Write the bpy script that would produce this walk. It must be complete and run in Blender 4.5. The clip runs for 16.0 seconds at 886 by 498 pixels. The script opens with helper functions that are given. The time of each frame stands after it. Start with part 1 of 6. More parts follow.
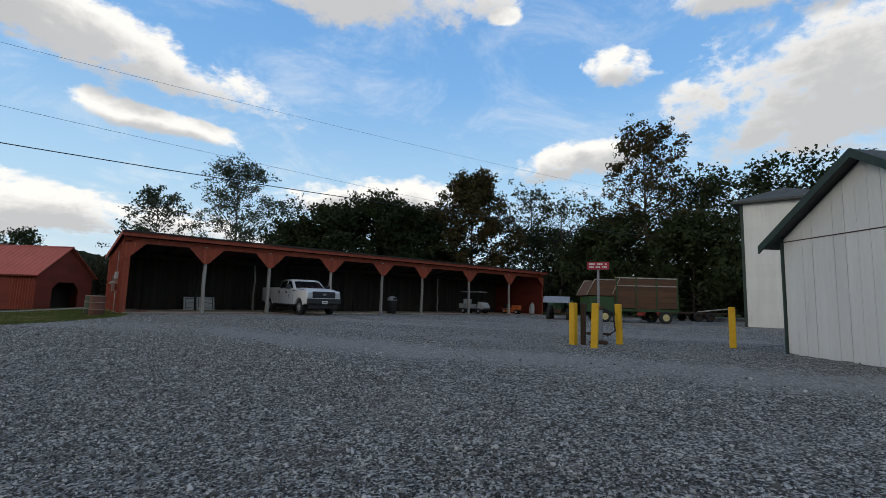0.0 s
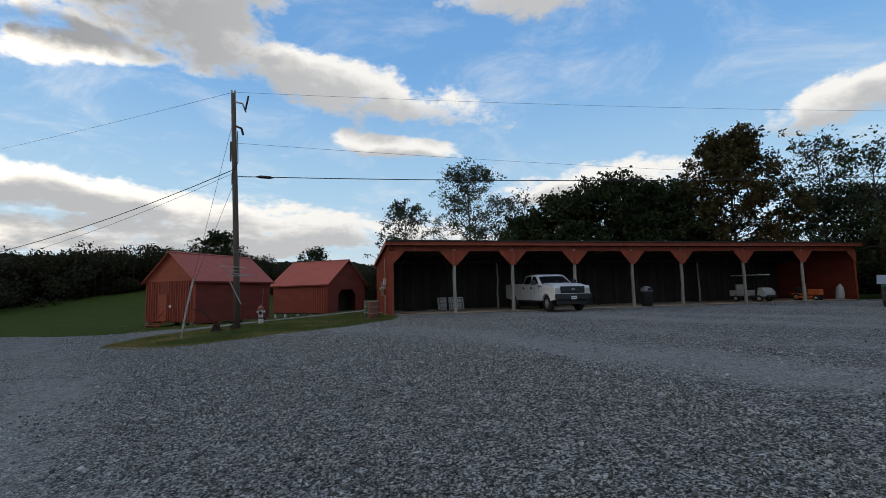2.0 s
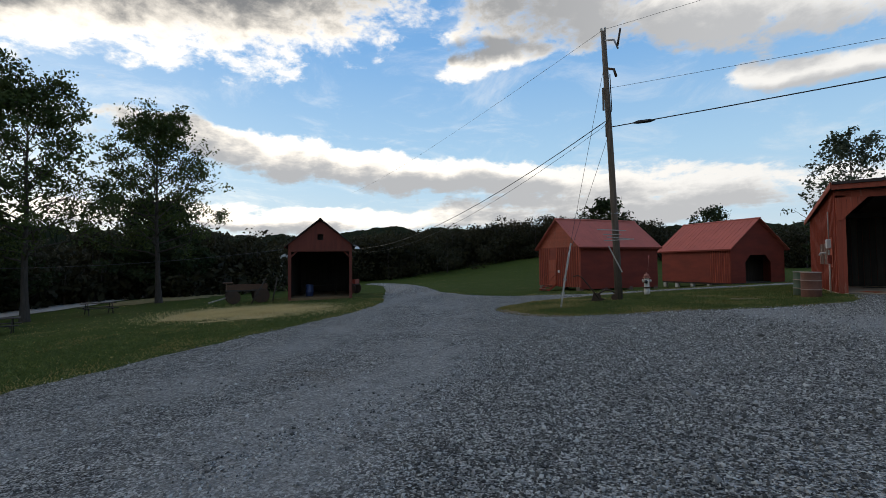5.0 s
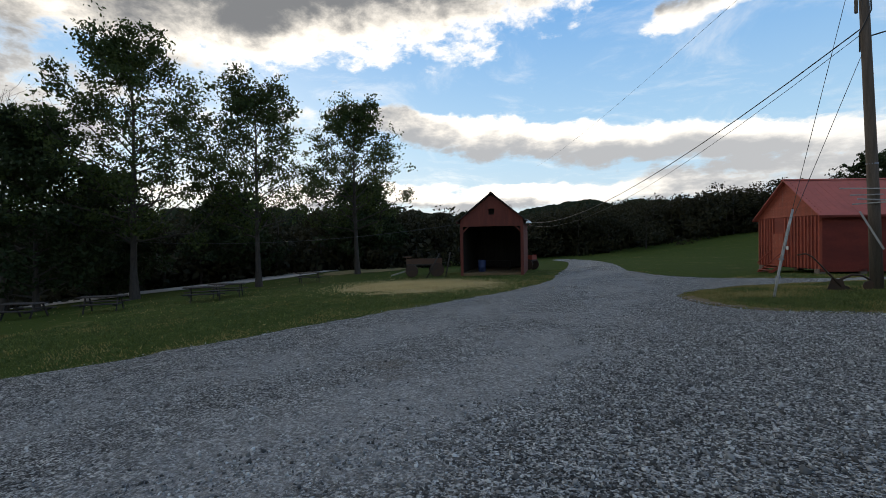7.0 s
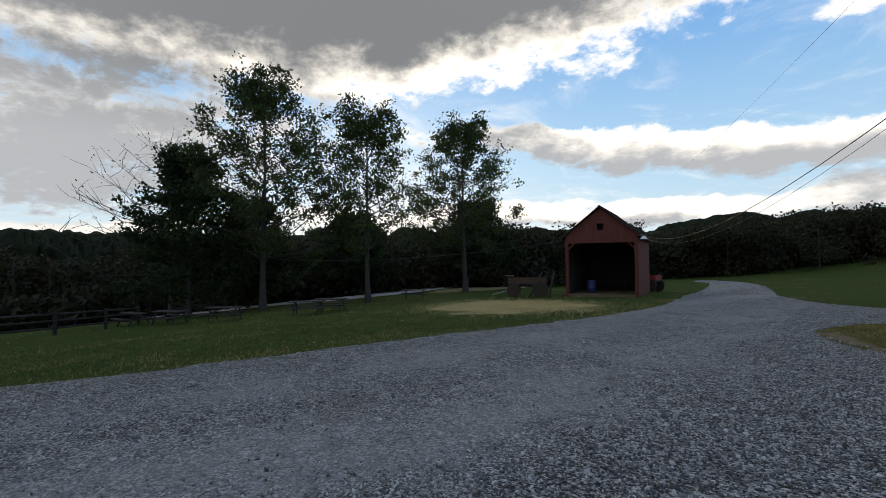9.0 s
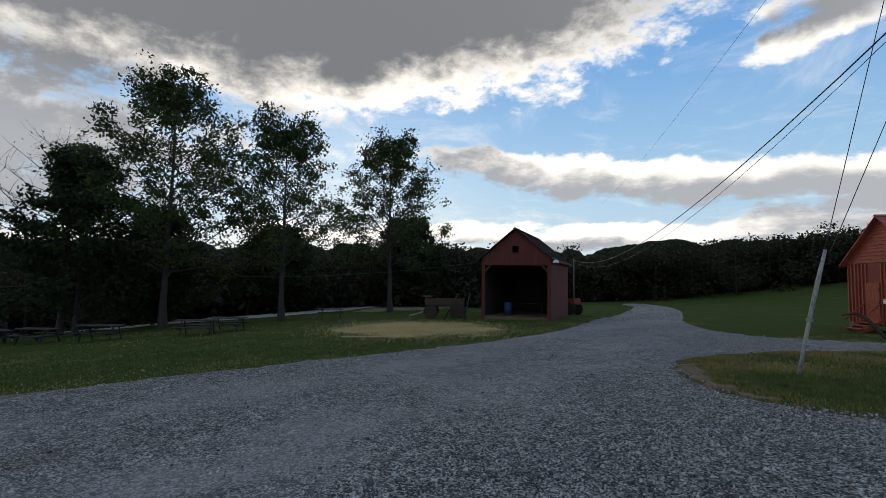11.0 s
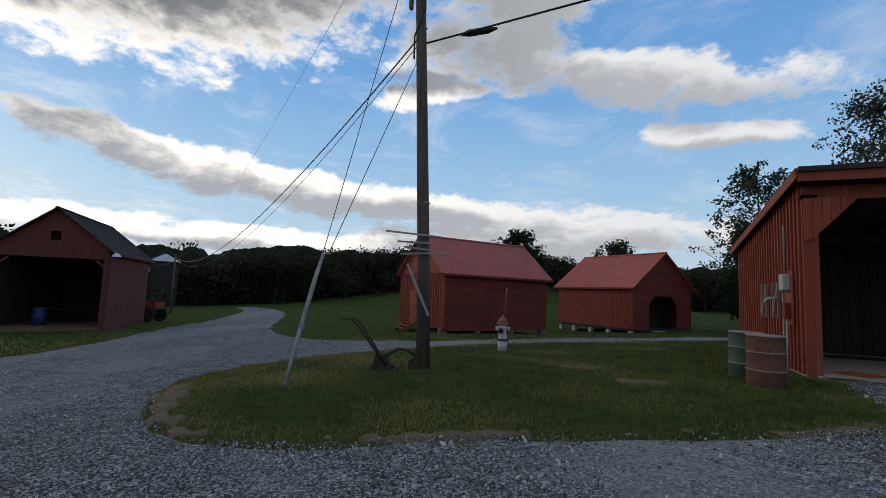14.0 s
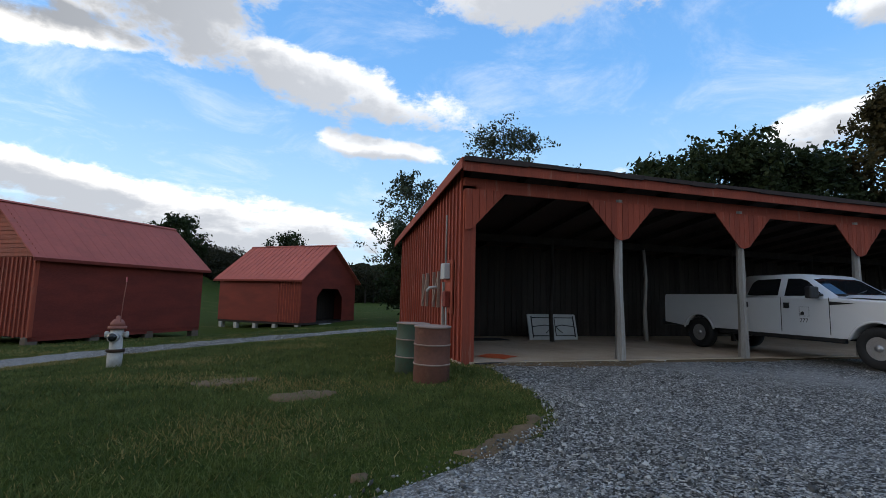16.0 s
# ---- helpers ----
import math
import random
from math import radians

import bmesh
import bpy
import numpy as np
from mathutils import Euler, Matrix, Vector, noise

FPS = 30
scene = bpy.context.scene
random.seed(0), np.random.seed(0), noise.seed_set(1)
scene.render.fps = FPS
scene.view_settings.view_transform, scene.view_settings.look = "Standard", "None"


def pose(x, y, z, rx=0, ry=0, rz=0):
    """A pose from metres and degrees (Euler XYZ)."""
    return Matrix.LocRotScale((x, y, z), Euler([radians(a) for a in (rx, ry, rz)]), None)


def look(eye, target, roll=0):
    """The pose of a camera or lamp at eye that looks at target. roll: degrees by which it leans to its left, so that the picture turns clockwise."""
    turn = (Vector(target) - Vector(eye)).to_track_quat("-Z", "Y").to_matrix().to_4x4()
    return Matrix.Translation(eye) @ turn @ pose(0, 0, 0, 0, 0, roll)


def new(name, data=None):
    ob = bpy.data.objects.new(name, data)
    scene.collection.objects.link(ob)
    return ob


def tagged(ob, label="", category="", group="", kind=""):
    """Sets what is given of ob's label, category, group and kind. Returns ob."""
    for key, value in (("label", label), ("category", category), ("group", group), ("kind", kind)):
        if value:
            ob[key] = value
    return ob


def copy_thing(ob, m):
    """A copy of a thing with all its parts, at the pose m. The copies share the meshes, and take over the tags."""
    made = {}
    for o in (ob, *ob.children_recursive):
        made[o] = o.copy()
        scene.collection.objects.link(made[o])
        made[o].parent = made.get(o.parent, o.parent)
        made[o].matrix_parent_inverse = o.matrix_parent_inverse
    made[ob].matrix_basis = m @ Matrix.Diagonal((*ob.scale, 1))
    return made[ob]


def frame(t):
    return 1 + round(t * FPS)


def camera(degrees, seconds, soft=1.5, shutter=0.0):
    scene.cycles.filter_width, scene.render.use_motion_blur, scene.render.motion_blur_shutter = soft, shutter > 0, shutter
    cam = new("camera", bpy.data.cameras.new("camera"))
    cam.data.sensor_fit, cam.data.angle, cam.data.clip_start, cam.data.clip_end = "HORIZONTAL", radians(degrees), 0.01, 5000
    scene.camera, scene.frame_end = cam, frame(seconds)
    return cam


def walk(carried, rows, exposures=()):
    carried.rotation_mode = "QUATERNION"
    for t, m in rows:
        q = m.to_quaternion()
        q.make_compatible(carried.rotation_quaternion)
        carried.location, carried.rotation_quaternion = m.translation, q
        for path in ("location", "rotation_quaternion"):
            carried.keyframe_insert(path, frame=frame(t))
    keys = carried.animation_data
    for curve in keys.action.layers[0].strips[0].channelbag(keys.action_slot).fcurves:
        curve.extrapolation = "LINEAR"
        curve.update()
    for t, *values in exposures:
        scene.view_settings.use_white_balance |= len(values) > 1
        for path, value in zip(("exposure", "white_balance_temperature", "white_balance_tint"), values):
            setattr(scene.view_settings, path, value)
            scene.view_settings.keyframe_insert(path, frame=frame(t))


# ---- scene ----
cam = camera(87.2, 16.0, soft=0.8)
METRES, EYE, TILT, LEAN, TURN = 14.6, 1.5, 0.0, 0.0, 0.0
PATH = [
    (0, (-2.921, -26.853, 0.996), (-1.625, -25.346, 1.219), 1.6),
    (0.5, (-2.982, -26.275, 1.026), (-1.809, -24.668, 1.227), 1.0),
    (1, (-3.044, -25.704, 1.064), (-2.039, -23.985, 1.25), 0.1),
    (1.5, (-3.042, -25.135, 1.139), (-2.284, -23.293, 1.314), -1.0),
    (2, (-3.089, -24.607, 1.169), (-2.611, -22.673, 1.354), -1.3),
    (2.5, (-3.106, -24.067, 1.17), (-2.846, -22.093, 1.363), -1.7),
    (3, (-3.118, -23.54, 1.191), (-3.126, -21.548, 1.361), -1.6),
    (3.5, (-3.18, -22.972, 1.214), (-3.424, -20.991, 1.328), -1.1),
    (4, (-3.211, -22.449, 1.219), (-3.738, -20.522, 1.309), -0.7),
    (4.5, (-3.274, -21.927, 1.2), (-4.104, -20.109, 1.275), -0.3),
    (5, (-3.315, -21.456, 1.22), (-4.359, -19.752, 1.287), -0.7),
    (5.2, (-3.302, -21.226, 1.213), (-4.434, -19.579, 1.293), -0.8),
    (7.3, (-3.373, -18.752, 1.163), (-5.064, -17.683, 1.136), -1.0),
    (7.5, (-3.355, -18.543, 1.145), (-5.076, -17.524, 1.128), -1.2),
    (8, (-3.372, -17.992, 1.16), (-5.197, -17.174, 1.132), -1.2),
    (8.2, (-3.389, -17.764, 1.152), (-5.248, -17.026, 1.127), -0.9),
    (10.5, (-3.419, -14.795, 1.187), (-5.318, -14.176, 1.292), 0.1),
    (11, (-3.332, -14.32, 1.264), (-5.144, -13.484, 1.397), 0.9),
    (11.5, (-3.264, -13.828, 1.281), (-4.938, -12.747, 1.443), 2.1),
    (12, (-3.168, -13.277, 1.321), (-4.669, -11.967, 1.494), 2.3),
    (12.5, (-3.073, -12.691, 1.314), (-4.402, -11.209, 1.515), 2.8),
    (13, (-3.033, -12.108, 1.302), (-4.225, -10.516, 1.511), 2.8),
    (13.5, (-3.014, -11.517, 1.296), (-4.045, -9.815, 1.494), 2.8),
    (14, (-2.99, -10.959, 1.304), (-3.755, -9.121, 1.494), 2.3),
    (14.5, (-2.987, -10.394, 1.284), (-3.363, -8.439, 1.474), 1.9),
    (15, (-2.967, -9.818, 1.284), (-3.017, -7.829, 1.487), 0.8),
    (15.5, (-2.996, -9.215, 1.289), (-2.726, -7.244, 1.499), 2.0),
    (16, (-2.924, -8.621, 1.262), (-2.365, -6.712, 1.471), 1.4),
]
walk(cam, [(t, look(eye, target, roll)) for t, eye, target, roll in PATH],
     [(0, 0.3, 7150, 10), (3.5, 0.1, 7100, 10), (5, 0.2, 7100, 10), (8, 0.27, 7100, 10), (10.5, 0.12, 6900, 10), (13.5, -0.08, 6750, 10), (15, 0.36, 6650, 10), (16, 0.47, 6600, 10)])

# ---- world, sun, exposure ----
SUN_AZ, SUN_EL = 168.0, 14.0      # degrees from +x, and above the horizon
world = bpy.data.worlds.new("sky")
scene.world = world
world.use_nodes = True


class Nodes:
    """A small builder for node trees."""

    def __init__(self, tree):
        self.tree = tree
        tree.nodes.clear()

    def put(self, kind, inputs=(), **settings):
        n = self.tree.nodes.new(kind)
        for k, v in settings.items():
            setattr(n, k, v)
        for k, v in dict(inputs).items():
            if isinstance(v, bpy.types.NodeSocket):
                self.tree.links.new(v, n.inputs[k])
            elif v is not None:
                n.inputs[k].default_value = v
        return n

    def math(self, op, a, b=None, c=None, clamp=False):
        return self.put("ShaderNodeMath", {0: a, 1: b, 2: c}, operation=op, use_clamp=clamp).outputs[0]

    def ramp(self, fac, stops):
        n = self.put("ShaderNodeValToRGB", {0: fac})
        r = n.color_ramp
        while len(r.elements) < len(stops):
            r.elements.new(0.5)
        for e, (p, c) in zip(r.elements, stops):
            e.position, e.color = p, (*c, 1) if len(c) == 3 else c
        return n.outputs[0]

    def mix(self, fac, a, b, blend="MIX"):
        return self.put("ShaderNodeMix", {0: fac, 6: a, 7: b}, data_type="RGBA", blend_type=blend).outputs[2]

    def noise(self, vec, scale, detail=4, rough=0.55, distortion=0.0):
        return self.put("ShaderNodeTexNoise", {"Vector": vec, "Scale": scale, "Detail": detail, "Roughness": rough, "Distortion": distortion})

    def smooth(self, x, lo, hi):
        return self.put("ShaderNodeMapRange", {0: x, 1: lo, 2: hi, 3: 0.0, 4: 1.0}, interpolation_type="SMOOTHSTEP").outputs[0]


# cloud banks: azimuth, elevation, half width, half height (degrees), tilt
CLOUDS = [
    (90, 24.6, 19, 3.2, 0.13), (83, 18.2, 10, 1.5, 0.07), (108, 28, 12, 4.5, 0.1), (113, 24, 6, 1.5, -0.1),
    (190, 37.5, 80, 19.5, 0.0), (105, 33, 11, 6, 0.0), (206, 13, 30, 8, 0.0), (204, 3.6, 16, 1.3, 0.0),
    (124, 11.2, 46, 2.6, 0.085), (138, 5.6, 46, 1.6, 0.0), (98, 7.2, 26, 2.8, 0.0),
    (57, 12.2, 14, 2.3, -0.03), (60, 35, 18, 4.2, 0.0), (42, 33, 3, 1.0, 0.0),
    (7, 21, 15, 7.5, 0.0), (28, 26.5, 5, 2.2, 0.1), (33, 17.2, 6, 2.4, -0.1), (12, 32, 12, 3.0, 0.0),
    (-60, 24, 40, 9, 0.0), (-110, 16, 30, 6, 0.0), (-20, 10, 20, 4, 0.0), (100, 62, 50, 12, 0.0), (-90, 58, 70, 14, 0.0),
]
def make_sky():
    N = Nodes(world.node_tree)
    co = N.put("ShaderNodeTexCoord").outputs["Generated"]
    sky = N.put("ShaderNodeTexSky", sky_type="NISHITA", sun_disc=False, sun_elevation=radians(SUN_EL), sun_rotation=radians(90 - SUN_AZ), altitude=200, air_density=1.2, dust_density=0.6, ozone_density=2.0).outputs[0]
    xyz = N.put("ShaderNodeSeparateXYZ", {0: co})
    x, y, z = xyz.outputs
    az = N.math("MULTIPLY", N.math("ARCTAN2", y, x), 180 / math.pi)
    el = N.math("MULTIPLY", N.math("ARCSINE", z), 180 / math.pi)
    # cloud texture on a flat layer, so that it flattens towards the horizon
    zz = N.math("MAXIMUM", N.math("ADD", z, 0.16), 0.05)
    flat = N.put("ShaderNodeCombineXYZ", {0: N.math("DIVIDE", x, zz), 1: N.math("DIVIDE", y, zz), 2: 0.0}).outputs[0]

    def about(v, k):
        return N.math("MULTIPLY", N.math("SUBTRACT", v, 0.5), k)
    big = N.noise(flat, 1.3, 8, 0.62).outputs[0]
    fine = N.noise(flat, 4.2, 9, 0.62).outputs[0]
    squat = N.put("ShaderNodeMapping", {0: co, 3: (1.0, 1.0, 1.7)}).outputs[0]
    puff = N.noise(squat, 11.0, 9, 0.62, 0.25).outputs[0]
    curl = N.noise(squat, 34.0, 6, 0.6).outputs[0]
    warp = N.put("ShaderNodeSeparateColor", {0: N.noise(co, 4.0, 4, 0.55).outputs["Color"]})
    azw = N.math("ADD", az, about(warp.outputs[0], 18.0))
    elw = N.math("ADD", el, about(warp.outputs[1], 5.0))
    fuzz = N.math("ADD", N.math("ADD", about(fine, 1.7), about(big, 1.5)), N.math("ADD", about(puff, 2.6), about(curl, 0.9)))

    def banks(a, e):
        dens = None
        for a0, e0, wa, we, tilt in CLOUDS:
            da = N.math("SUBTRACT", a, a0)
            da = N.math("SUBTRACT", da, N.math("MULTIPLY", N.math("ROUND", N.math("DIVIDE", da, 360.0)), 360.0))
            de = N.math("SUBTRACT", N.math("SUBTRACT", e, e0), N.math("MULTIPLY", da, tilt))
            r = N.math("ADD", N.math("POWER", N.math("ABSOLUTE", N.math("DIVIDE", da, wa)), 2.0), N.math("POWER", N.math("ABSOLUTE", N.math("DIVIDE", de, we)), 2.0))
            d = N.math("MAXIMUM", N.math("MULTIPLY", N.math("SUBTRACT", 1.0, r), 2.4 if we > 15 else 1.0), -1.5)
            dens = d if dens is None else N.math("SMOOTH_MAX", dens, d, 0.3)
        return dens
    core = banks(azw, elw)
    cover = N.smooth(N.math("ADD", core, fuzz), -0.12, 0.62)
    # towards the hidden sun the lower edges glow and the bodies stay grey; away from it the tops are white and the undersides grey
    s = (math.cos(radians(SUN_AZ)) * math.cos(radians(SUN_EL)), math.sin(radians(SUN_AZ)) * math.cos(radians(SUN_EL)), math.sin(radians(SUN_EL)))
    dot = N.put("ShaderNodeVectorMath", {0: co, 1: s}, operation="DOT_PRODUCT").outputs["Value"]
    near = N.smooth(dot, 0.2, 1.0)
    side = N.math("SUBTRACT", 1.0, N.math("MULTIPLY", N.math("MULTIPLY", near, N.smooth(el, 13.0, 20.0)), 2.6))
    above = banks(azw, N.math("ADD", elw, N.math("MULTIPLY", side, 2.0)))
    billow = N.math("ADD", N.math("ADD", about(big, 2.0), about(fine, 1.0)), N.math("ADD", about(puff, 1.7), about(curl, 0.5)))
    thick = N.smooth(N.math("ADD", above, billow), -0.35, 0.82)
    white = N.mix(near, (7.9, 8.15, 8.5, 1), (12.0, 11.6, 11.0, 1))
    deep = N.mix(N.smooth(el, 11.0, 24.0), (4.0, 4.3, 4.8, 1), (1.9, 2.05, 2.3, 1))
    grey = N.mix(near, (4.5, 4.8, 5.3, 1), deep)
    cloud = N.mix(thick, white, grey)
    clear = N.ramp(N.math("DIVIDE", el, 60.0), [(0.0, (0.56, 0.70, 0.84)), (0.2, (0.36, 0.60, 0.87)), (0.42, (0.16, 0.40, 0.80)), (0.8, (0.075, 0.25, 0.64))])
    clear = N.put("ShaderNodeVectorMath", {0: clear, 3: 10.0}, operation="SCALE").outputs[0]
    blue = N.mix(0.85, sky, clear)
    # thin high veil
    veil = N.math("MULTIPLY", N.smooth(N.noise(flat, 2.2, 9, 0.68, 0.6).outputs[0], 0.46, 0.75), 0.35)
    blue = N.mix(veil, blue, white)
    col = N.mix(cover, blue, cloud)
    # below the horizon the ground's own dim bounce
    col = N.mix(N.smooth(z, -0.06, -0.01), (0.5, 0.55, 0.5, 1), col)
    bg = N.put("ShaderNodeBackground", {0: col, 1: 0.1}).outputs[0]
    N.put("ShaderNodeOutputWorld", {0: bg})


make_sky()
sun = new("sun", bpy.data.lights.new("sun", "SUN"))
sun.data.energy, sun.data.angle, sun.data.color = 0.5, radians(20), (1.0, 0.93, 0.84)
sun.matrix_world = look((math.cos(radians(SUN_AZ)) * 40, math.sin(radians(SUN_AZ)) * 40, 40 * math.tan(radians(SUN_EL))), (0, 0, 0))

# ---- materials ----
def material(name, base, rough=0.8, metal=0.0, var=None, scale=3.0, fine=40.0, bump=0.2, bump_scale=60.0, streak=None, rand=0.0, spec=0.35, stain=None):
    """base colour with broad (scale) and fine variation towards var, relief, and per-object variation. streak: stretch of the grain (x, y, z)."""
    m = bpy.data.materials.new(name)
    m.use_nodes = True
    N = Nodes(m.node_tree)
    tc = N.put("ShaderNodeTexCoord").outputs["Object"]
    if streak:
        tc = N.put("ShaderNodeMapping", {0: tc, 3: streak}).outputs[0]
    var = var or tuple(c * 0.6 for c in base)
    broad = N.noise(tc, scale, 5, 0.6).outputs[0]
    grain = N.noise(tc, fine, 4, 0.6).outputs[0]
    f = N.math("ADD", N.math("MULTIPLY", N.smooth(broad, 0.3, 0.7), 0.6), N.math("MULTIPLY", N.smooth(grain, 0.3, 0.75), 0.4))
    col = N.mix(f, (*base, 1), (*var, 1))
    if stain:
        s = N.noise(tc, scale * 2.3, 6, 0.7).outputs[0]
        col = N.mix(N.math("MULTIPLY", N.smooth(s, 0.56, 0.72), stain[3]), col, (*stain[:3], 1))
    if rand:
        r = N.put("ShaderNodeObjectInfo").outputs["Random"]
        hsv = N.put("ShaderNodeHueSaturation", {"Value": N.math("ADD", 1 - rand / 2, N.math("MULTIPLY", r, rand)), "Color": col})
        col = hsv.outputs[0]
    h = N.noise(tc, bump_scale, 5, 0.65).outputs[0]
    bp = N.put("ShaderNodeBump", {"Strength": bump, "Distance": 0.02, "Height": h}).outputs[0]
    ro = N.math("ADD", rough - 0.08, N.math("MULTIPLY", grain, 0.16), clamp=True)
    bs = N.put("ShaderNodeBsdfPrincipled", {"Base Color": col, "Roughness": ro, "Metallic": metal, "Normal": bp, "Specular IOR Level": spec})
    N.put("ShaderNodeOutputMaterial", {0: bs.outputs[0]})
    return m


def leaf_material(name, a, b, scale=0.5):
    m = bpy.data.materials.new(name)
    m.use_nodes = True
    N = Nodes(m.node_tree)
    r = N.put("ShaderNodeNewGeometry").outputs["Random Per Island"]
    n = N.noise(N.put("ShaderNodeTexCoord").outputs["Object"], scale, 4).outputs[0]
    f = N.math("ADD", N.math("MULTIPLY", r, 0.6), N.math("MULTIPLY", N.smooth(n, 0.35, 0.65), 0.4))
    col = N.mix(f, (*a, 1), (*b, 1))
    d = N.put("ShaderNodeBsdfPrincipled", {"Base Color": col, "Roughness": 0.7, "Specular IOR Level": 0.2})
    t = N.put("ShaderNodeBsdfTranslucent", {0: col})
    mx = N.put("ShaderNodeMixShader", {0: 0.25, 1: d.outputs[0], 2: t.outputs[0]})
    N.put("ShaderNodeOutputMaterial", {0: mx.outputs[0]})
    return m


def gravel_material():
    m = bpy.data.materials.new("gravel")
    m.use_nodes = True
    N = Nodes(m.node_tree)
    tc = N.put("ShaderNodeTexCoord").outputs["Object"]
    v1 = N.put("ShaderNodeTexVoronoi", {"Vector": tc, "Scale": 46.0, "Randomness": 1.0})
    v2 = N.put("ShaderNodeTexVoronoi", {"Vector": tc, "Scale": 80.0})
    bw = N.put("ShaderNodeSeparateColor", {0: v1.outputs["Color"]}).outputs[0]
    bw2 = N.put("ShaderNodeSeparateColor", {0: v2.outputs["Color"]}).outputs[0]
    stone = N.ramp(N.math("ADD", N.math("MULTIPLY", bw, 0.6), N.math("MULTIPLY", bw2, 0.4)), [(0.2, (0.03, 0.028, 0.025)), (0.45, (0.12, 0.114, 0.103)), (0.62, (0.29, 0.277, 0.25)), (0.85, (0.56, 0.54, 0.495))])
    clump = N.noise(tc, 4.5, 8, 0.78).outputs[0]
    stone = N.mix(1.0, stone, N.ramp(clump, [(0.34, (0.55, 0.55, 0.55)), (0.5, (1.05, 1.05, 1.05)), (0.66, (1.55, 1.53, 1.5))]), "MULTIPLY")
    dust = N.ramp(N.noise(tc, 22, 7, 0.8).outputs[0], [(0.34, (0.10, 0.094, 0.083)), (0.66, (0.42, 0.395, 0.355))])
    # compacted wheel tracks of fines, loose stone between, earth showing through in patches
    across = N.put("ShaderNodeVectorMath", {0: tc, 1: (0.9, 0.42, 0.0)}, operation="DOT_PRODUCT").outputs["Value"]
    along = N.put("ShaderNodeVectorMath", {0: tc, 1: (-0.42, 0.9, 0.0)}, operation="DOT_PRODUCT").outputs["Value"]
    blot = N.noise(tc, 0.55, 7, 0.72).outputs[0]
    w1 = N.math("SINE", N.math("ADD", N.math("MULTIPLY", across, 1.5), N.math("MULTIPLY", N.math("SINE", N.math("MULTIPLY", along, 0.22)), 0.8)))
    w2 = N.math("SINE", N.math("ADD", N.math("MULTIPLY", across, 0.63), N.math("ADD", 2.0, N.math("MULTIPLY", N.math("SINE", N.math("MULTIPLY", along, 0.13)), 0.6))))
    pat = N.math("ADD", N.math("ADD", N.math("MULTIPLY", w1, 0.5), N.math("MULTIPLY", w2, 0.6)), N.math("MULTIPLY", N.math("SUBTRACT", blot, 0.5), 5.0))
    fines = N.math("MULTIPLY", N.smooth(N.math("MULTIPLY", pat, -1.0), -0.3, 1.3), 0.68)
    col = N.mix(fines, stone, dust)
    earth = N.noise(tc, 0.35, 7, 0.72).outputs[0]
    col = N.mix(N.math("MULTIPLY", N.smooth(earth, 0.60, 0.70), 0.4), col, (0.15, 0.115, 0.08, 1))
    h = N.math("ADD", N.math("MULTIPLY", v1.outputs["Distance"], -1.0), N.math("MULTIPLY", v2.outputs["Distance"], -0.5))
    bp = N.put("ShaderNodeBump", {"Strength": N.math("SUBTRACT", 0.9, N.math("MULTIPLY", fines, 0.7)), "Distance": 0.03, "Height": h}).outputs[0]
    bs = N.put("ShaderNodeBsdfPrincipled", {"Base Color": col, "Roughness": 0.95, "Normal": bp, "Specular IOR Level": 0.12})
    N.put("ShaderNodeOutputMaterial", {0: bs.outputs[0]})
    return m


def grass_material():
    m = bpy.data.materials.new("grass_ground")
    m.use_nodes = True
    N = Nodes(m.node_tree)
    tc = N.put("ShaderNodeTexCoord").outputs["Object"]
    n1 = N.noise(tc, 0.25, 6, 0.65).outputs[0]
    n2 = N.noise(tc, 14, 5, 0.7).outputs[0]
    n3 = N.noise(tc, 1.6, 6, 0.7).outputs[0]
    green = N.mix(N.smooth(n2, 0.3, 0.7), (0.03, 0.047, 0.010, 1), (0.07, 0.092, 0.019, 1))
    dry = N.mix(N.smooth(n2, 0.3, 0.7), (0.14, 0.105, 0.035, 1), (0.24, 0.19, 0.075, 1))
    col = N.mix(N.math("MULTIPLY", N.smooth(N.math("ADD", N.math("MULTIPLY", n1, 0.5), N.math("MULTIPLY", n3, 0.5)), 0.53, 0.66), 0.6), green, dry)
    bp = N.put("ShaderNodeBump", {"Strength": 0.8, "Distance": 0.05, "Height": n2}).outputs[0]
    bs = N.put("ShaderNodeBsdfPrincipled", {"Base Color": col, "Roughness": 1.0, "Normal": bp, "Specular IOR Level": 0.03})
    N.put("ShaderNodeOutputMaterial", {0: bs.outputs[0]})
    return m


RED = material("red_barn_paint", (0.37, 0.07, 0.034), 0.75, var=(0.24, 0.05, 0.028), scale=1.2, fine=25, bump=0.35, bump_scale=30, streak=(3, 3, 0.35), rand=0.25, stain=(0.42, 0.25, 0.18, 0.4))
RED_DARK = material("oxide_red_siding", (0.25, 0.04, 0.024), 0.8, var=(0.14, 0.026, 0.017), scale=0.9, fine=18, bump=0.3, bump_scale=20, streak=(0.6, 0.6, 2), rand=0.15)
RED_ROOF = material("red_metal_roof", (0.52, 0.14, 0.105), 0.8, spec=0.15, var=(0.40, 0.115, 0.088), scale=0.8, fine=6, bump=0.1, bump_scale=8, rand=0.08, stain=(0.26, 0.12, 0.09, 0.4))
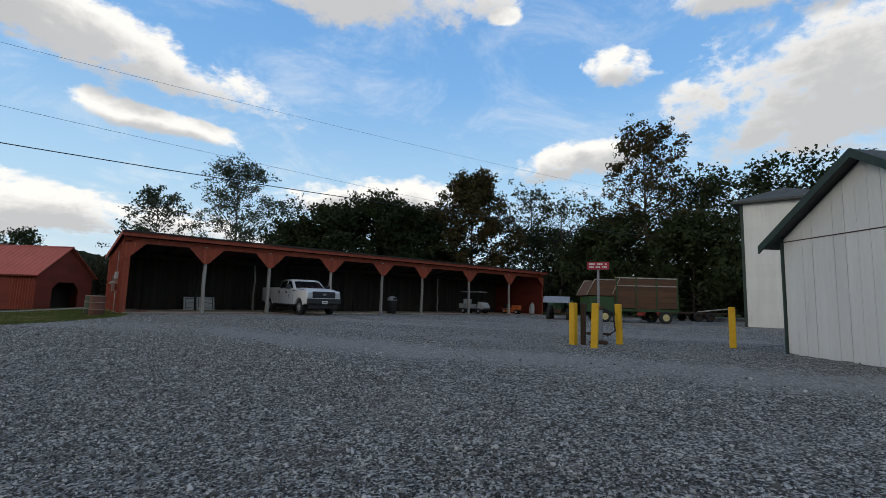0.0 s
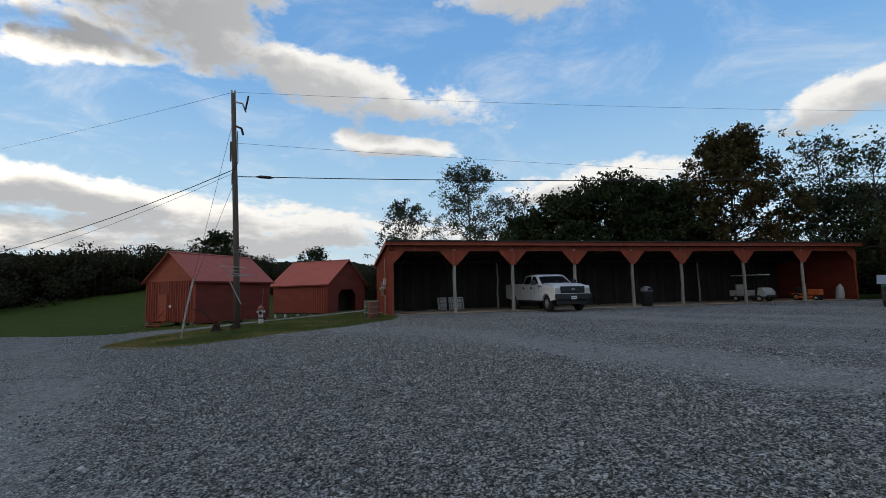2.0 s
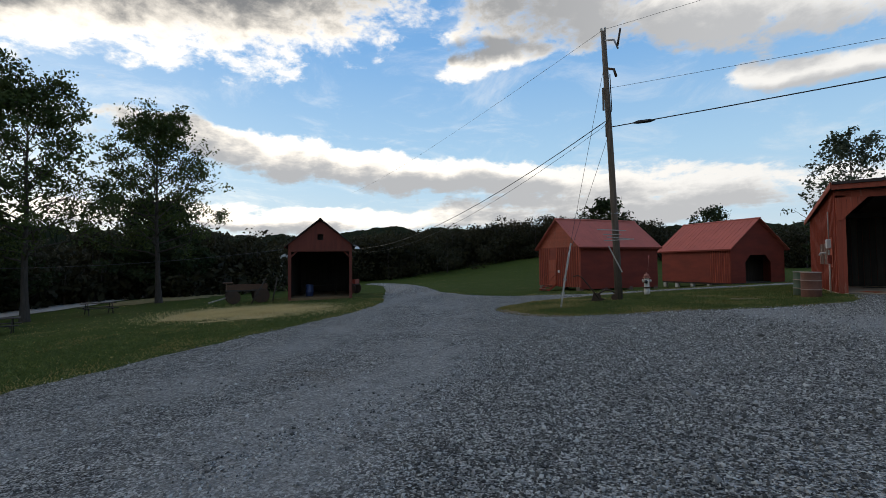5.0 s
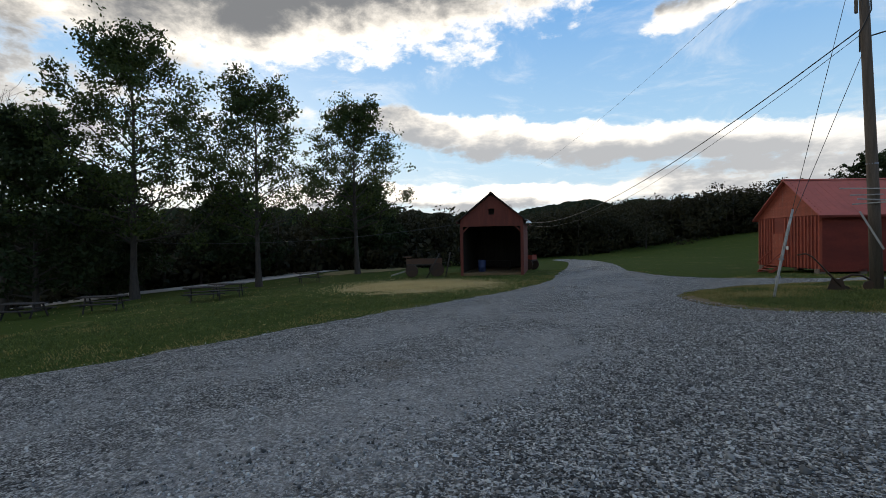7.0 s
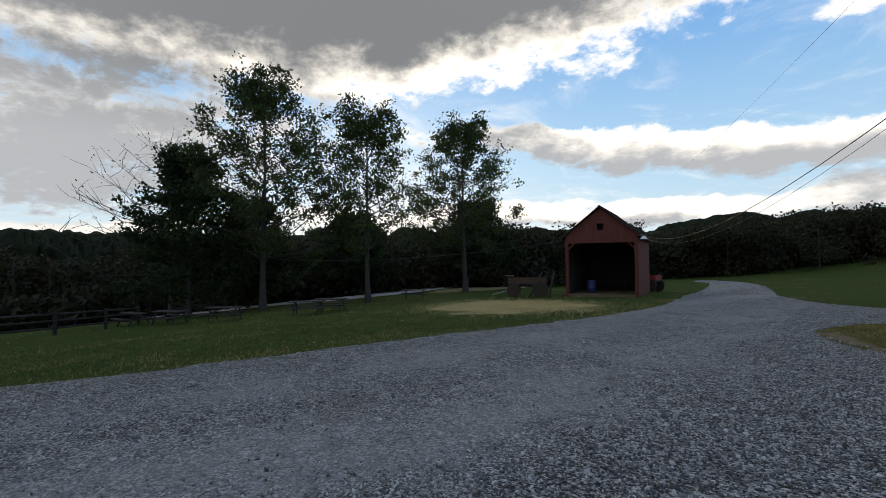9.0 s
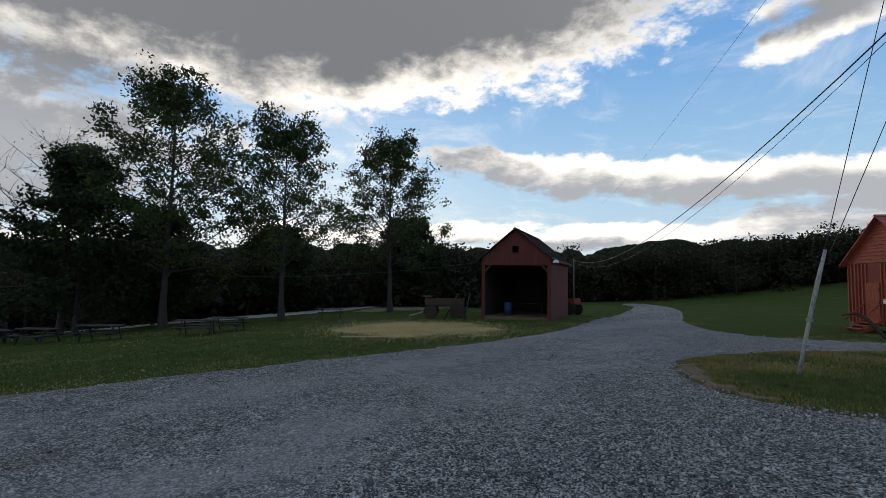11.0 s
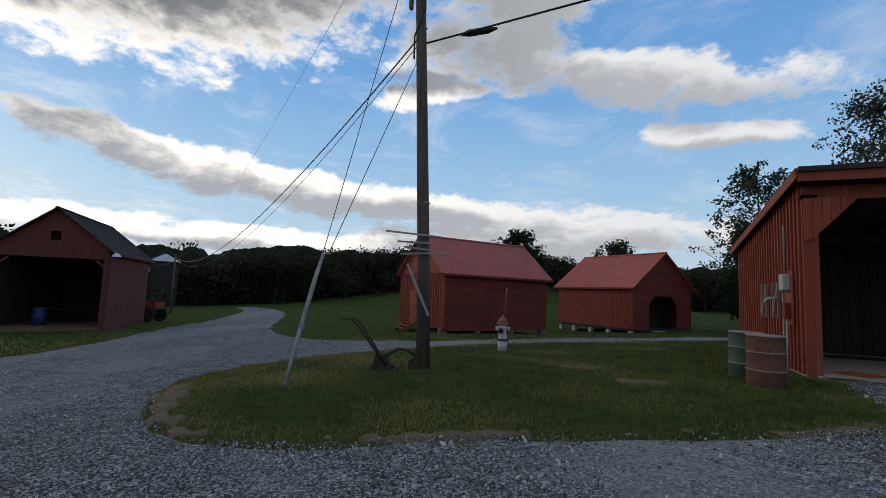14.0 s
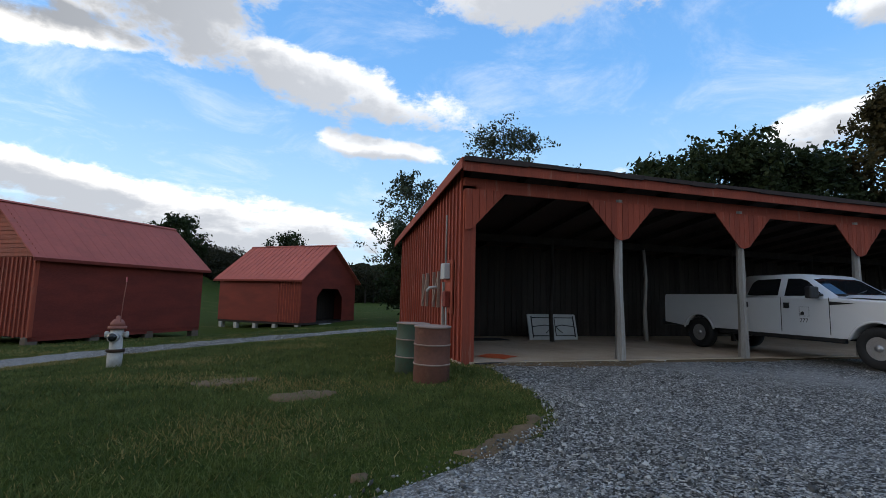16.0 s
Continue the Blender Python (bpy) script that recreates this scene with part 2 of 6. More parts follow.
# old boards, coloured near black to carry the shade of the shed interior
BOARD_OLD_SHADED = material("weathered_shaded_boards", (0.055, 0.045, 0.038), 0.9, var=(0.026, 0.021, 0.018), scale=1.5, fine=30, bump=0.5, bump_scale=40, streak=(4, 4, 0.3), rand=0.5)
POST_GREY = material("weathered_post", (0.46, 0.43, 0.39), 0.9, var=(0.24, 0.21, 0.18), scale=2, fine=30, bump=0.6, bump_scale=30, streak=(5, 5, 0.4), rand=0.3)
# rusty tin, darkened to put the shade under the roof into its colour
ROOF_UNDER = material("rusty_shaded_tin", (0.055, 0.036, 0.031), 0.75, 0.1, var=(0.035, 0.024, 0.02), scale=1, fine=12, bump=0.1)
CONCRETE = material("concrete", (0.58, 0.46, 0.34), 0.9, var=(0.4, 0.3, 0.21), scale=0.7, fine=25, bump=0.15, bump_scale=80, stain=(0.16, 0.12, 0.09, 0.6))
FIELDSTONE = material("brown_fieldstone", (0.2, 0.15, 0.115), 0.95, var=(0.11, 0.085, 0.065), scale=4, fine=30, bump=0.6)
BLOCK = material("pale_block", (0.5, 0.49, 0.46), 0.9, var=(0.36, 0.34, 0.3), scale=3, fine=40, bump=0.3)
POLE_WOOD = material("pole_timber", (0.16, 0.12, 0.09), 0.9, var=(0.08, 0.06, 0.045), scale=2, fine=20, bump=0.6, bump_scale=20, streak=(6, 6, 0.25))
WHITE_BOARD = material("white_painted_boards", (0.72, 0.73, 0.71), 0.6, var=(0.6, 0.61, 0.59), scale=0.8, fine=14, bump=0.2, bump_scale=25, streak=(3, 3, 0.3), rand=0.05, stain=(0.45, 0.44, 0.42, 0.35))
GREEN_TRIM = material("dark_green_trim", (0.03, 0.055, 0.045), 0.6, var=(0.02, 0.035, 0.03))
SHINGLE = material("grey_shingles", (0.10, 0.105, 0.10), 0.9, var=(0.05, 0.055, 0.05), scale=2, fine=30, bump=0.5)
YELLOW = material("yellow_paint", (0.78, 0.46, 0.02), 0.5, var=(0.62, 0.33, 0.02), scale=2, fine=20, bump=0.1, stain=(0.3, 0.2, 0.06, 0.4))
STEEL_GREY = material("grey_painted_steel", (0.28, 0.30, 0.33), 0.5, 0.2, var=(0.2, 0.21, 0.23))
DARK_STEEL = material("dark_rusted_iron", (0.05, 0.038, 0.03), 0.75, 0.4, var=(0.09, 0.05, 0.03), fine=50, bump=0.4)
BLACK = material("black_rubber", (0.018, 0.018, 0.019), 0.75, var=(0.03, 0.03, 0.03), fine=60, bump=0.2)
WHITE_CAR = material("white_car_paint", (0.74, 0.75, 0.76), 0.22, var=(0.7, 0.71, 0.72), scale=1, fine=5, bump=0.0, spec=0.5)
BLACK_PLASTIC = material("black_plastic", (0.02, 0.02, 0.022), 0.5, var=(0.03, 0.03, 0.03), bump=0.05)
CHROME = material("bright_metal", (0.6, 0.6, 0.6), 0.3, 0.9, var=(0.5, 0.5, 0.5), bump=0.03)
BARK = material("bark", (0.075, 0.06, 0.05), 0.95, var=(0.035, 0.028, 0.023), scale=4, fine=30, bump=0.8, bump_scale=18, streak=(3, 3, 0.6))
LEAF = leaf_material("leaf_green", (0.035, 0.055, 0.016), (0.075, 0.095, 0.025))
LEAF_DARK = leaf_material("leaf_dark", (0.018, 0.03, 0.011), (0.04, 0.055, 0.018))
LEAF_WOODS = leaf_material("leaf_woods", (0.018, 0.018, 0.009), (0.045, 0.04, 0.016))
LEAF_FALL = leaf_material("leaf_autumn", (0.038, 0.042, 0.016), (0.09, 0.062, 0.022))
LEAF_GREY = leaf_material("leaf_silver", (0.04, 0.055, 0.035), (0.085, 0.105, 0.065))
GRAVEL = gravel_material()
GRASS = grass_material()


def glass_material():
    m = bpy.data.materials.new("tinted_glass")
    m.use_nodes = True
    N = Nodes(m.node_tree)
    bs = N.put("ShaderNodeBsdfPrincipled", {"Base Color": (0.012, 0.014, 0.016, 1), "Roughness": 0.05, "Specular IOR Level": 0.6})
    N.put("ShaderNodeOutputMaterial", {0: bs.outputs[0]})
    return m


GLASS = glass_material()
EARTH = material("bare_earth", (0.2, 0.125, 0.065), 0.95, var=(0.11, 0.075, 0.035), scale=3, fine=40, bump=0.5)
STRAW = material("straw", (0.52, 0.36, 0.15), 0.9, var=(0.2, 0.17, 0.06), scale=3, fine=22, bump=0.6, bump_scale=30, streak=(1, 1.6, 1))
DIRT_ROAD = material("pale_dirt", (0.42, 0.37, 0.32), 0.95, var=(0.3, 0.26, 0.21), scale=0.6, fine=12, bump=0.2)
GREEN_DRUM = material("faded_green_drum", (0.055, 0.10, 0.065), 0.6, var=(0.07, 0.075, 0.05), scale=3, fine=18, bump=0.15, stain=(0.14, 0.07, 0.04, 0.6))
RUST_DRUM = material("rusty_brown_drum", (0.19, 0.075, 0.05), 0.7, var=(0.11, 0.05, 0.035), scale=3, fine=18, bump=0.2, stain=(0.25, 0.12, 0.07, 0.5))
RUST_PALE = material("pale_hoop", (0.36, 0.27, 0.22), 0.7, var=(0.25, 0.16, 0.12))
ORANGE = material("orange_cloth", (0.62, 0.12, 0.035), 0.8, var=(0.5, 0.09, 0.03))
CONE_ORANGE = material("orange_plastic", (0.7, 0.16, 0.04), 0.5, var=(0.5, 0.11, 0.03))
PLASTIC_WHITE = material("off_white_plastic", (0.5, 0.51, 0.5), 0.5, var=(0.42, 0.42, 0.41), bump=0.05)
HYDRANT = material("chalky_white_paint", (0.62, 0.60, 0.55), 0.7, var=(0.42, 0.38, 0.32), scale=6, fine=30, bump=0.3, stain=(0.3, 0.14, 0.08, 0.5))
RED_CAP = material("faded_red_paint", (0.38, 0.14, 0.1), 0.7, var=(0.28, 0.11, 0.08))
BIRCH = material("peeling_white_pole", (0.55, 0.53, 0.48), 0.85, var=(0.2, 0.17, 0.14), scale=5, fine=22, bump=0.5, streak=(2, 2, 0.7), stain=(0.08, 0.06, 0.05, 0.8))
MACHINE_GREEN = material("machine_green", (0.03, 0.085, 0.03), 0.5, var=(0.025, 0.05, 0.022), scale=2, stain=(0.08, 0.05, 0.03, 0.5))
WAGON_WOOD = material("brown_wagon_boards", (0.12, 0.06, 0.035), 0.85, var=(0.07, 0.04, 0.025), streak=(0.5, 3, 3), scale=2, rand=0.3)
MACHINE_RED = material("machine_red", (0.34, 0.05, 0.03), 0.6, var=(0.2, 0.04, 0.025))
SIGN_RED = material("red_sign", (0.42, 0.03, 0.05), 0.5, var=(0.36, 0.03, 0.05))
WHEEL_CREAM = material("cream_wheel", (0.62, 0.56, 0.3), 0.6, var=(0.5, 0.42, 0.2))
BLUE_PLASTIC = material("blue_plastic", (0.022, 0.04, 0.11), 0.5, var=(0.02, 0.032, 0.08))
RIM_STEEL = material("silver_wheel_steel", (0.55, 0.55, 0.56), 0.3, 0.7, var=(0.42, 0.42, 0.43), bump=0.03)
# the wagon shelter's red, its backlit shade mixed into a darker, browner tone
BACKLIT_RED = material("backlit_red_paint", (0.17, 0.042, 0.028), 0.85, var=(0.10, 0.028, 0.02), scale=1.2, fine=25, bump=0.35, bump_scale=30, streak=(3, 3, 0.35), rand=0.15)

# ---- shape helpers ----
def obj(name, bm, mat, parent=None, label="", m=None):
    me = bpy.data.meshes.new(name)
    bm.normal_update()
    bm.to_mesh(me)
    bm.free()
    for x in (mat if isinstance(mat, (list, tuple)) else [mat]):
        me.materials.append(x)
    ob = new(name, me)
    if parent is not None:
        ob.parent = parent
    if m is not None:
        ob.matrix_basis = m
    if label:
        tagged(ob, label)
    return ob


def part(name, bm, mat, parent, label=""):
    return obj(name, bm, mat, parent, label)


def piece(name, me, parent, m):
    """One more object on a shared mesh."""
    ob = new(name, me)
    ob.parent = parent
    ob.matrix_basis = m
    return ob


def thing(name, label, category, m=None, group="", kind=""):
    ob = new(name)
    ob.empty_display_size = 0.2
    if m is not None:
        ob.matrix_basis = m
    return tagged(ob, label, category, group, kind)


def BM():
    return bmesh.new()


def box(bm, x0, x1, y0, y1, z0, z1, m=None, bevel=0.0):
    vs = [bm.verts.new(p) for p in ((x0, y0, z0), (x1, y0, z0), (x1, y1, z0), (x0, y1, z0), (x0, y0, z1), (x1, y0, z1), (x1, y1, z1), (x0, y1, z1))]
    if m is not None:
        for v in vs:
            v.co = m @ v.co
    fs = [bm.faces.new([vs[i] for i in f]) for f in ((3, 2, 1, 0), (4, 5, 6, 7), (0, 1, 5, 4), (1, 2, 6, 5), (2, 3, 7, 6), (3, 0, 4, 7))]
    if bevel:
        es = list({e for f in fs for e in f.edges})
        bmesh.ops.bevel(bm, geom=es, offset=bevel, segments=2, affect="EDGES", profile=0.5)
    return bm


def prism(bm, pts, d0, d1, axis="y", m=None):
    """Extrudes the outline pts (two coordinates) along axis from d0 to d1."""
    def at(p, d):
        v = {"y": (p[0], d, p[1]), "x": (d, p[0], p[1]), "z": (p[0], p[1], d)}[axis]
        return m @ Vector(v) if m is not None else Vector(v)
    a = [bm.verts.new(at(p, d0)) for p in pts]
    b = [bm.verts.new(at(p, d1)) for p in pts]
    n = len(pts)
    fs = [bm.faces.new(a[::-1]), bm.faces.new(b)]
    fs += [bm.faces.new((a[i], a[(i + 1) % n], b[(i + 1) % n], b[i])) for i in range(n)]
    bmesh.ops.recalc_face_normals(bm, faces=fs)
    return bm


def tube(bm, pts, radii, n=8, caps=True, smooth=True):
    """A tube through points, with a radius at each."""
    pts = [Vector(p) for p in pts]
    if not isinstance(radii, (list, tuple)):
        radii = [radii] * len(pts)
    rings = []
    side = None
    for i, p in enumerate(pts):
        d = (pts[min(i + 1, len(pts) - 1)] - pts[max(i - 1, 0)]).normalized()
        if side is None:
            side = d.cross(Vector((0, 0, 1)) if abs(d.z) < 0.9 else Vector((1, 0, 0))).normalized()
        side = (side - d * side.dot(d)).normalized()
        up = d.cross(side)
        rings.append([bm.verts.new(p + (side * math.cos(k * math.tau / n) + up * math.sin(k * math.tau / n)) * radii[i]) for k in range(n)])
    for a, b in zip(rings, rings[1:]):
        for k in range(n):
            f = bm.faces.new((a[k], b[k], b[(k + 1) % n], a[(k + 1) % n]))
            f.smooth = smooth
    if caps and n > 2:
        bm.faces.new(rings[0])
        bm.faces.new(rings[-1][::-1])
    return bm


def lathe(bm, prof, n=20, m=None, smooth=True, caps=True):
    """Turns the profile (radius, height) round z."""
    rings = []
    for r, z in prof:
        ring = [Vector((r * math.cos(k * math.tau / n), r * math.sin(k * math.tau / n), z)) for k in range(n)]
        rings.append([bm.verts.new(m @ v if m is not None else v) for v in ring])
    fs = []
    for a, b in zip(rings, rings[1:]):
        for k in range(n):
            f = bm.faces.new((a[k], a[(k + 1) % n], b[(k + 1) % n], b[k]))
            f.smooth = smooth
            fs.append(f)
    if caps:
        fs.append(bm.faces.new(rings[0][::-1]))
        fs.append(bm.faces.new(rings[-1]))
    bmesh.ops.recalc_face_normals(bm, faces=fs)
    return bm


def shared(name, bm, mat):
    me = bpy.data.meshes.new(name)
    bm.normal_update()
    bm.to_mesh(me)
    bm.free()
    me.materials.append(mat)
    return me


def from_arrays(name, verts, faces, mat, parent=None, smooth=False):
    me = bpy.data.meshes.new(name)
    me.from_pydata(verts, [], faces)
    me.materials.append(mat)
    if smooth:
        me.polygons.foreach_set("use_smooth", [True] * len(me.polygons))
    ob = new(name, me)
    if parent is not None:
        ob.parent = parent
    return ob


def step(a, b, x):
    t = np.clip((x - a) / (b - a), 0, 1)
    return t * t * (3 - 2 * t)


def height(x, y):
    """The lie of the land."""
    x, y = np.asarray(x, float), np.asarray(y, float)
    u = np.maximum(0, -x)
    z = -0.06 * np.minimum(u, 10) - 0.03 * np.maximum(0, u - 10) - 0.0014 * np.clip(u - 8, 0, 60) * np.clip(-y, 0, 60)
    z = z - 0.15 * step(16, 24, -y) * np.clip((4 - x) / 4, 0, 1)
    z = z - 0.66 * step(10, 23, y) * step(-14, -6, x) - 0.14 * step(8, 13, y) * step(2, 10, u)
    z = z + 0.16 * np.exp(-((x + 6.9) ** 2 + (y + 1.5) ** 2) / 9.7)
    z = np.maximum(z, -6.0)
    # the meadow climbs to the north-west
    z = z + 9.0 * step(0, 1, (y + 0.55 * (x + 20) - 22) / 110) * step(8, 40, u)
    return z


def ground_z(x, y):
    return float(height(x, y))

# ---- ground ----
def make_ground():
    def axis(lo, hi, fine_lo, fine_hi, fine, grow=1.16):
        a = list(np.arange(fine_lo, fine_hi + 1e-6, fine))
        s, x = fine, fine_hi
        while x < hi:
            s *= grow
            x += s
            a.append(x)
        s, x = fine, fine_lo
        while x > lo:
            s *= grow
            x -= s
            a.insert(0, x)
        return np.array(a)
    xs, ys = axis(-1400, 1400, -46, 34, 0.5), axis(-1400, 1400, -40, 34, 0.5)
    X, Y = np.meshgrid(xs, ys)
    rng = np.random.default_rng(3)
    Z = height(X, Y) + rng.normal(0, 0.006, X.shape)
    far = np.hypot(X, Y)
    Z = np.where(far > 300, Z * 0.5, Z)
    n, m = len(xs), len(ys)
    v = np.stack([X.ravel(), Y.ravel(), Z.ravel()], 1).tolist()
    f = [(j * n + i, j * n + i + 1, (j + 1) * n + i + 1, (j + 1) * n + i) for j in range(m - 1) for i in range(n - 1)]
    ob = from_arrays("ground", v, f, GRASS, smooth=True)
    tagged(ob, "mown autumn grass lawn and meadow, dry in places", "ground", kind="structure")


# outline of the gravel yard, the lane and the walkway, run round in order
YARD = [(60, -3), (33, -0.6), (32.6, -0.1), (0.5, -0.1), (0.25, -0.6), (0.2, -2.4), (-0.1, -3.9), (-0.9, -4.7), (-2.8, -5.2), (-4.6, -6.1), (-6.3, -6.9), (-7.8, -7.2), (-9.4, -6.4),
        (-10.9, -5.1), (-11.7, -3.4), (-11.8, -1.5), (-11.0, 1.6), (-9.6, 4.4), (-7.6, 5.9), (-5.2, 7.1), (0.2, 9.2), (12, 12.5), (12, 13.8), (0.4, 10.4), (-5.5, 8.9), (-8.6, 7.6), (-12.2, 5.3), (-15.7, 4.4),
        (-20.2, 7.6), (-27, 16), (-36, 27.5), (-48, 40), (-62, 50), (-64, 47), (-50, 36), (-39.5, 24), (-30.5, 12.6), (-24.5, 4.8), (-20.6, 0), (-18.4, -4.2), (-17.1, -8), (-16.2, -12),
        (-14.8, -16.2), (-13.5, -19.2), (-13.8, -23), (-16, -30), (-20, -40), (-10, -60), (40, -60), (60, -30)]


def in_poly(px, py, poly):
    inside = np.zeros(px.shape, bool)
    for (x0, y0), (x1, y1) in zip(poly, poly[1:] + poly[:1]):
        c = ((y0 > py) != (y1 > py)) & (px < (x1 - x0) * (py - y0) / (y1 - y0 + 1e-12) + x0)
        inside ^= c
    return inside


def sdf(px, py, poly):
    d = np.full(px.shape, 1e9)
    for (x0, y0), (x1, y1) in zip(poly, poly[1:] + poly[:1]):
        ex, ey = x1 - x0, y1 - y0
        t = np.clip(((px - x0) * ex + (py - y0) * ey) / (ex * ex + ey * ey + 1e-12), 0, 1)
        d = np.minimum(d, np.hypot(px - x0 - t * ex, py - y0 - t * ey))
    return np.where(in_poly(px, py, poly), d, -d)


def smooth_line(poly, times=2):
    for _ in range(times):
        poly = [q for a, b in zip(poly, poly[1:] + poly[:1]) for q in ((a[0] * .75 + b[0] * .25, a[1] * .75 + b[1] * .25), (a[0] * .25 + b[0] * .75, a[1] * .25 + b[1] * .75))]
    return poly


def wobble(px, py, amp):
    return amp * (np.sin(px * 1.3 + 2 * np.sin(py * 0.9)) * 0.5 + np.sin(py * 2.1 + px * 0.7) * 0.3 + np.sin(px * 5.1 - py * 4.3) * 0.25 + np.sin(px * 11 + py * 9.7) * 0.15)


def sheet(name, poly, mat, lift, cell, amp, label, category, bounds, band=None):
    """A surface inside an outline with an uneven edge, lying on the ground."""
    xs, ys = np.arange(bounds[0], bounds[1], cell), np.arange(bounds[2], bounds[3], cell)
    X, Y = np.meshgrid(xs, ys)
    D = sdf(X, Y, poly)
    if band:
        D = band[1] - np.abs(D - band[0])
    D = D + wobble(X, Y, amp)
    n = len(xs)
    verts, index, faces, cuts = [], {}, [], {}

    def corner(k):
        if k not in index:
            j, i = divmod(k, n)
            index[k] = len(verts)
            verts.append((X[j, i], Y[j, i], 0.0))
        return index[k]

    def cut(a, b):
        key = (min(a, b), max(a, b))
        if key not in cuts:
            (ja, ia), (jb, ib) = divmod(a, n), divmod(b, n)
            da, db = D[ja, ia], D[jb, ib]
            t = da / (da - db)
            cuts[key] = len(verts)
            verts.append((X[ja, ia] + (X[jb, ib] - X[ja, ia]) * t, Y[ja, ia] + (Y[jb, ib] - Y[ja, ia]) * t, -0.03))
        return cuts[key]
    ins = D > 0
    for j in range(len(ys) - 1):
        row = ins[j:j + 2]
        for i in np.nonzero(row[0, :-1] | row[0, 1:] | row[1, :-1] | row[1, 1:])[0]:
            ks = (j * n + i, j * n + i + 1, (j + 1) * n + i + 1, (j + 1) * n + i)
            ok = [bool(D[divmod(k, n)] > 0) for k in ks]
            if all(ok):
                faces.append([corner(k) for k in ks])
                continue
            out = []
            for q in range(4):
                a, b = ks[q], ks[(q + 1) % 4]
                if ok[q]:
                    out.append(corner(a))
                if ok[q] != ok[(q + 1) % 4]:
                    out.append(cut(a, b))
            if len(out) > 2:
                faces.append(out)
    V = np.array(verts)
    V[:, 2] += height(V[:, 0], V[:, 1]) + lift
    ob = from_arrays(name, V.tolist(), faces, mat, smooth=True)
    return tagged(ob, label, category, kind="structure")


make_ground()
YARD_LINE = smooth_line(YARD)
sheet("road", YARD_LINE, GRAVEL, 0.03, 0.4, 0.14, "loose grey crushed-stone gravel yard and lane", "gravel", (-66, 62, -62, 52))
sheet("verge", YARD_LINE, EARTH, 0.024, 0.1, 0.36, "trodden bare earth along the edge of the grass", "earth", (-12.5, 1.0, -8.5, -2.6), band=(-0.25, 0.05))

# ---- the long open-fronted shed ----
SHED_X = [0.0, 3.6, 7.0, 10.9, 14.75, 18.25, 23.0, 27.8, 32.5]
SHED_D, EAVE_Z, BACK_Z, FRONT = 5.9, 3.93, 3.06, 0.42


def roof_z(y):
    return EAVE_Z + (BACK_Z - EAVE_Z) * (y + FRONT) / (SHED_D + FRONT + 0.4)


def make_shed():
    shed = thing("open_shed", "long red wooden open-fronted machine shed with a lean-to roof", "shed")
    part("slab", box(BM(), -0.05, 32.55, -0.05, SHED_D, -0.4, 0.05), CONCRETE, shed, "stained dusty concrete floor slab")
    # roof sheet, with fascia and rake boards
    L, R = -0.16, 32.66
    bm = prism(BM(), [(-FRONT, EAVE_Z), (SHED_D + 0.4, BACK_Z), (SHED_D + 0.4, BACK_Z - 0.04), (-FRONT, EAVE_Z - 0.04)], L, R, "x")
    part("roof", bm, ROOF_UNDER, shed, "dull red tin roof sheet with the shade beneath it in its colour")
    part("fascia", box(BM(), L, R, -FRONT - 0.04, -FRONT - 0.003, EAVE_Z - 0.25, EAVE_Z - 0.005), RED, shed, "red painted fascia board")
    rng = random.Random(2)
    x = L
    while x < R:
        w = min(rng.uniform(0.62, 0.7), R - x)
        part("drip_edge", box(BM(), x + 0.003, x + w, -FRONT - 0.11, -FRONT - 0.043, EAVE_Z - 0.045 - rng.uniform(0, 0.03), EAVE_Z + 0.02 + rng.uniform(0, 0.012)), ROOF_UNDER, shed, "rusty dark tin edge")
        x += w
    for x in (L - 0.035, R + 0.005):
        part("rake_board", prism(BM(), [(-FRONT - 0.04, EAVE_Z + 0.01), (SHED_D + 0.42, BACK_Z + 0.01), (SHED_D + 0.42, BACK_Z - 0.17), (-FRONT - 0.04, EAVE_Z - 0.2)], x, x + 0.03, "x"), RED, shed)
    # rafters and purlins
    for k in range(28):
        x = 0.1 + k * 1.2
        part("rafter", prism(BM(), [(-FRONT + 0.02, roof_z(-FRONT + 0.02) - 0.05), (SHED_D, roof_z(SHED_D) - 0.05), (SHED_D, roof_z(SHED_D) - 0.2), (-FRONT + 0.02, roof_z(-FRONT + 0.02) - 0.2)], x, x + 0.05, "x"), BOARD_OLD_SHADED, shed)
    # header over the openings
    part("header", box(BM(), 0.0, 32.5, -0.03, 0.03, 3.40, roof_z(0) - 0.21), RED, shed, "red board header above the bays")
    part("beam", box(BM(), 0.0, 32.5, 3.9, 4.02, 2.95, 3.15), BOARD_OLD_SHADED, shed)
    # front posts with boarded brackets
    rng = random.Random(4)
    for i, x in enumerate(SHED_X):
        if 0 < i < len(SHED_X) - 1:
            pts = [(x + rng.uniform(-.018, .018), rng.uniform(-.018, .018), z) for z in (-0.05, 0.5, 0.9, 1.3, 1.9, 2.6, 3.5)]
            part("post", tube(BM(), pts, [0.125, 0.105, 0.1, 0.09, 0.1, 0.085, 0.085], 7, smooth=False), POST_GREY, shed, "bare weathered grey timber post")
        # the bracket, board by board
        lo, hi = (0.0 if i == 0 else -0.86), (0.0 if i == len(SHED_X) - 1 else 0.86)
        w = 0.145
        a = lo
        while a < hi - 1e-3:
            b = min(a + w, hi)
            def foot(s):
                s = abs(s)
                return 2.6 if s < 0.12 else 2.6 + (s - 0.12) / 0.74 * 0.8
            pts = [(x + a + 0.004, 3.42), (x + b - 0.004, 3.42), (x + b - 0.004, foot(b)), (x + a + 0.004, foot(a))]
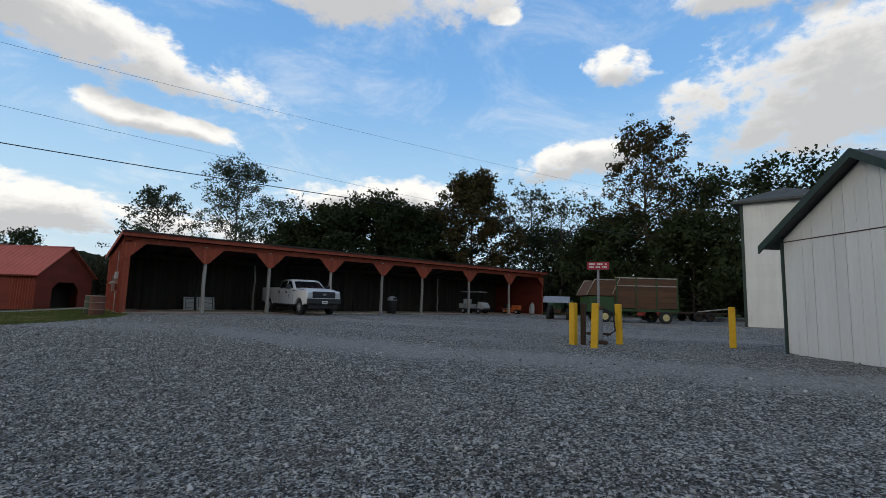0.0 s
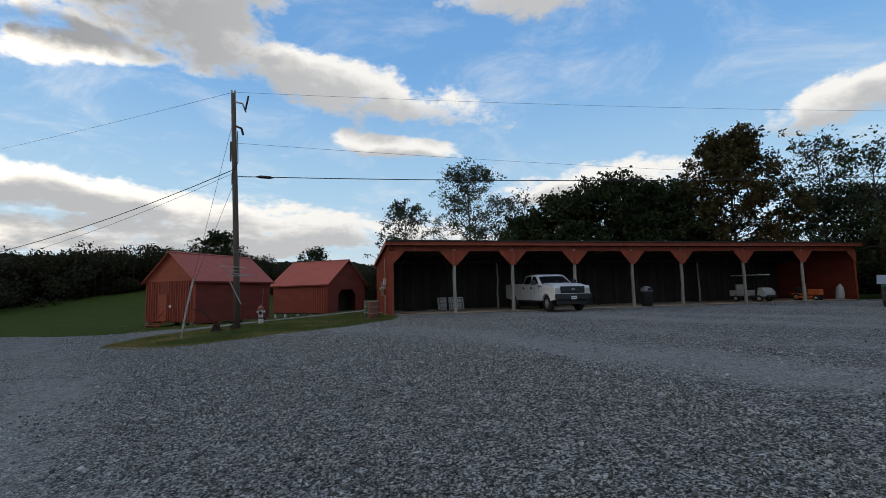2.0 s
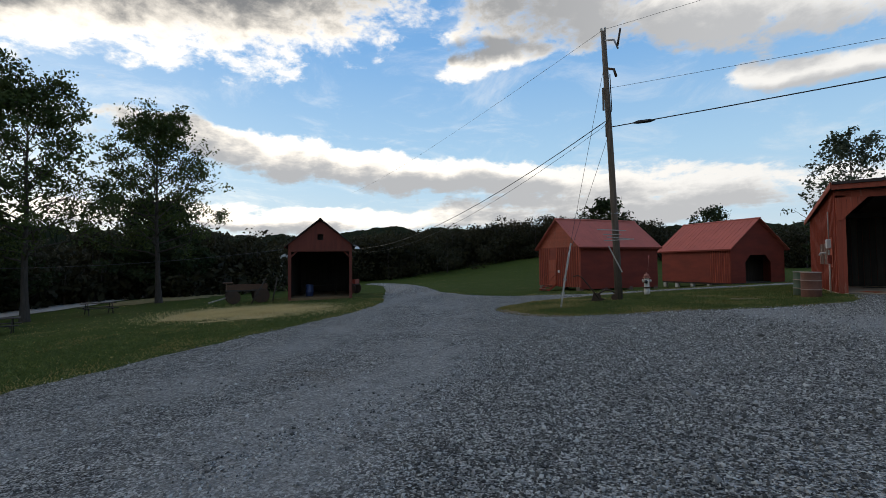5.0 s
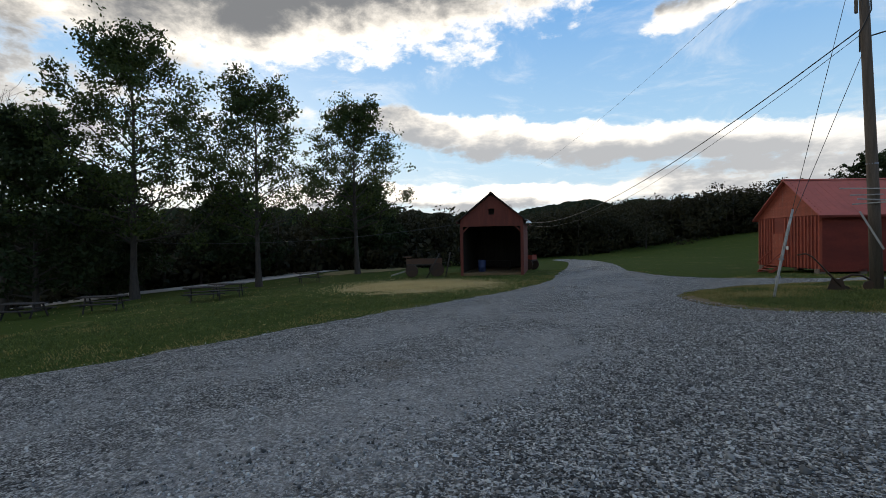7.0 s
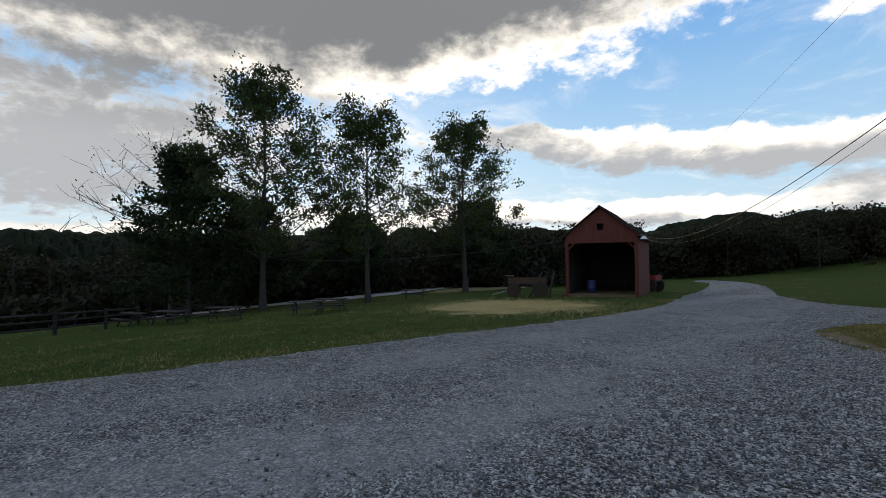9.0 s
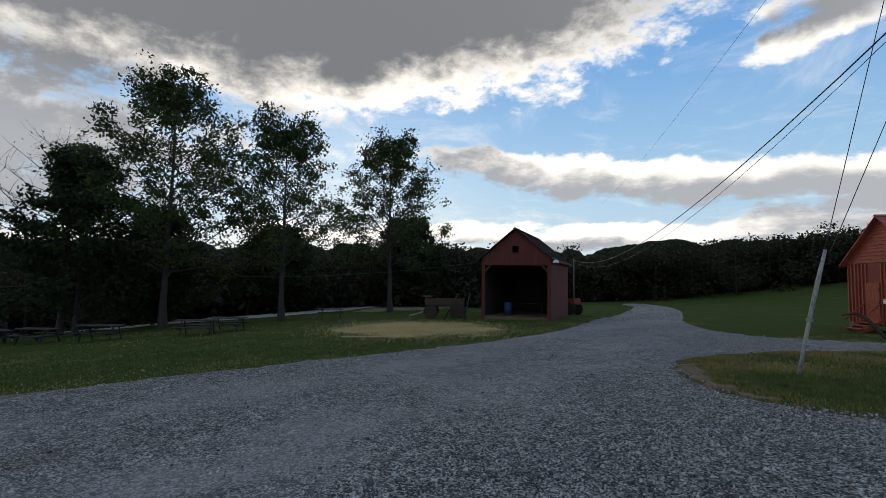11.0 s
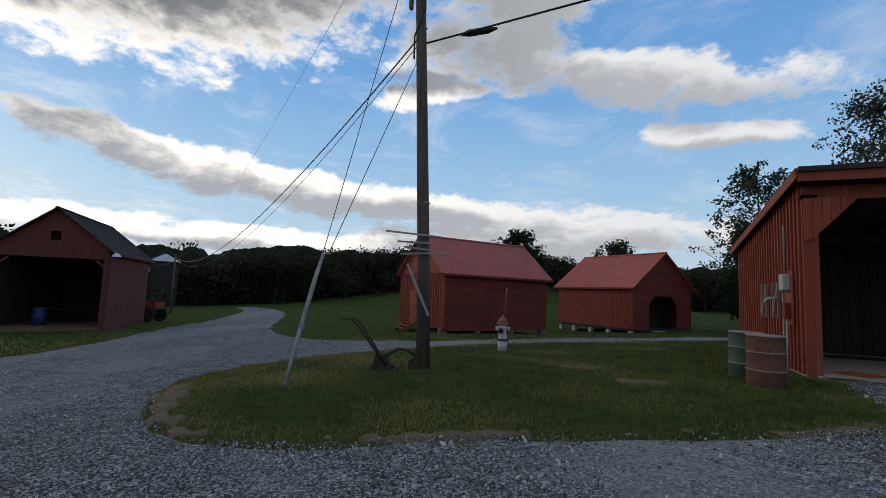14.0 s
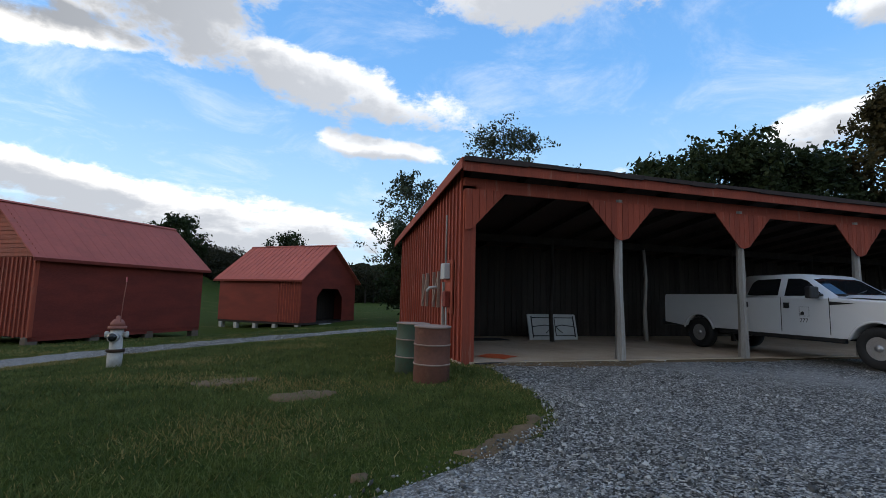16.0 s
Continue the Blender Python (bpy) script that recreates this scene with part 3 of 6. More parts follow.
            if a < 0 < b:
                pts = pts[:3] + [(x, 2.59)] + pts[3:]
            d = rng.uniform(0, 0.006)
            part("bracket_board", prism(BM(), pts, -0.135 - d, -0.11 - d), RED, shed)
            a = b
    for x in (0.0, 32.36):
        part("corner_board", box(BM(), x, x + 0.16, -0.06, -0.032, -0.05, 3.42), RED, shed)
    part("corner_post", box(BM(), 0.0, 0.26, -0.03, 0.12, -0.05, 3.5), RED, shed)
    # inner posts
    for i, x in enumerate([0.3, 4.2, 7.55, 11.1, 14.9, 18.5, 23.1, 28.0]):
        pts = [(x + rng.uniform(-.03, .03), 3.95 + rng.uniform(-.03, .03), z) for z in (0.04, 1.0, 2.0, 3.1)]
        part("inner_post", tube(BM(), pts, [0.075, 0.06, 0.055, 0.055], 8), POST_GREY if i % 4 == 2 else BOARD_OLD_SHADED, shed)
    # end walls: boards with battens
    for wx, out, n0 in ((0.0, -1, 0), (32.5, 1, 1)):
        bw = 0.24
        n = int(SHED_D / bw)
        part("end_wall", prism(BM(), [(0.03, 0.0), (SHED_D, 0.0), (SHED_D, roof_z(SHED_D) - 0.06), (0.03, roof_z(0.03) - 0.06)], wx - 0.012, wx + 0.012, "x"), RED_DARK, shed)
        for k in range(n + 1):
            y = 0.03 + k * bw
            z = roof_z(y) - 0.07
            j = rng.uniform(0, 0.05)
            part("batten", box(BM(), wx + out * 0.013 if out > 0 else wx - 0.045, wx + 0.045 if out > 0 else wx - 0.013, y, y + 0.055, -0.12 - j, z), RED, shed)
    # back wall of old boards, each its own, the indoor shade in their colour
    k, x = 0, 0.0
    while x < 32.4:
        w = rng.uniform(0.17, 0.27)
        part("board", box(BM(), x + 0.006, min(x + w, 32.5) - 0.006, SHED_D - 0.03 + rng.uniform(-.008, .008), SHED_D, 0.0, roof_z(SHED_D) - 0.06), BOARD_OLD_SHADED, shed)
        x += w
        k += 1
    part("back_lining", box(BM(), 0, 32.5, SHED_D + 0.003, SHED_D + 0.02, -0.2, roof_z(SHED_D) - 0.05), RED_DARK, shed)


make_shed()
sheet("dirt_apron", [(0.5, 0.05), (32, 0.05), (32, -0.35), (24, -0.5), (17, -0.3), (9, -0.55), (5.5, -0.4), (2.6, -0.75), (0.6, -0.5)], EARTH, 0.036, 0.15, 0.3, "dusty earth spilled over the gravel before the slab", "earth", (-0.2, 33, -1.6, -0.06))

# ---- gabled barns ----
def gable_shell(b, L, w, z0, ze, zr, ov, wall, roof, opening=None, seam=0.025):
    """A gabled shell: u along x from 0 to L, v along y from -w to w (v+ is -y here). ov: roof overhang."""
    slope = (zr - ze) / w
    wi = w - ov
    zw = ze + slope * ov - 0.05
    t = 0.05
    for s in (1, -1):
        pts = [(0, zr), (s * w, ze), (s * w, ze - 0.05), (0, zr - 0.06)]
        r = part("roof", prism(BM(), pts, 0, L, "x"), roof, b, "standing-seam red metal roof" if roof is RED_ROOF else "")
        n = int(L / 0.42)
        for k in range(n + 1):
            x = 0.02 + k * (L - 0.06) / n
            part("seam", prism(BM(), [(0, zr + seam), (s * w, ze + seam), (s * w, ze + 0.002), (0, zr + 0.002)], x, x + 0.02, "x"), roof, r)
        y0, y1 = (wi - t, wi) if s > 0 else (-wi, -wi + t)
        part("side_wall", box(BM(), ov, L - ov, y0, y1, z0, zw), wall, b)
        part("eave_board", box(BM(), 0, L, s * w if s > 0 else -w - 0.03, w + 0.03 if s > 0 else -w, ze - 0.13, ze - 0.01), wall, b)
    part("ridge_cap", prism(BM(), [(-0.12, zr - 0.03), (0, zr + 0.05), (0.12, zr - 0.03), (0, zr + 0.02)], -0.02, L + 0.02, "x"), roof, b)
    return wi, zw, slope


def barn_base(name, label, x, y, rot):
    return thing(name, label, "barn", pose(x, y, 0, 0, 0, rot))


def make_barn_stairs():
    b = barn_base("corn_crib", "red board-and-batten barn with a red metal roof on stone piers", -14.417, 12.864, 54.5)
    L, w, ze, zr, ov = 7.94, 2.68, 2.37, 4.57, 0.25
    zb, zg = -0.5, -0.86
    wi, zw, slope = gable_shell(b, L, w, zb, ze, zr, ov, RED_DARK, RED_ROOF, seam=0.009)
    rng = random.Random(8)
    top = zr - 0.1
    for x0, x1 in ((ov, ov + 0.04), (L - ov - 0.04, L - ov)):
        part("gable_wall", prism(BM(), [(-wi + 0.05, zb), (wi - 0.05, zb), (wi - 0.05, zw), (0, top), (-wi + 0.05, zw)], x0, x1, "x"), RED_DARK, b)
    # boards and battens on the near gable, clapboards above
    n = 20
    for k in range(n):
        y = -wi + 0.03 + k * (2 * wi - 0.06) / (n - 1)
        if 0.15 < y < 1.1:
            continue
        part("batten", box(BM(), ov - 0.04, ov - 0.002, y - 0.035, y + 0.035, zb - rng.uniform(0, .06), zw - 0.15), RED, b)
    z = zw - 0.12
    while z < top - 0.15:
        hw = (zr - z) / slope - 0.12
        part("clapboard", prism(BM(), [(ov - 0.035, z), (ov - 0.003, z), (ov - 0.003, z + 0.16), (ov - 0.012, z + 0.16)], -hw, hw, "y"), RED, b)
        z += 0.165
    # plank door with steps
    d = part("door", box(BM(), ov - 0.06, ov - 0.005, 0.2, 1.05, zb + 0.05, zb + 1.95), RED, b)
    for k in range(5):
        part("door_board", box(BM(), ov - 0.075, ov - 0.061, 0.21 + k * 0.168, 0.21 + k * 0.168 + 0.155, zb + 0.06, zb + 1.94), RED, d)
    for zz in (0.35, 1.0, 1.6):
        part("ledge", box(BM(), ov - 0.095, ov - 0.076, 0.22, 1.03, zb + zz, zb + zz + 0.12), RED, d)
    part("notice", box(BM(), ov - 0.1, ov - 0.077, -0.25, -0.05, zb + 1.0, zb + 1.2), WHITE_BOARD, b, "small white notice")
    st = part("steps", box(BM(), ov - 1.0, ov - 0.08, 0.9, 0.95, zg, zg + 0.001 + 0.02), RED, b, "red wooden steps")
    for k in range(3):
        part("tread", box(BM(), ov - 0.95 + k * 0.28, ov - 0.95 + k * 0.28 + 0.3, 0.15, 1.15, zg + 0.12 + k * 0.14, zg + 0.16 + k * 0.14), RED, st)
    for yy in (0.12, 1.15):
        part("stringer", prism(BM(), [(ov - 1.0, zg), (ov - 0.75, zg), (ov - 0.08, zg + 0.42), (ov - 0.08, zg + 0.6)], yy, yy + 0.04, "y"), RED, st)
        part("handrail", tube(BM(), [(ov - 0.95, yy + .02, zg + 0.55), (ov - 0.12, yy + .02, zg + 1.3)], 0.03, 6), RED, st)
    for x in (0.4, 2.6, 5.0, 7.5):
        for y in (-wi + 0.2, wi - 0.2):
            part("pier", box(BM(), x - 0.2, x + 0.2, y - 0.18, y + 0.18, -1.25, zb, bevel=0.05), FIELDSTONE, b, "rough brown stone pier")
    for y in (-wi + 0.02, wi - 0.12):
        part("sill_beam", box(BM(), ov, L - ov, y, y + 0.1, zb - 0.16, zb - 0.002), RED_DARK, b)
    part("floor", box(BM(), ov + 0.05, L - ov - 0.05, -wi + 0.13, wi - 0.13, zb - 0.05, zb), BOARD_OLD_SHADED, b)
    for y in (-1, 1):
        part("corner_board", box(BM(), ov - 0.03, ov + 0.1, y * wi + (0.003 if y > 0 else -0.028), y * wi + (0.028 if y > 0 else -0.003), zb, zw), RED, b)


def make_barn_arch():
    b = barn_base("small_barn", "red wooden barn with an arched doorway on pale block piers", -7.029, 30.536, -38.8)
    L, w, ze, zr, ov = 7.81, 3.47, 2.22, 4.84, 0.3
    zb, zg = -0.6, -0.95
    wi, zw, slope = gable_shell(b, L, w, zb, ze, zr, ov, RED_DARK, RED_ROOF)
    top = zr - 0.1
    part("gable_wall", prism(BM(), [(-wi + .05, zb), (wi - .05, zb), (wi - .05, zw), (0, top), (-wi + .05, zw)], ov, ov + 0.05, "x"), RED_DARK, b)
    # far gable with the doorway: two flanks and a head with clipped corners
    x0, x1 = L - ov - 0.05, L - ov
    ow, oh = 1.5, 1.7
    part("gable_wall", prism(BM(), [(-wi + .05, zb), (-ow, zb), (-ow, oh - 0.6), (-ow + 0.6, oh), (0, oh), (0, top), (-wi + .05, zw)], x0, x1, "x"), RED_DARK, b)
    part("gable_wall", prism(BM(), [(wi - .05, zb), (ow, zb), (ow, oh - 0.6), (ow - 0.6, oh), (0, oh), (0, top), (wi - .05, zw)], x0, x1, "x"), RED_DARK, b)
    part("back_of_porch", box(BM(), L - 2.2, L - 2.15, -wi + .05, wi - .05, zb, zw), BOARD_OLD_SHADED, b)
    part("door", box(BM(), L - 2.27, L - 2.21, -0.5, 0.5, zb, zb + 1.95), BOARD_OLD_SHADED, b)
    part("floor", box(BM(), ov, L - ov, -wi + .06, wi - .06, zb - 0.15, zb - 0.003), BOARD_OLD_SHADED, b)
    rng = random.Random(5)
    for x in (0.5, 1.9, 3.6, 5.3, 7.2):
        for y in (-wi + .2, wi - .2):
            part("pier", box(BM(), x - 0.14, x + 0.14, y - 0.15, y + 0.15, -1.4, zb - 0.15, bevel=0.02), BLOCK, b, "pale concrete block pier")
    for k in range(9):
        x = L - ov - 0.1 - k * 0.22
        part("batten", box(BM(), x - 0.02, x + 0.02, -wi - 0.026, -wi - 0.002, zb, zw - 0.02), RED, b)
        part("batten", box(BM(), x - 0.02, x + 0.02, wi + 0.002, wi + 0.026, zb, zw - 0.02), RED, b)
    part("doorstep", box(BM(), L - ov + 0.02, L - ov + 0.5, -1.2, 1.2, -1.4, zb - 0.12, bevel=0.02), BLOCK, b)


def make_carport():
    b = barn_base("wagon_shelter", "red gabled wagon shelter with an open front", -27.642, 1.802, 133.0)
    L, w, ze, zr, ov = 8.4, 2.40, 2.62, 4.57, 0.22
    zb = -1.3
    wi, zw, slope = gable_shell(b, L, w, zb, ze, zr, ov, BACKLIT_RED, ROOF_UNDER)
    head = ze - 0.35
    hs = 0.2
    # gable board over the opening, with a square hatch
    for pts in ([(-wi, head), (-hs, head), (-hs, zr - 0.12 - hs * slope), (-wi, zw)], [(hs, head), (wi, head), (wi, zw), (hs, zr - 0.12 - hs * slope)],
                [(-hs, head), (hs, head), (hs, 3.05), (-hs, 3.05)], [(-hs, 3.47), (hs, 3.47), (hs, zr - 0.12 - hs * slope), (0, zr - 0.12), (-hs, zr - 0.12 - hs * slope)]):
        part("gable_panel", prism(BM(), pts, ov, ov + 0.04, "x"), BACKLIT_RED, b)
    # dark board standing in for the shade behind the hatch
    part("hatch", box(BM(), ov + 0.5, ov + 0.53, -hs - 0.5, hs + 0.5, 2.5, 3.9), BOARD_OLD_SHADED, b, "dark board set back for the shade in the hatch opening")
    part("lintel", box(BM(), ov - 0.04, ov - 0.002, -wi, wi, head - 0.02, head + 0.14), BACKLIT_RED, b)
    for s in (-1, 1):
        part("door_post", box(BM(), ov - 0.02, ov + 0.16, s * wi - (0.2 if s > 0 else 0), s * wi + (0.2 if s < 0 else 0), zb, head), BACKLIT_RED, b)
        y = s * (wi - 0.2)
        part("brace", prism(BM(), [(y, head - 0.45), (y, head - 0.3), (y - s * 0.33, head), (y - s * 0.45, head)], ov + 0.02, ov + 0.1, "x"), BACKLIT_RED, b)
    part("back_wall", prism(BM(), [(-wi + .05, zb), (wi - .05, zb), (wi - .05, zw), (0, zr - 0.1), (-wi + .05, zw)], L - ov - .05, L - ov, "x"), BACKLIT_RED, b)
    part("floor", box(BM(), ov, L - ov, -wi + .06, wi - .06, -1.3, -0.98), EARTH, b)
    # near-black inner skin, added so the open front looks deep in shade
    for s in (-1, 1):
        part("lining", box(BM(), ov + .2, L - ov - .06, s * (wi - .075) - .02, s * (wi - .075) + .02, -0.97, zw - .05), BOARD_OLD_SHADED, b)
    part("lining", box(BM(), L - ov - .12, L - ov - .07, -wi + .1, wi - .1, -0.97, zw), BOARD_OLD_SHADED, b)
    lamp = thing("yard_lamp", "white round enamel yard lamp on the wagon shelter", "lamp", b.matrix_basis @ pose(ov - 0.3, -wi - 0.35, head + 0.15))
    part("shade", lathe(BM(), [(0.05, 0.16), (0.12, 0.12), (0.2, 0.0), (0.21, -0.02)], 16), WHITE_BOARD, lamp)
    part("arm", tube(BM(), [(0, 0, 0.16), (0, 0.1, 0.26), (0.15, 0.3, 0.2)], 0.02, 6), STEEL_GREY, lamp)


make_barn_stairs()
make_barn_arch()
make_carport()

# ---- white farm buildings by the fuel post ----
def make_white_barn():
    rot = math.degrees(math.atan2(-0.8, -0.6))
    b = thing("white_barn", "white painted board barn with dark green roof edges", "barn", pose(10.0, -23.92, 0, 0, 0, rot))
    # local: x along the gable wall, y towards the camera's side is negative of depth
    W, D, ze, zr = 4.1, 9.0, 2.75, 4.1
    rng = random.Random(2)
    n = 16
    for k in range(n):
        x0, x1 = k * W / n, (k + 1) * W / n
        f = lambda x: ze + (zr - ze) * (1 - abs(x - W / 2) / (W / 2)) - 0.12
        pts = [(x0 + .003, 0.02 + rng.uniform(0, .03)), (x1 - .003, 0.02 + rng.uniform(0, .03)), (x1 - .003, f(x1)), (x0 + .003, f(x0))]
        if x0 < W / 2 - 1e-6 < x1 - 1e-3:
            pts = pts[:3] + [(W / 2, f(W / 2))] + pts[3:]
        d = rng.uniform(0, 0.008)
        part("board", prism(BM(), pts, -0.02 - d, 0.0), WHITE_BOARD, b)
    part("gable_core", prism(BM(), [(0.02, 0.05), (W - .02, 0.05), (W - .02, ze - .1), (W / 2, zr - .15), (.02, ze - .1)], 0.002, 0.06), WHITE_BOARD, b)
    part("joint_strip", box(BM(), 0.0, W, -0.032, -0.0285, 2.55, 2.572), DARK_STEEL, b)
    for s in (0, 1):
        x = 0 if s == 0 else W
        part("side_wall", box(BM(), x - (0.0 if s == 0 else .06), x + (.06 if s == 0 else 0), 0.062, D, 0.0, ze - 0.15), WHITE_BOARD, b)
        part("corner_trim", box(BM(), x - 0.07, x + 0.0 if s == 0 else x + 0.07, -0.05, 0.07, 0.0, ze - 0.1) if s == 0 else box(BM(), x, x + 0.07, -0.05, 0.07, 0.0, ze - 0.1), GREEN_TRIM, b, "dark green corner trim")
        sl = (zr - ze) / (W / 2)
        e = -0.4 if s == 0 else W + 0.4
        ez = ze - sl * 0.4
        part("roof", prism(BM(), [(W / 2, zr), (e, ez), (e, ez - 0.05), (W / 2, zr - 0.05)], -0.3, D + 0.3), SHINGLE, b)
        part("rake_board", prism(BM(), [(W / 2, zr + .02), (e, ez + .02), (e, ez - 0.16), (W / 2, zr - 0.16)], -0.34, -0.303), GREEN_TRIM, b, "dark green rake board")
    part("back_wall", prism(BM(), [(0.07, 0), (W - .07, 0), (W - .07, ze - .1), (W / 2, zr - .15), (.07, ze - .1)], D, D + 0.05), WHITE_BOARD, b)


def make_white_tower():
    rot = -80.0
    b = thing("white_tower", "tall white boarded grain tower with a hipped grey cap", "tower", pose(27.74, -17.86, 0, 0, 0, rot))
    W, H = 4.0, 7.1
    me = None
    for k in range(10):
        z0, z1 = k * H / 10, (k + 1) * H / 10
        part("cladding", box(BM(), 0, W, 0, W, z0 + (0.0 if k == 0 else 0.004), z1), WHITE_BOARD, b)
    for x, y in ((-0.03, -0.03), (W - 0.12, -0.03), (-0.03, W - 0.12)):
        part("corner_trim", box(BM(), x, x + 0.15, y, y + 0.15, 0, H), GREEN_TRIM, b)
    bm = BM()
    o = 0.45
    vs = [bm.verts.new(p) for p in ((-o, -o, H), (W + o, -o, H), (W + o, W + o, H), (-o, W + o, H), (-o, -o, H + .12), (W + o, -o, H + .12), (W + o, W + o, H + .12), (-o, W + o, H + .12), (W / 2, W / 2, H + 1.2))]
    for f in ((3, 2, 1, 0), (0, 1, 5, 4), (1, 2, 6, 5), (2, 3, 7, 6), (3, 0, 4, 7), (4, 5, 8), (5, 6, 8), (6, 7, 8), (7, 4, 8)):
        bm.faces.new([vs[i] for i in f])
    part("roof", bm, SHINGLE, b, "hipped grey shingle cap")


make_white_barn()
make_white_tower()

# ---- trees ----
def grow(rng, h, spread, crown_base, leaves, leaf, airy, limbs=9, lean=0.0, crown_shape=0.5, up=0.55):
    """Limbs of a tree as tubes, inside an egg-shaped crown, and the centres of its leaves: (limb list, leaf centres)."""
    n = 9
    trunk, x, y = [], 0.0, 0.0
    for i in range(n + 1):
        trunk.append((x, y, h * 0.94 * i / n))
        x += rng.normal(0, 0.02 * h / n) + lean * h / n
        y += rng.normal(0, 0.02 * h / n)
    T = np.array(trunk)
    r0 = 0.0145 * h
    out = [(trunk, [r0 * (1 - 0.92 * (i / n)) + (0.4 * r0 if i == 0 else 0) for i in range(n + 1)])]
    bulge = rng.uniform(0.92, 1.08, 7)

    def reach(u, a):
        """Radius of the crown at the height u (0 to 1) in the direction a."""
        body = min(1.0, 0.66 + u * 1.4) * max(0.03, 1 - max(0.0, u - 0.1) ** 2.1) ** 0.8
        return spread * body * bulge[int((a % math.tau) / math.tau * 6.99)]
    spots, weight = [], []
    count = limbs * 3
    for k in range(count):
        u = (k + rng.uniform(0, 0.9)) / count
        z = crown_base + (h - crown_base) * (u * 0.9 - 0.05 * (1 - u))
        p = np.array([np.interp(z, T[:, 2], T[:, j]) for j in range(3)])
        a = k * 2.4 + rng.uniform(-0.45, 0.45)
        ue = min(0.99, u + 0.04 + 0.13 * rng.uniform(0.4, 1.3) * (0.5 + up))
        R = reach(ue, a) * rng.uniform(0.74, 0.98)
        e = np.array([p[0] + R * math.cos(a), p[1] + R * math.sin(a), crown_base + (h - crown_base) * ue])
        mid = p * 0.45 + e * 0.55 + np.array([0, 0, -0.08 * R]) + rng.normal(0, 0.06 * R, 3)
        rad = r0 * (1 - z / h) * 0.42 + 0.016
        out.append(([tuple(p), tuple(p * 0.75 + mid * 0.25 + rng.normal(0, 0.03 * R, 3)), tuple(mid), tuple(e)], [rad, rad * 0.75, rad * 0.5, 0.01]))
        for b in range(9):
            f = 0.28 + 0.74 * (b + rng.uniform(0, 1)) / 9
            q = p + (mid - p) * (f / 0.55) if f < 0.55 else mid + (e - mid) * ((f - 0.55) / 0.45)
            L = spread * rng.uniform(0.1, 0.22)
            d = rng.normal(0, 1, 3) + np.array([math.cos(a) * 0.6, math.sin(a) * 0.6, 0.55])
            tip = q + d / np.linalg.norm(d) * L
            out.append(([tuple(q), tuple((q + tip) / 2 + rng.normal(0, 0.05 * L, 3)), tuple(tip)], [rad * 0.3 + 0.004, rad * 0.18 + 0.004, 0.004]))
            for g in (0.45, 0.75, 1.0):
                spots.append(q + (tip - q) * g + rng.normal(0, 0.05 * spread, 3))
                weight.append(rng.gamma(0.9, 1.0) * (0.3 + f))
    spots, weight = np.array(spots), np.array(weight)
    c = spots[rng.choice(len(spots), leaves, p=weight / weight.sum())] + rng.normal(0, airy, (leaves, 3)) * np.array([1, 1, 0.7])
    return out, c[c[:, 2] > crown_base * 0.7]


def leaf_quads(rng, c, size):
    n = len(c)
    a = rng.normal(0, 1, (n, 3))
    a /= np.linalg.norm(a, axis=1)[:, None]
    b = np.cross(a, rng.normal(0, 1, (n, 3)))
    b /= np.linalg.norm(b, axis=1)[:, None]
    s = size * rng.uniform(0.6, 1.4, (n, 1))
    v = np.empty((n, 4, 3))
    v[:, 0], v[:, 1], v[:, 2], v[:, 3] = c - a * s, c + b * s * 0.55, c + a * s, c - b * s * 0.55
    return v.reshape(-1, 3), np.arange(4 * n).reshape(n, 4)


def limb_mesh(limbs, sides=6):
    bm = BM()
    for i, (pts, rad) in enumerate(limbs):
        tube(bm, pts, list(rad), 9 if i == 0 else (sides if rad[0] > 0.05 else 3), caps=False)
    return bm


def make_tree(name, label, x, y, h, spread, crown_base, leaves, leaf, airy, mat, seed, limbs=10, z=None, group="", up=0.55, lean=0.0, crown_shape=0.5):
    rng = np.random.default_rng(seed)
    leaf, leaves, airy, spread = leaf * 0.64, int(leaves * (2.1 if mat is LEAF_DARK else 1.5)), airy * 0.4, spread * 1.42
    ls, c = grow(rng, h, spread, crown_base, leaves, leaf, airy, limbs, lean, crown_shape, up)
    t = thing(name, label, "tree", pose(x, y, (ground_z(x, y) if z is None else z) - 0.05, 0, 0, seed * 47 % 360), group)
    part("trunk", limb_mesh(ls), BARK, t)
    if leaves:
        v, f = leaf_quads(rng, c, leaf)
        from_arrays("crown", v.tolist(), f.tolist(), mat, t)
    return t


LAWN = "trees on the lawn"
make_tree("maple_tree", "tall green maple with thinning autumn crown on the lawn", -41.3, -18.3, 17.4, 4.9, 4.0, 14500, 0.19, 0.75, LEAF, 11, 15, group=LAWN, up=0.8)
make_tree("maple_tree", "slender green maple on the lawn", -39.7, -10.6, 14.8, 3.6, 4.0, 10500, 0.18, 0.62, LEAF, 12, 14, group=LAWN, up=0.8)
make_tree("maple_tree", "rounded green maple standing alone on the lawn", -43.2, -1.05, 15.4, 4.0, 4.4, 12000, 0.18, 0.65, LEAF, 13, 14, group=LAWN, up=0.8)
make_tree("holly_tree", "dense dark evergreen tree on the lawn", -42.5, -23.5, 12.0, 3.4, 1.2, 9000, 0.24, 0.7, LEAF_DARK, 14, 14)
make_tree("bare_tree", "bare autumn tree with thin grey twigs", -49, -26, 15.5, 6.8, 4.0, 260, 0.12, 0.5, LEAF_FALL, 15, 14, up=0.4)
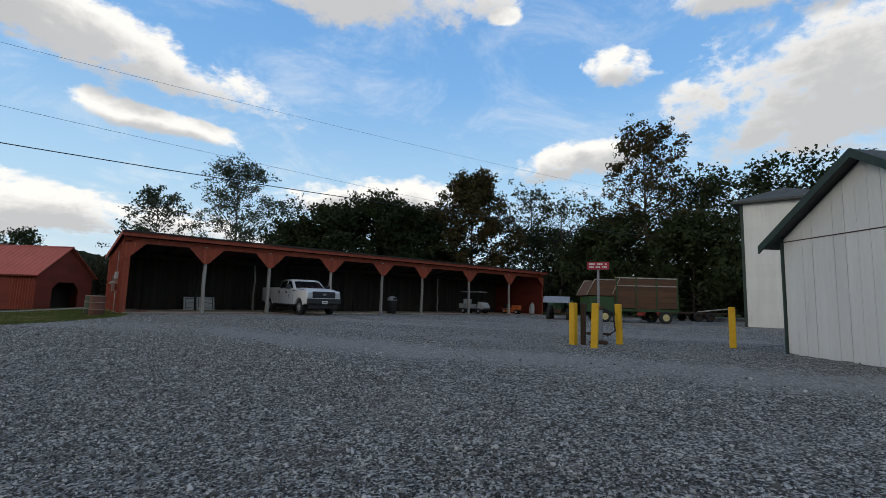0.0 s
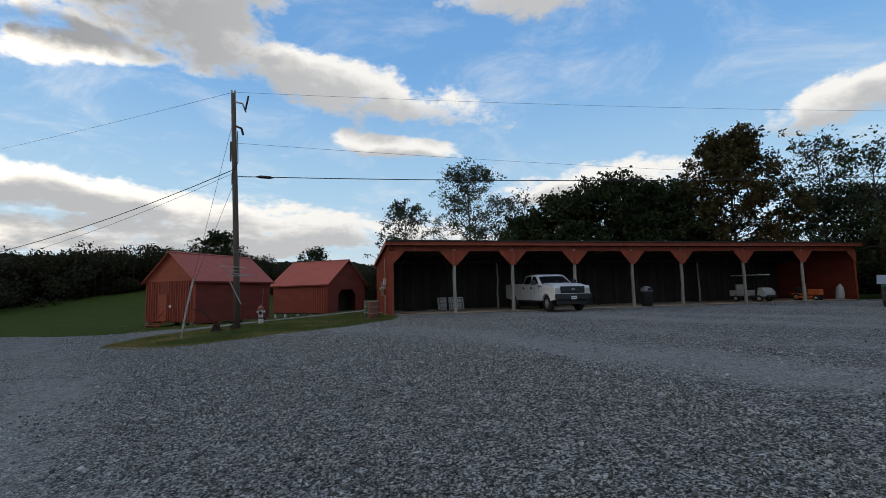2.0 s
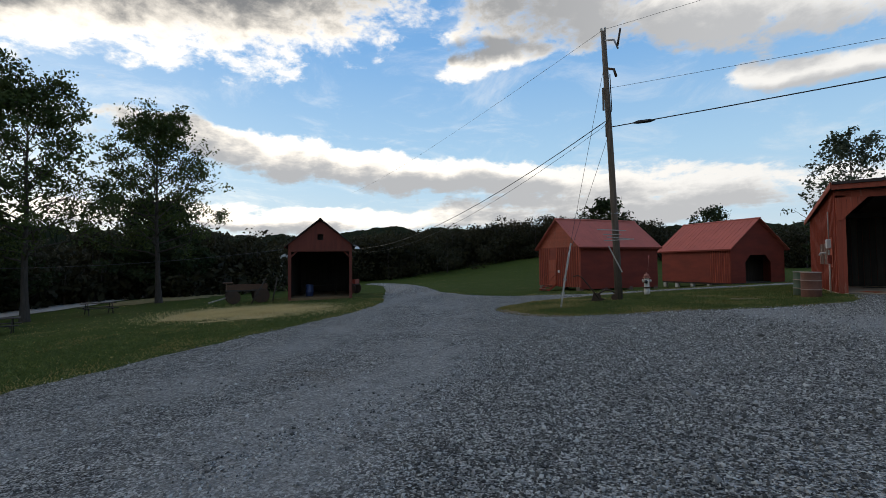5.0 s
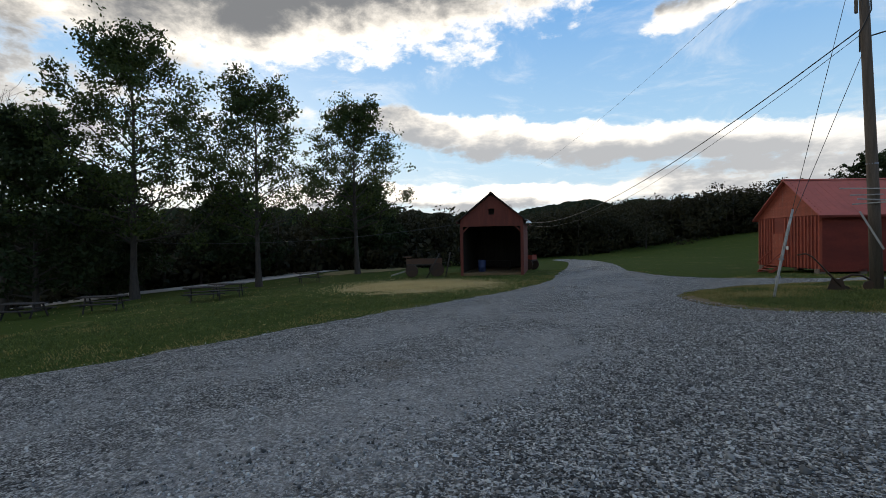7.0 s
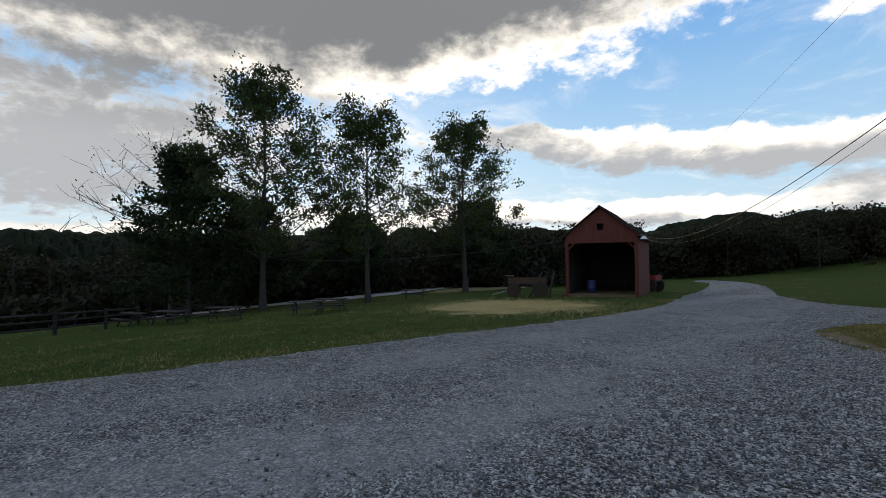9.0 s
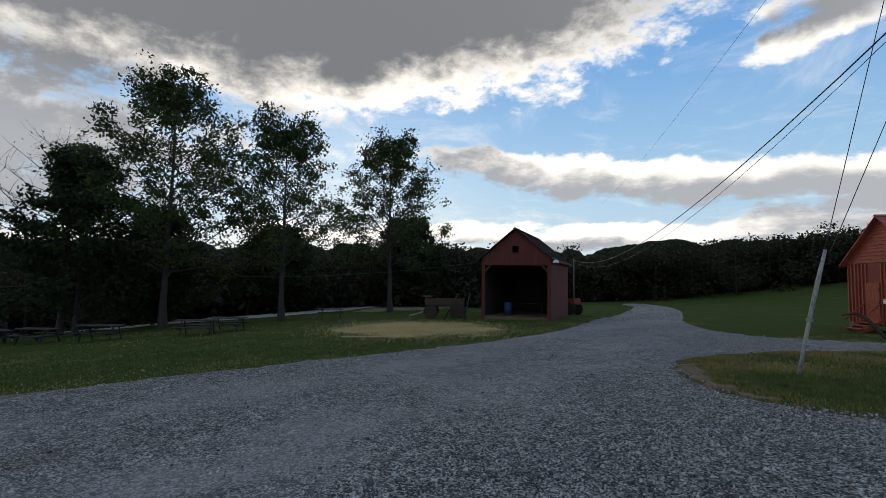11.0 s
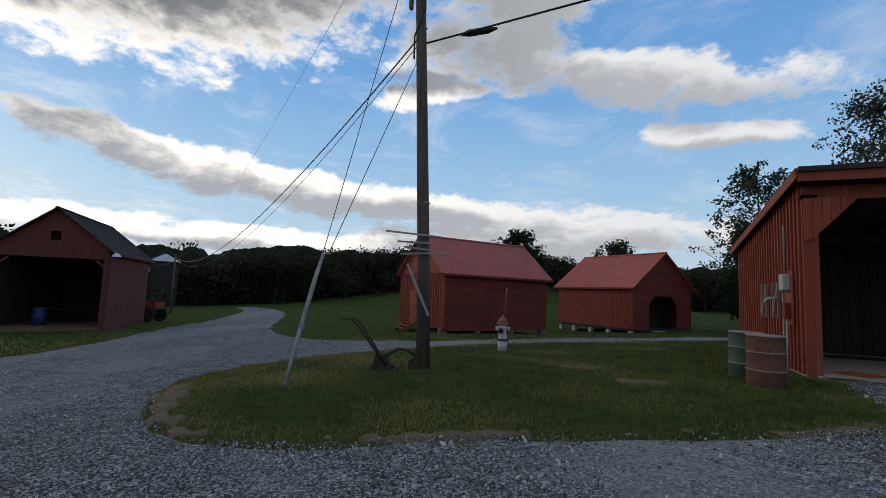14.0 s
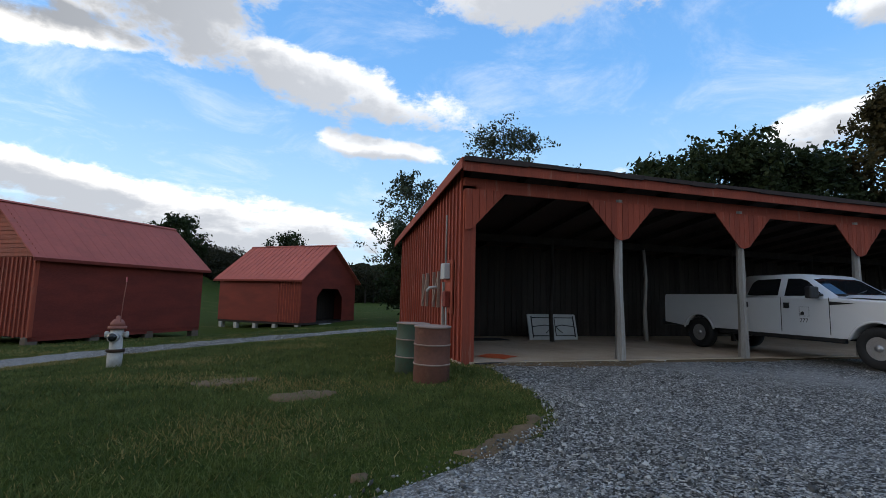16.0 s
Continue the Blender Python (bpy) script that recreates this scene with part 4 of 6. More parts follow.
make_tree("holly_tree", "dark round tree behind the wagon shelter", -56, 5.5, 10.0, 4.0, 1.0, 8000, 0.3, 0.8, LEAF_DARK, 16, 14)
make_tree("holly_tree", "dark dense tree beyond the lawn", -50.5, -20, 9.5, 3.6, 0.8, 7000, 0.3, 0.8, LEAF_DARK, 61, 13)
make_tree("holly_tree", "dark dense tree beyond the dirt road", -58, -9, 9.0, 3.8, 0.8, 7000, 0.3, 0.8, LEAF_DARK, 62, 13)
make_tree("willow_tree", "airy silver-leaved tree behind the shed", 13.5, 29, 16.6, 5.0, 4.0, 7500, 0.2, 0.7, LEAF_GREY, 17, 13, up=0.8)
make_tree("willow_tree", "small silver-leaved tree behind the shed", 6.8, 35.3, 13.2, 4.2, 3.0, 3000, 0.25, 0.6, LEAF_GREY, 18, 10, up=0.8)
make_tree("willow_tree", "half-bare silver tree behind the shed", 20.5, 30, 13.5, 4.0, 3.0, 1600, 0.25, 0.6, LEAF_GREY, 19, 10, up=0.9)
for i, (x, y, h, s) in enumerate([(15.5, 16, 7.8, 3.6), (18.5, 14.5, 9.6, 3.8), (22.5, 14.0, 11.2, 4.2), (26.5, 13.5, 10.6, 4.2), (30.5, 15, 11, 4.5)]):
    make_tree("oak_tree", "dense dark green tree close behind the shed", x, y, h, s, 1.0, 8000, 0.27, 0.75, LEAF_DARK, 20 + i, 13, group="trees behind the shed")
make_tree("oak_tree", "tall dark tree turning brown at the top", 33.0, 10.0, 14.8, 4.2, 2.0, 16000, 0.26, 0.7, LEAF_FALL, 26, 15, group="trees behind the shed")
make_tree("oak_tree", "tall half-bare autumn tree with a rounded open crown", 44.0, -4.5, 19.4, 4.9, 5.5, 6800, 0.24, 0.55, LEAF_FALL, 27, 15, up=0.8)
make_tree("ash_tree", "airy half-bare tree behind the shed", 41, 8, 14.5, 4.6, 3.0, 1800, 0.24, 0.6, LEAF_GREY, 28, 12, up=0.9)
make_tree("ash_tree", "half-bare tree with twisted limbs behind the wagon", 40, 3, 12.5, 5.0, 2.0, 1300, 0.24, 0.6, LEAF_DARK, 29, 12)
for i, (x, y, h, s) in enumerate([(46, -9, 13.5, 5.5), (49, -14, 14.0, 5.5), (52, -19, 14.5, 5.5), (47, -1, 11, 5), (50, 3, 12, 5), (45, 9, 10, 4.5), (58, -26, 15, 6), (41, -10, 8.5, 4), (46, -16, 8.5, 4.5), (38, -3, 8, 4)]):
    make_tree("oak_tree", "dark leafy tree at the wood's edge", x, y, h, s, 0.8 if h < 10 else 3.5, 6000 if h < 10 else 2800, 0.3, 0.9, LEAF_DARK, 40 + i, 12, group="trees at the edge of the yard")
make_tree("cedar_tree", "dark cedar beside the small barn", 4.6, 27.5, 7.0, 2.0, 0.8, 5200, 0.2, 0.5, LEAF_DARK, 55, 12)
make_tree("ash_tree", "small tree beyond the small barn", -5.0, 45.9, 8.6, 2.8, 3.2, 1500, 0.25, 0.6, LEAF_DARK, 56, 9)
make_tree("ash_tree", "round tree on the far rise", -31, 110, 13.0, 5.5, 3.0, 3000, 0.5, 0.9, LEAF_DARK, 57, 9)


def make_woods():
    """The woods round the meadow: one sheet of many small crowns."""
    rng = np.random.default_rng(77)
    V, F, base = [], [], 0
    W, G, wb = [], [], 0

    def add(x, y, h, s, n, size):
        nonlocal base, wb
        z0 = ground_z(x, y) if math.hypot(x, y) < 300 else 0
        k = rng.integers(9, 14)
        cen = np.stack([rng.normal(0, s * .38, k), rng.normal(0, s * .38, k), h * rng.uniform(.06, .76, k)], 1)
        c = cen[rng.integers(0, k, n)]
        d = rng.normal(0, 1, (n, 3))
        d /= np.linalg.norm(d, axis=1)[:, None]
        c = c + d * (s * 0.31) * rng.uniform(0.45, 1.0, (n, 1)) * np.array([1, 1, 0.8])
        c[:, 2] = np.abs(c[:, 2])
        v, f = leaf_quads(rng, c + np.array([x, y, z0]), size)
        V.append(v)
        F.append(f + base)
        base += len(v)
        for q in range(4):
            a = q * math.pi / 2
            W.append((x + 0.18 * math.cos(a), y + 0.18 * math.sin(a), z0 - 0.2))
            W.append((x + 0.06 * math.cos(a), y + 0.06 * math.sin(a), z0 + h * 0.75))
        for q in range(4):
            a, b = wb + 2 * q, wb + 2 * ((q + 1) % 4)
            G.append((a, b, b + 1, a + 1))
        wb += 8
    for az0, az1, d0, d1, h0, h1, count in ((146, 216, 62, 92, 7.5, 10.5, 150), (106, 122, 112, 150, 8, 13, 50), (122, 140, 105, 140, 9.5, 13.5, 62), (140, 148, 105, 140, 8, 12, 26), (64, 106, 130, 175, 9, 13.5, 80), (6, 64, 62, 90, 6, 9, 70), (-34, 6, 62, 95, 5, 9, 45), (216, 330, 90, 130, 9, 13, 60)):
        for _ in range(count):
            a = radians(rng.uniform(az0, az1))
            d = rng.uniform(d0, d1)
            x, y = -3.2 + d * math.cos(a), -16 + d * math.sin(a)
            h = rng.uniform(h0, h1)
            add(x, y, h, h * rng.uniform(.6, .9), 950 if d0 < 100 else 1700, 0.27 if d0 < 100 else 0.3)
    # hedge of scrub along the dirt road
    for _ in range(110):
        a = radians(rng.uniform(150, 212))
        d = rng.uniform(54, 62)
        add(-3.2 + d * math.cos(a), -16 + d * math.sin(a), rng.uniform(2.5, 5), rng.uniform(2.5, 4), 110, 0.4)
    ob = from_arrays("woods", np.concatenate(V).tolist(), np.concatenate(F).tolist(), LEAF_WOODS)
    tagged(ob, "dark leafy woods round the meadow", "woods", kind="stuff")
    from_arrays("woods_trunks", W, G, BARK, ob)



def make_ridge():
    """Wooded rising ground that closes the view behind the woods, in three lumpy ranks."""
    rng = np.random.default_rng(5)
    az = np.linspace(0, 360, 1441)[:-1]
    # azimuth, distance, height of the tree tops above the eye's level
    key = [(-30, 105, 3.5), (6, 105, 4.0), (50, 105, 5.0), (64, 165, 10), (85, 175, 12.0), (106, 165, 13.0), (118, 152, 12.5), (130, 152, 12.5), (138, 140, 8.5), (148, 110, 6.8), (165, 96, 6.2), (185, 96, 5.2), (198, 96, 4.2), (216, 105, 4.6), (240, 130, 5.5), (330, 105, 3.5)]
    ka, kd, kh = (np.array(k, float) for k in zip(*key))
    V, F = [], []
    for rank in range(3):
        D = np.interp((az + 30) % 360, ka + 30, kd) * (1 + 0.07 * rank)
        H = np.interp((az + 30) % 360, ka + 30, kh) * (0.82 + 0.1 * rank)
        # rounded crowns side by side, each with its own height and width
        lump = np.full(len(az), -1.5)
        for c0 in np.arange(0, 360, 0.8):
            w, top = rng.uniform(1.2, 2.8), rng.uniform(-2.2, 2.8)
            da = (az - c0 - rng.uniform(-0.4, 0.4) + 180) % 360 - 180
            lump = np.maximum(lump, np.where(np.abs(da) < w, top - 3.4 + 3.4 * np.sqrt(np.clip(1 - (da / w) ** 2, 0, 1)), -1.5))
        lump = lump + rng.normal(0, 0.12, len(az))
        rows = []
        for lev, (back, up) in enumerate(((0, -9.0), (1.5, 0.45), (5.0, 0.86), (9.0, 1.0))):
            r = D + back + rng.normal(0, 0.5, len(az))
            z = np.full(len(az), up) if lev == 0 else 1.3 + (H + lump) * up + (rng.normal(0, 0.35, len(az)) if lev < 3 else 0)
            rows.append(np.stack([-3.2 + r * np.cos(np.radians(az)), -16 + r * np.sin(np.radians(az)), z], 1))
        b = sum(len(v) for v in V)
        n = len(az)
        V += rows
        for lev in range(3):
            for i in range(n):
                j = (i + 1) % n
                F.append((b + lev * n + i, b + lev * n + j, b + (lev + 1) * n + j, b + (lev + 1) * n + i))
    ob = from_arrays("backdrop", np.concatenate(V).tolist(), F, RIDGE)
    tagged(ob, "distant dark wooded ridge closing the view", "woods", kind="structure")


RIDGE = material("far_woods", (0.03, 0.036, 0.018), 0.95, var=(0.012, 0.016, 0.009), scale=0.25, fine=1.6, bump=1.0, bump_scale=0.9, spec=0.02)
make_woods()
make_ridge()

# ---- the pickup ----
def wheel(parent, x, y, r, w, rim_mat, out):
    bm = lathe(BM(), [(r * 0.55, -w / 2), (r * 0.9, -w / 2), (r, -w * 0.36), (r, w * 0.36), (r * 0.9, w / 2), (r * 0.55, w / 2), (r * 0.53, 0), (r * 0.55, -w / 2)], 26, pose(0, 0, 0, 90, 0, 0), caps=False)
    t = part("tyre", bm, BLACK, parent)
    t.matrix_basis = pose(x, y, r)
    o = out
    bm = lathe(BM(), [(r * 0.57, 0), (r * 0.55, -0.04), (r * 0.48, -0.08), (r * 0.3, -0.05), (r * 0.17, 0.0), (r * 0.15, 0.04), (0.01, 0.045)], 26, pose(0, 0, 0, 90 * -o, 0, 0) @ pose(0, 0, w / 2 - 0.02))
    rim = part("rim", bm, rim_mat, t, "silver steel wheel rim")
    bm = BM()
    for k in range(8):
        a = k * math.tau / 8
        lathe(bm, [(0.036, 0), (0.036, 0.03)], 10, pose(0, 0, 0, 90 * -o, 0, 0) @ pose(r * 0.37 * math.cos(a), r * 0.37 * math.sin(a), w / 2 - 0.1))
    part("rim_holes", bm, BLACK, rim)
    return t


def make_truck():
    t = thing("pickup_truck", "white crew-cab pickup truck with a long bed parked in the shed", "truck", pose(8.97, -2.12, 0.05, 0, 0, -90))
    W = 1.0

    def arch(cx, r, z0, n=10):
        return [(cx + r * math.cos(a), max(z0, 0.43 + r * math.sin(a))) for a in (math.pi * k / n for k in range(n + 1))]
    zb = 0.56
    # fender and doors down to the sill, with the wheel arches cut out
    low = [(0.97, zb + .05), (0.97, 1.1), (0.9, 1.32), (-0.75, 1.42), (-3.02, 1.42), (-3.02, zb)]
    front = arch(0, 0.5, zb)           # from +x round to -x
    pts = low + [(-0.5, zb)] + front[::-1][1:-1] + [(0.5, zb)]
    bm = prism(BM(), pts, -W, W)
    es = [e for e in bm.edges if abs(e.verts[0].co.y) > .99 and abs(e.verts[1].co.y) > .99 and e.verts[0].co.y * e.verts[1].co.y > 0 and min(v.co.z for v in e.verts) > 0.95]
    bmesh.ops.bevel(bm, geom=es, offset=0.06, segments=3, affect="EDGES", profile=0.5)
    part("body", bm, WHITE_CAR, t)
    # hood with a raised middle
    bm = BM()
    loft = [(0.93, 1.28, 0.86), (0.6, 1.42, 0.9), (-0.2, 1.475, 0.92), (-0.8, 1.49, 0.94)]
    rows = []
    for x, z, w in loft:
        rows.append([bm.verts.new((x, s * w, z - d)) for s, d in ((-1, .06), (-.8, .01), (-.45, -0.01), (0, .0), (.45, -0.01), (.8, .01), (1, .06))])
    for a, b in zip(rows, rows[1:]):
        for i in range(6):
            f = bm.faces.new((a[i], a[i + 1], b[i + 1], b[i]))
            f.smooth = True
    bmesh.ops.recalc_face_normals(bm, faces=bm.faces)
    part("hood", bm, WHITE_CAR, t)
    # greenhouse: pillars and roof as a tapering shell
    bm = BM()
    ring = lambda pts, z, w: [bm.verts.new((x, s * w, z)) for s in (-1, 1) for x in pts]
    lo0, hi0 = (-0.72, -3.0), (-1.42, -2.86)
    secs = [(1.40, -0.70, -3.02, 0.97), (1.62, -1.02, -2.99, 0.915), (1.87, -1.38, -2.97, 0.8525), (1.955, -1.52, -2.94, 0.81), (1.985, -1.75, -2.82, 0.70)]
    rr = [[bm.verts.new(p) for p in ((xf, -w, z), (xf + 0.07, -w * .6, z), (xf + 0.08, w * .6, z), (xf, w, z), (xb, w, z), (xb, -w, z))] for z, xf, xb, w in secs]
    for a, b in zip(rr, rr[1:]):
        for i in range(6):
            f = bm.faces.new((a[i], a[(i + 1) % 6], b[(i + 1) % 6], b[i]))
            f.smooth = True
    bm.faces.new(rr[-1])
    bmesh.ops.recalc_face_normals(bm, faces=bm.faces)
    part("cab_roof", bm, WHITE_CAR, t)

    def wy(z):
        return float(np.interp(z, [s[0] for s in secs], [s[3] for s in secs]))

    def xf(z):
        return float(np.interp(z, [s[0] for s in secs], [s[1] for s in secs]))
    # glass
    for s in (-1, 1):
        for name, p in (("front_window", [(-0.98, 1.46), (-1.36, 1.80), (-1.52, 1.86), (-1.82, 1.87), (-1.86, 1.46)]), ("rear_window", [(-2.02, 1.47), (-1.99, 1.87), (-2.6, 1.86), (-2.72, 1.78), (-2.84, 1.47)])):
            bm = BM()
            vs = [bm.verts.new((x, s * (wy(z) + 0.008), z)) for x, z in p]
            bm.faces.new(vs if s < 0 else vs[::-1])
            part(name, bm, GLASS, t)
    bm = BM()
    vs = [bm.verts.new((xf(z) + (0.07 if abs(k) < .8 else 0.012) + 0.012, k * wy(z), z)) for k, z in ((-.9, 1.5), (-.6, 1.48), (.6, 1.48), (.9, 1.5), (.88, 1.84), (.6, 1.87), (-.6, 1.87), (-.88, 1.84))]
    for q in ((0, 1, 6, 7), (1, 2, 5, 6), (2, 3, 4, 5)):
        bm.faces.new([vs[i] for i in q])
    part("windshield", bm, GLASS, t)
    part("cowl", box(BM(), -0.9, -0.62, -0.85, 0.85, 1.44, 1.5), BLACK_PLASTIC, t)
    for s in (-0.3, 0.35):
        part("wiper", tube(BM(), [(-0.74, s, 1.51), (-0.86, s + 0.5, 1.6)], 0.012, 4), BLACK_PLASTIC, t)
    # bed with arch
    r = arch(-4.38, 0.5, zb)
    bed = [(-3.06, zb + .02), (-3.06, 1.5), (-5.62, 1.5), (-5.66, 1.42), (-5.66, zb + .1)] + [(-4.88, zb + .02)] + r[::-1][1:-1] + [(-3.88, zb + .02)]
    for y0, y1 in ((-W, -W + 0.09), (W - 0.09, W)):
        bm = prism(BM(), bed, y0, y1)
        part("bed_side", bm, WHITE_CAR, t)
    part("bed_floor", box(BM(), -5.6, -3.06, -W + .09, W - .09, 0.85, 0.9), BLACK_PLASTIC, t)
    part("bed_head", box(BM(), -3.12, -3.06, -W + .09, W - .09, 0.9, 1.5), WHITE_CAR, t)
    part("tailgate", box(BM(), -5.66, -5.6, -W + .09, W - .09, 0.7, 1.5), WHITE_CAR, t)
    part("rear_bumper", box(BM(), -5.85, -5.68, -0.95, 0.95, 0.55, 0.75, bevel=0.03), BLACK_PLASTIC, t)
    for s in (-1, 1):
        for cx in (0, -4.38):
            bm = BM()
            tube(bm, [(a[0], s * 0.995, a[1]) for a in arch(cx, 0.515, zb, 18)], 0.03, 6)
            part("arch_lip", bm, WHITE_CAR, t)
        part("wheel_well", box(BM(), -0.49, 0.49, s * 0.55 - .02, s * 0.55 + .02, 0.4, 1.0), BLACK, t)
        part("sill_step", box(BM(), -3.7, -0.6, s * 0.93 - .06, s * 0.93 + .06, 0.46, 0.56, bevel=.02), BLACK_PLASTIC, t)
        # doors
        for xa, xb in ((-0.86, -1.92), (-1.94, -2.98)):
            d = part("door", box(BM(), xb, xa, s * 1.001 if s > 0 else -1.006, 1.006 if s > 0 else -1.001, 0.62, 1.4), WHITE_CAR, t)
            part("door_handle", box(BM(), xb + 0.07, xb + 0.2, s * 1.02 - .015, s * 1.02 + .015, 1.17, 1.3, bevel=.01), BLACK_PLASTIC, d, "black door handle")
        for x in (-0.855, -1.93, -2.99):
            part("door_gap", box(BM(), x - 0.006, x + 0.006, s * 1.004 - .004, s * 1.004 + .004, 0.62, 1.42), BLACK_PLASTIC, t)
        part("fender_vent", prism(BM(), [(-0.35, 1.3), (-0.85, 1.34), (-0.85, 1.26)], s * 1.003 - .006, s * 1.003 + .006), BLACK_PLASTIC, t, "black fender vent")
        mi = part("mirror", box(BM(), -1.12, -0.98, s * 1.22 - .13, s * 1.22 + .13, 1.4, 1.66, bevel=.03), BLACK_PLASTIC, t, "black towing mirror")
        part("mirror_arm", tube(BM(), [(-1.02, s * 0.95, 1.48), (-1.05, s * 1.12, 1.5)], 0.03, 6), BLACK_PLASTIC, mi)
        part("headlight", box(BM(), 0.72, 0.985, s * 0.83 - .15, s * 0.83 + .15, 0.93, 1.22, bevel=.04), CHROME, t, "clear headlight")
        part("tow_hook", tube(BM(), [(1.0, s * .4, .5), (1.13, s * .4, .48), (1.13, s * .4, .56), (1.0, s * .4, .58)], .018, 5), BLACK_PLASTIC, t)
    # front
    g = part("grille", box(BM(), 0.93, 1.0, -0.68, 0.68, 0.92, 1.28, bevel=.04), BLACK_PLASTIC, t, "black grille")
    for z in (1.01, 1.13):
        part("grille_bar", box(BM(), 0.99, 1.025, -0.62, 0.62, z, z + 0.06, bevel=.012), BLACK_PLASTIC, g)
    part("badge", lathe(BM(), [(0.12, 0), (0.12, 0.015), (0.1, 0.02)], 16, pose(1.028, 0, 1.12, 0, 90, 0) @ Matrix.Diagonal((0.45, 1, 1, 1))), STEEL_GREY, g)
    part("front_bumper", box(BM(), 0.9, 1.1, -0.99, 0.99, 0.6, 0.9, bevel=.05), BLACK_PLASTIC, t, "black front bumper")
    part("air_dam", box(BM(), 0.78, 0.92, -0.85, 0.85, 0.36, 0.6, bevel=.02), BLACK_PLASTIC, t)
    part("number_plate", box(BM(), 1.102, 1.112, -0.16, 0.16, 0.62, 0.78), WHITE_BOARD, t, "white number plate")
    bm = BM()
    for k in range(6):
        box(bm, 1.113, 1.115, -0.12 + k * .042, -0.095 + k * .042, 0.67, 0.73)
    part("plate_marks", bm, BLACK_PLASTIC, t)
    for x in (0, -4.38):
        part("axle", tube(BM(), [(x, -.8, .43), (x, .8, .43)], .07, 8), BLACK, t)
        for s in (-1, 1):
            wheel(t, x, s * 0.86, 0.42, 0.27, RIM_STEEL, s)
    for x0, x1 in ((-5.4, 0.7),):
        for y in (-.45, .45):
            part("chassis_rail", box(BM(), x0, x1, y - .05, y + .05, .5, .66), BLACK, t)
    # door mark: a square outline with a dark patch, and the fleet number
    for a in ((-1.50, -1.28, 1.205, 1.212), (-1.50, -1.28, 1.0, 1.007), (-1.50, -1.494, 1.0, 1.212), (-1.286, -1.28, 1.0, 1.212)):
        part("door_mark", box(BM(), a[0], a[1], -1.009, -1.0075, a[2], a[3]), BLACK_PLASTIC, t)
    part("door_mark", prism(BM(), [(-1.48, 1.03), (-1.40, 1.02), (-1.39, 1.09), (-1.43, 1.11), (-1.47, 1.08)], -1.009, -1.0075), BLACK_PLASTIC, t)
    cu = bpy.data.curves.new("fleet_number", "FONT")
    cu.body, cu.size, cu.extrude = "277", 0.13, 0.001
    cu.materials.append(BLACK_PLASTIC)
    tx = new("fleet_number", cu)
    tx.parent = t
    tx.matrix_basis = Matrix.Translation((-1.50, -1.009, 0.86)) @ pose(0, 0, 0, 90, 0, 0)
    return t


make_truck()

# ---- things round the pole ----
def make_pole():
    p = thing("utility_pole", "tall weathered timber utility pole on the grass", "utility pole", pose(-7.06, -2.0, -0.26))
    part("shaft", tube(BM(), [(0, 0, -0.1), (-0.03, -0.18, 2.5), (-0.08, -0.45, 5.5), (-0.17, -0.9, 10.5)], [0.15, 0.132, 0.118, 0.095], 14), POLE_WOOD, p)
    for a, z, l, o in ((12, 2.74, 1.15, -0.25), (5, 2.58, 0.7, -0.2), (18, 2.44, 0.95, 0.0), (-8, 2.36, 1.1, 0.1)):
        bm = box(BM(), -l / 2 + o, l / 2 + o, -0.205, -0.178, -0.018, 0.018, bevel=0.006)
        s = part("slat", bm, POST_GREY, p, "weathered grey wooden slat")
        s.matrix_basis = pose(-0.03, -0.16, z, 0, a * 0.25, a + 22)
    part("guard_board", box(BM(), -0.024, 0.024, -0.015, 0.015, 0, 1.15), POST_GREY, p).matrix_basis = pose(0.2, -0.28, 1.1, 0, -25, 15)
    part("band", lathe(BM(), [(0.135, 0), (0.139, 0.01), (0.139, 0.04), (0.135, 0.05)], 14, pose(-0.045, -0.25, 3.4)), STEEL_GREY, p)
    for dx in (-0.07, 0.07):
        part("insulator", lathe(BM(), [(0.02, 0), (0.05, 0.03), (0.03, 0.07), (0.055, 0.1), (0.03, 0.15)], 10, pose(-0.17 + dx, -0.9, 10.5)), HYDRANT, p)
    cut = part("fuse_cutout", tube(BM(), [(-0.1, -0.95, 10.1), (0.25, -1.05, 10.0), (0.4, -1.1, 9.6)], 0.035, 6), STEEL_GREY, p, "grey fuse cutout")
    part("fuse_tube", tube(BM(), [(0.5, -1.1, 10.35), (0.38, -1.1, 9.7)], 0.04, 6), DARK_STEEL, cut)
    part("arrester", tube(BM(), [(-0.05, -0.9, 9.0), (0.2, -0.95, 8.9), (0.28, -0.95, 8.6)], 0.05, 7), DARK_STEEL, p)
    part("side_box", box(BM(), -0.27, -0.2, -0.9, -0.8, 7.4, 8.3, bevel=0.02), POLE_WOOD, p)
    part("riser", tube(BM(), [(0.02, -0.8, 8.8), (0.05, -0.75, 7.4), (-0.2, -0.7, 6.9), (-0.2, -0.68, 6.4)], 0.02, 5), BLACK_PLASTIC, p)
    return p


def wire(name, label, a, b, sag, r, extra=None):
    a, b = Vector(a), Vector(b)
    pts = [a.lerp(b, k / 18) - Vector((0, 0, sag * 4 * (k / 18) * (1 - k / 18))) for k in range(19)]
    ob = obj(name, tube(BM(), pts, r, 5), BLACK_PLASTIC)
    return tagged(ob, label, "cable")


make_pole()
TOP = (-7.23, -2.9, 10.3)
wire("power_line", "thick black spliced service cable from the utility pole", (-7.1, -2.5, 6.55), (60, -13, 8.4), 0.9, 0.021)
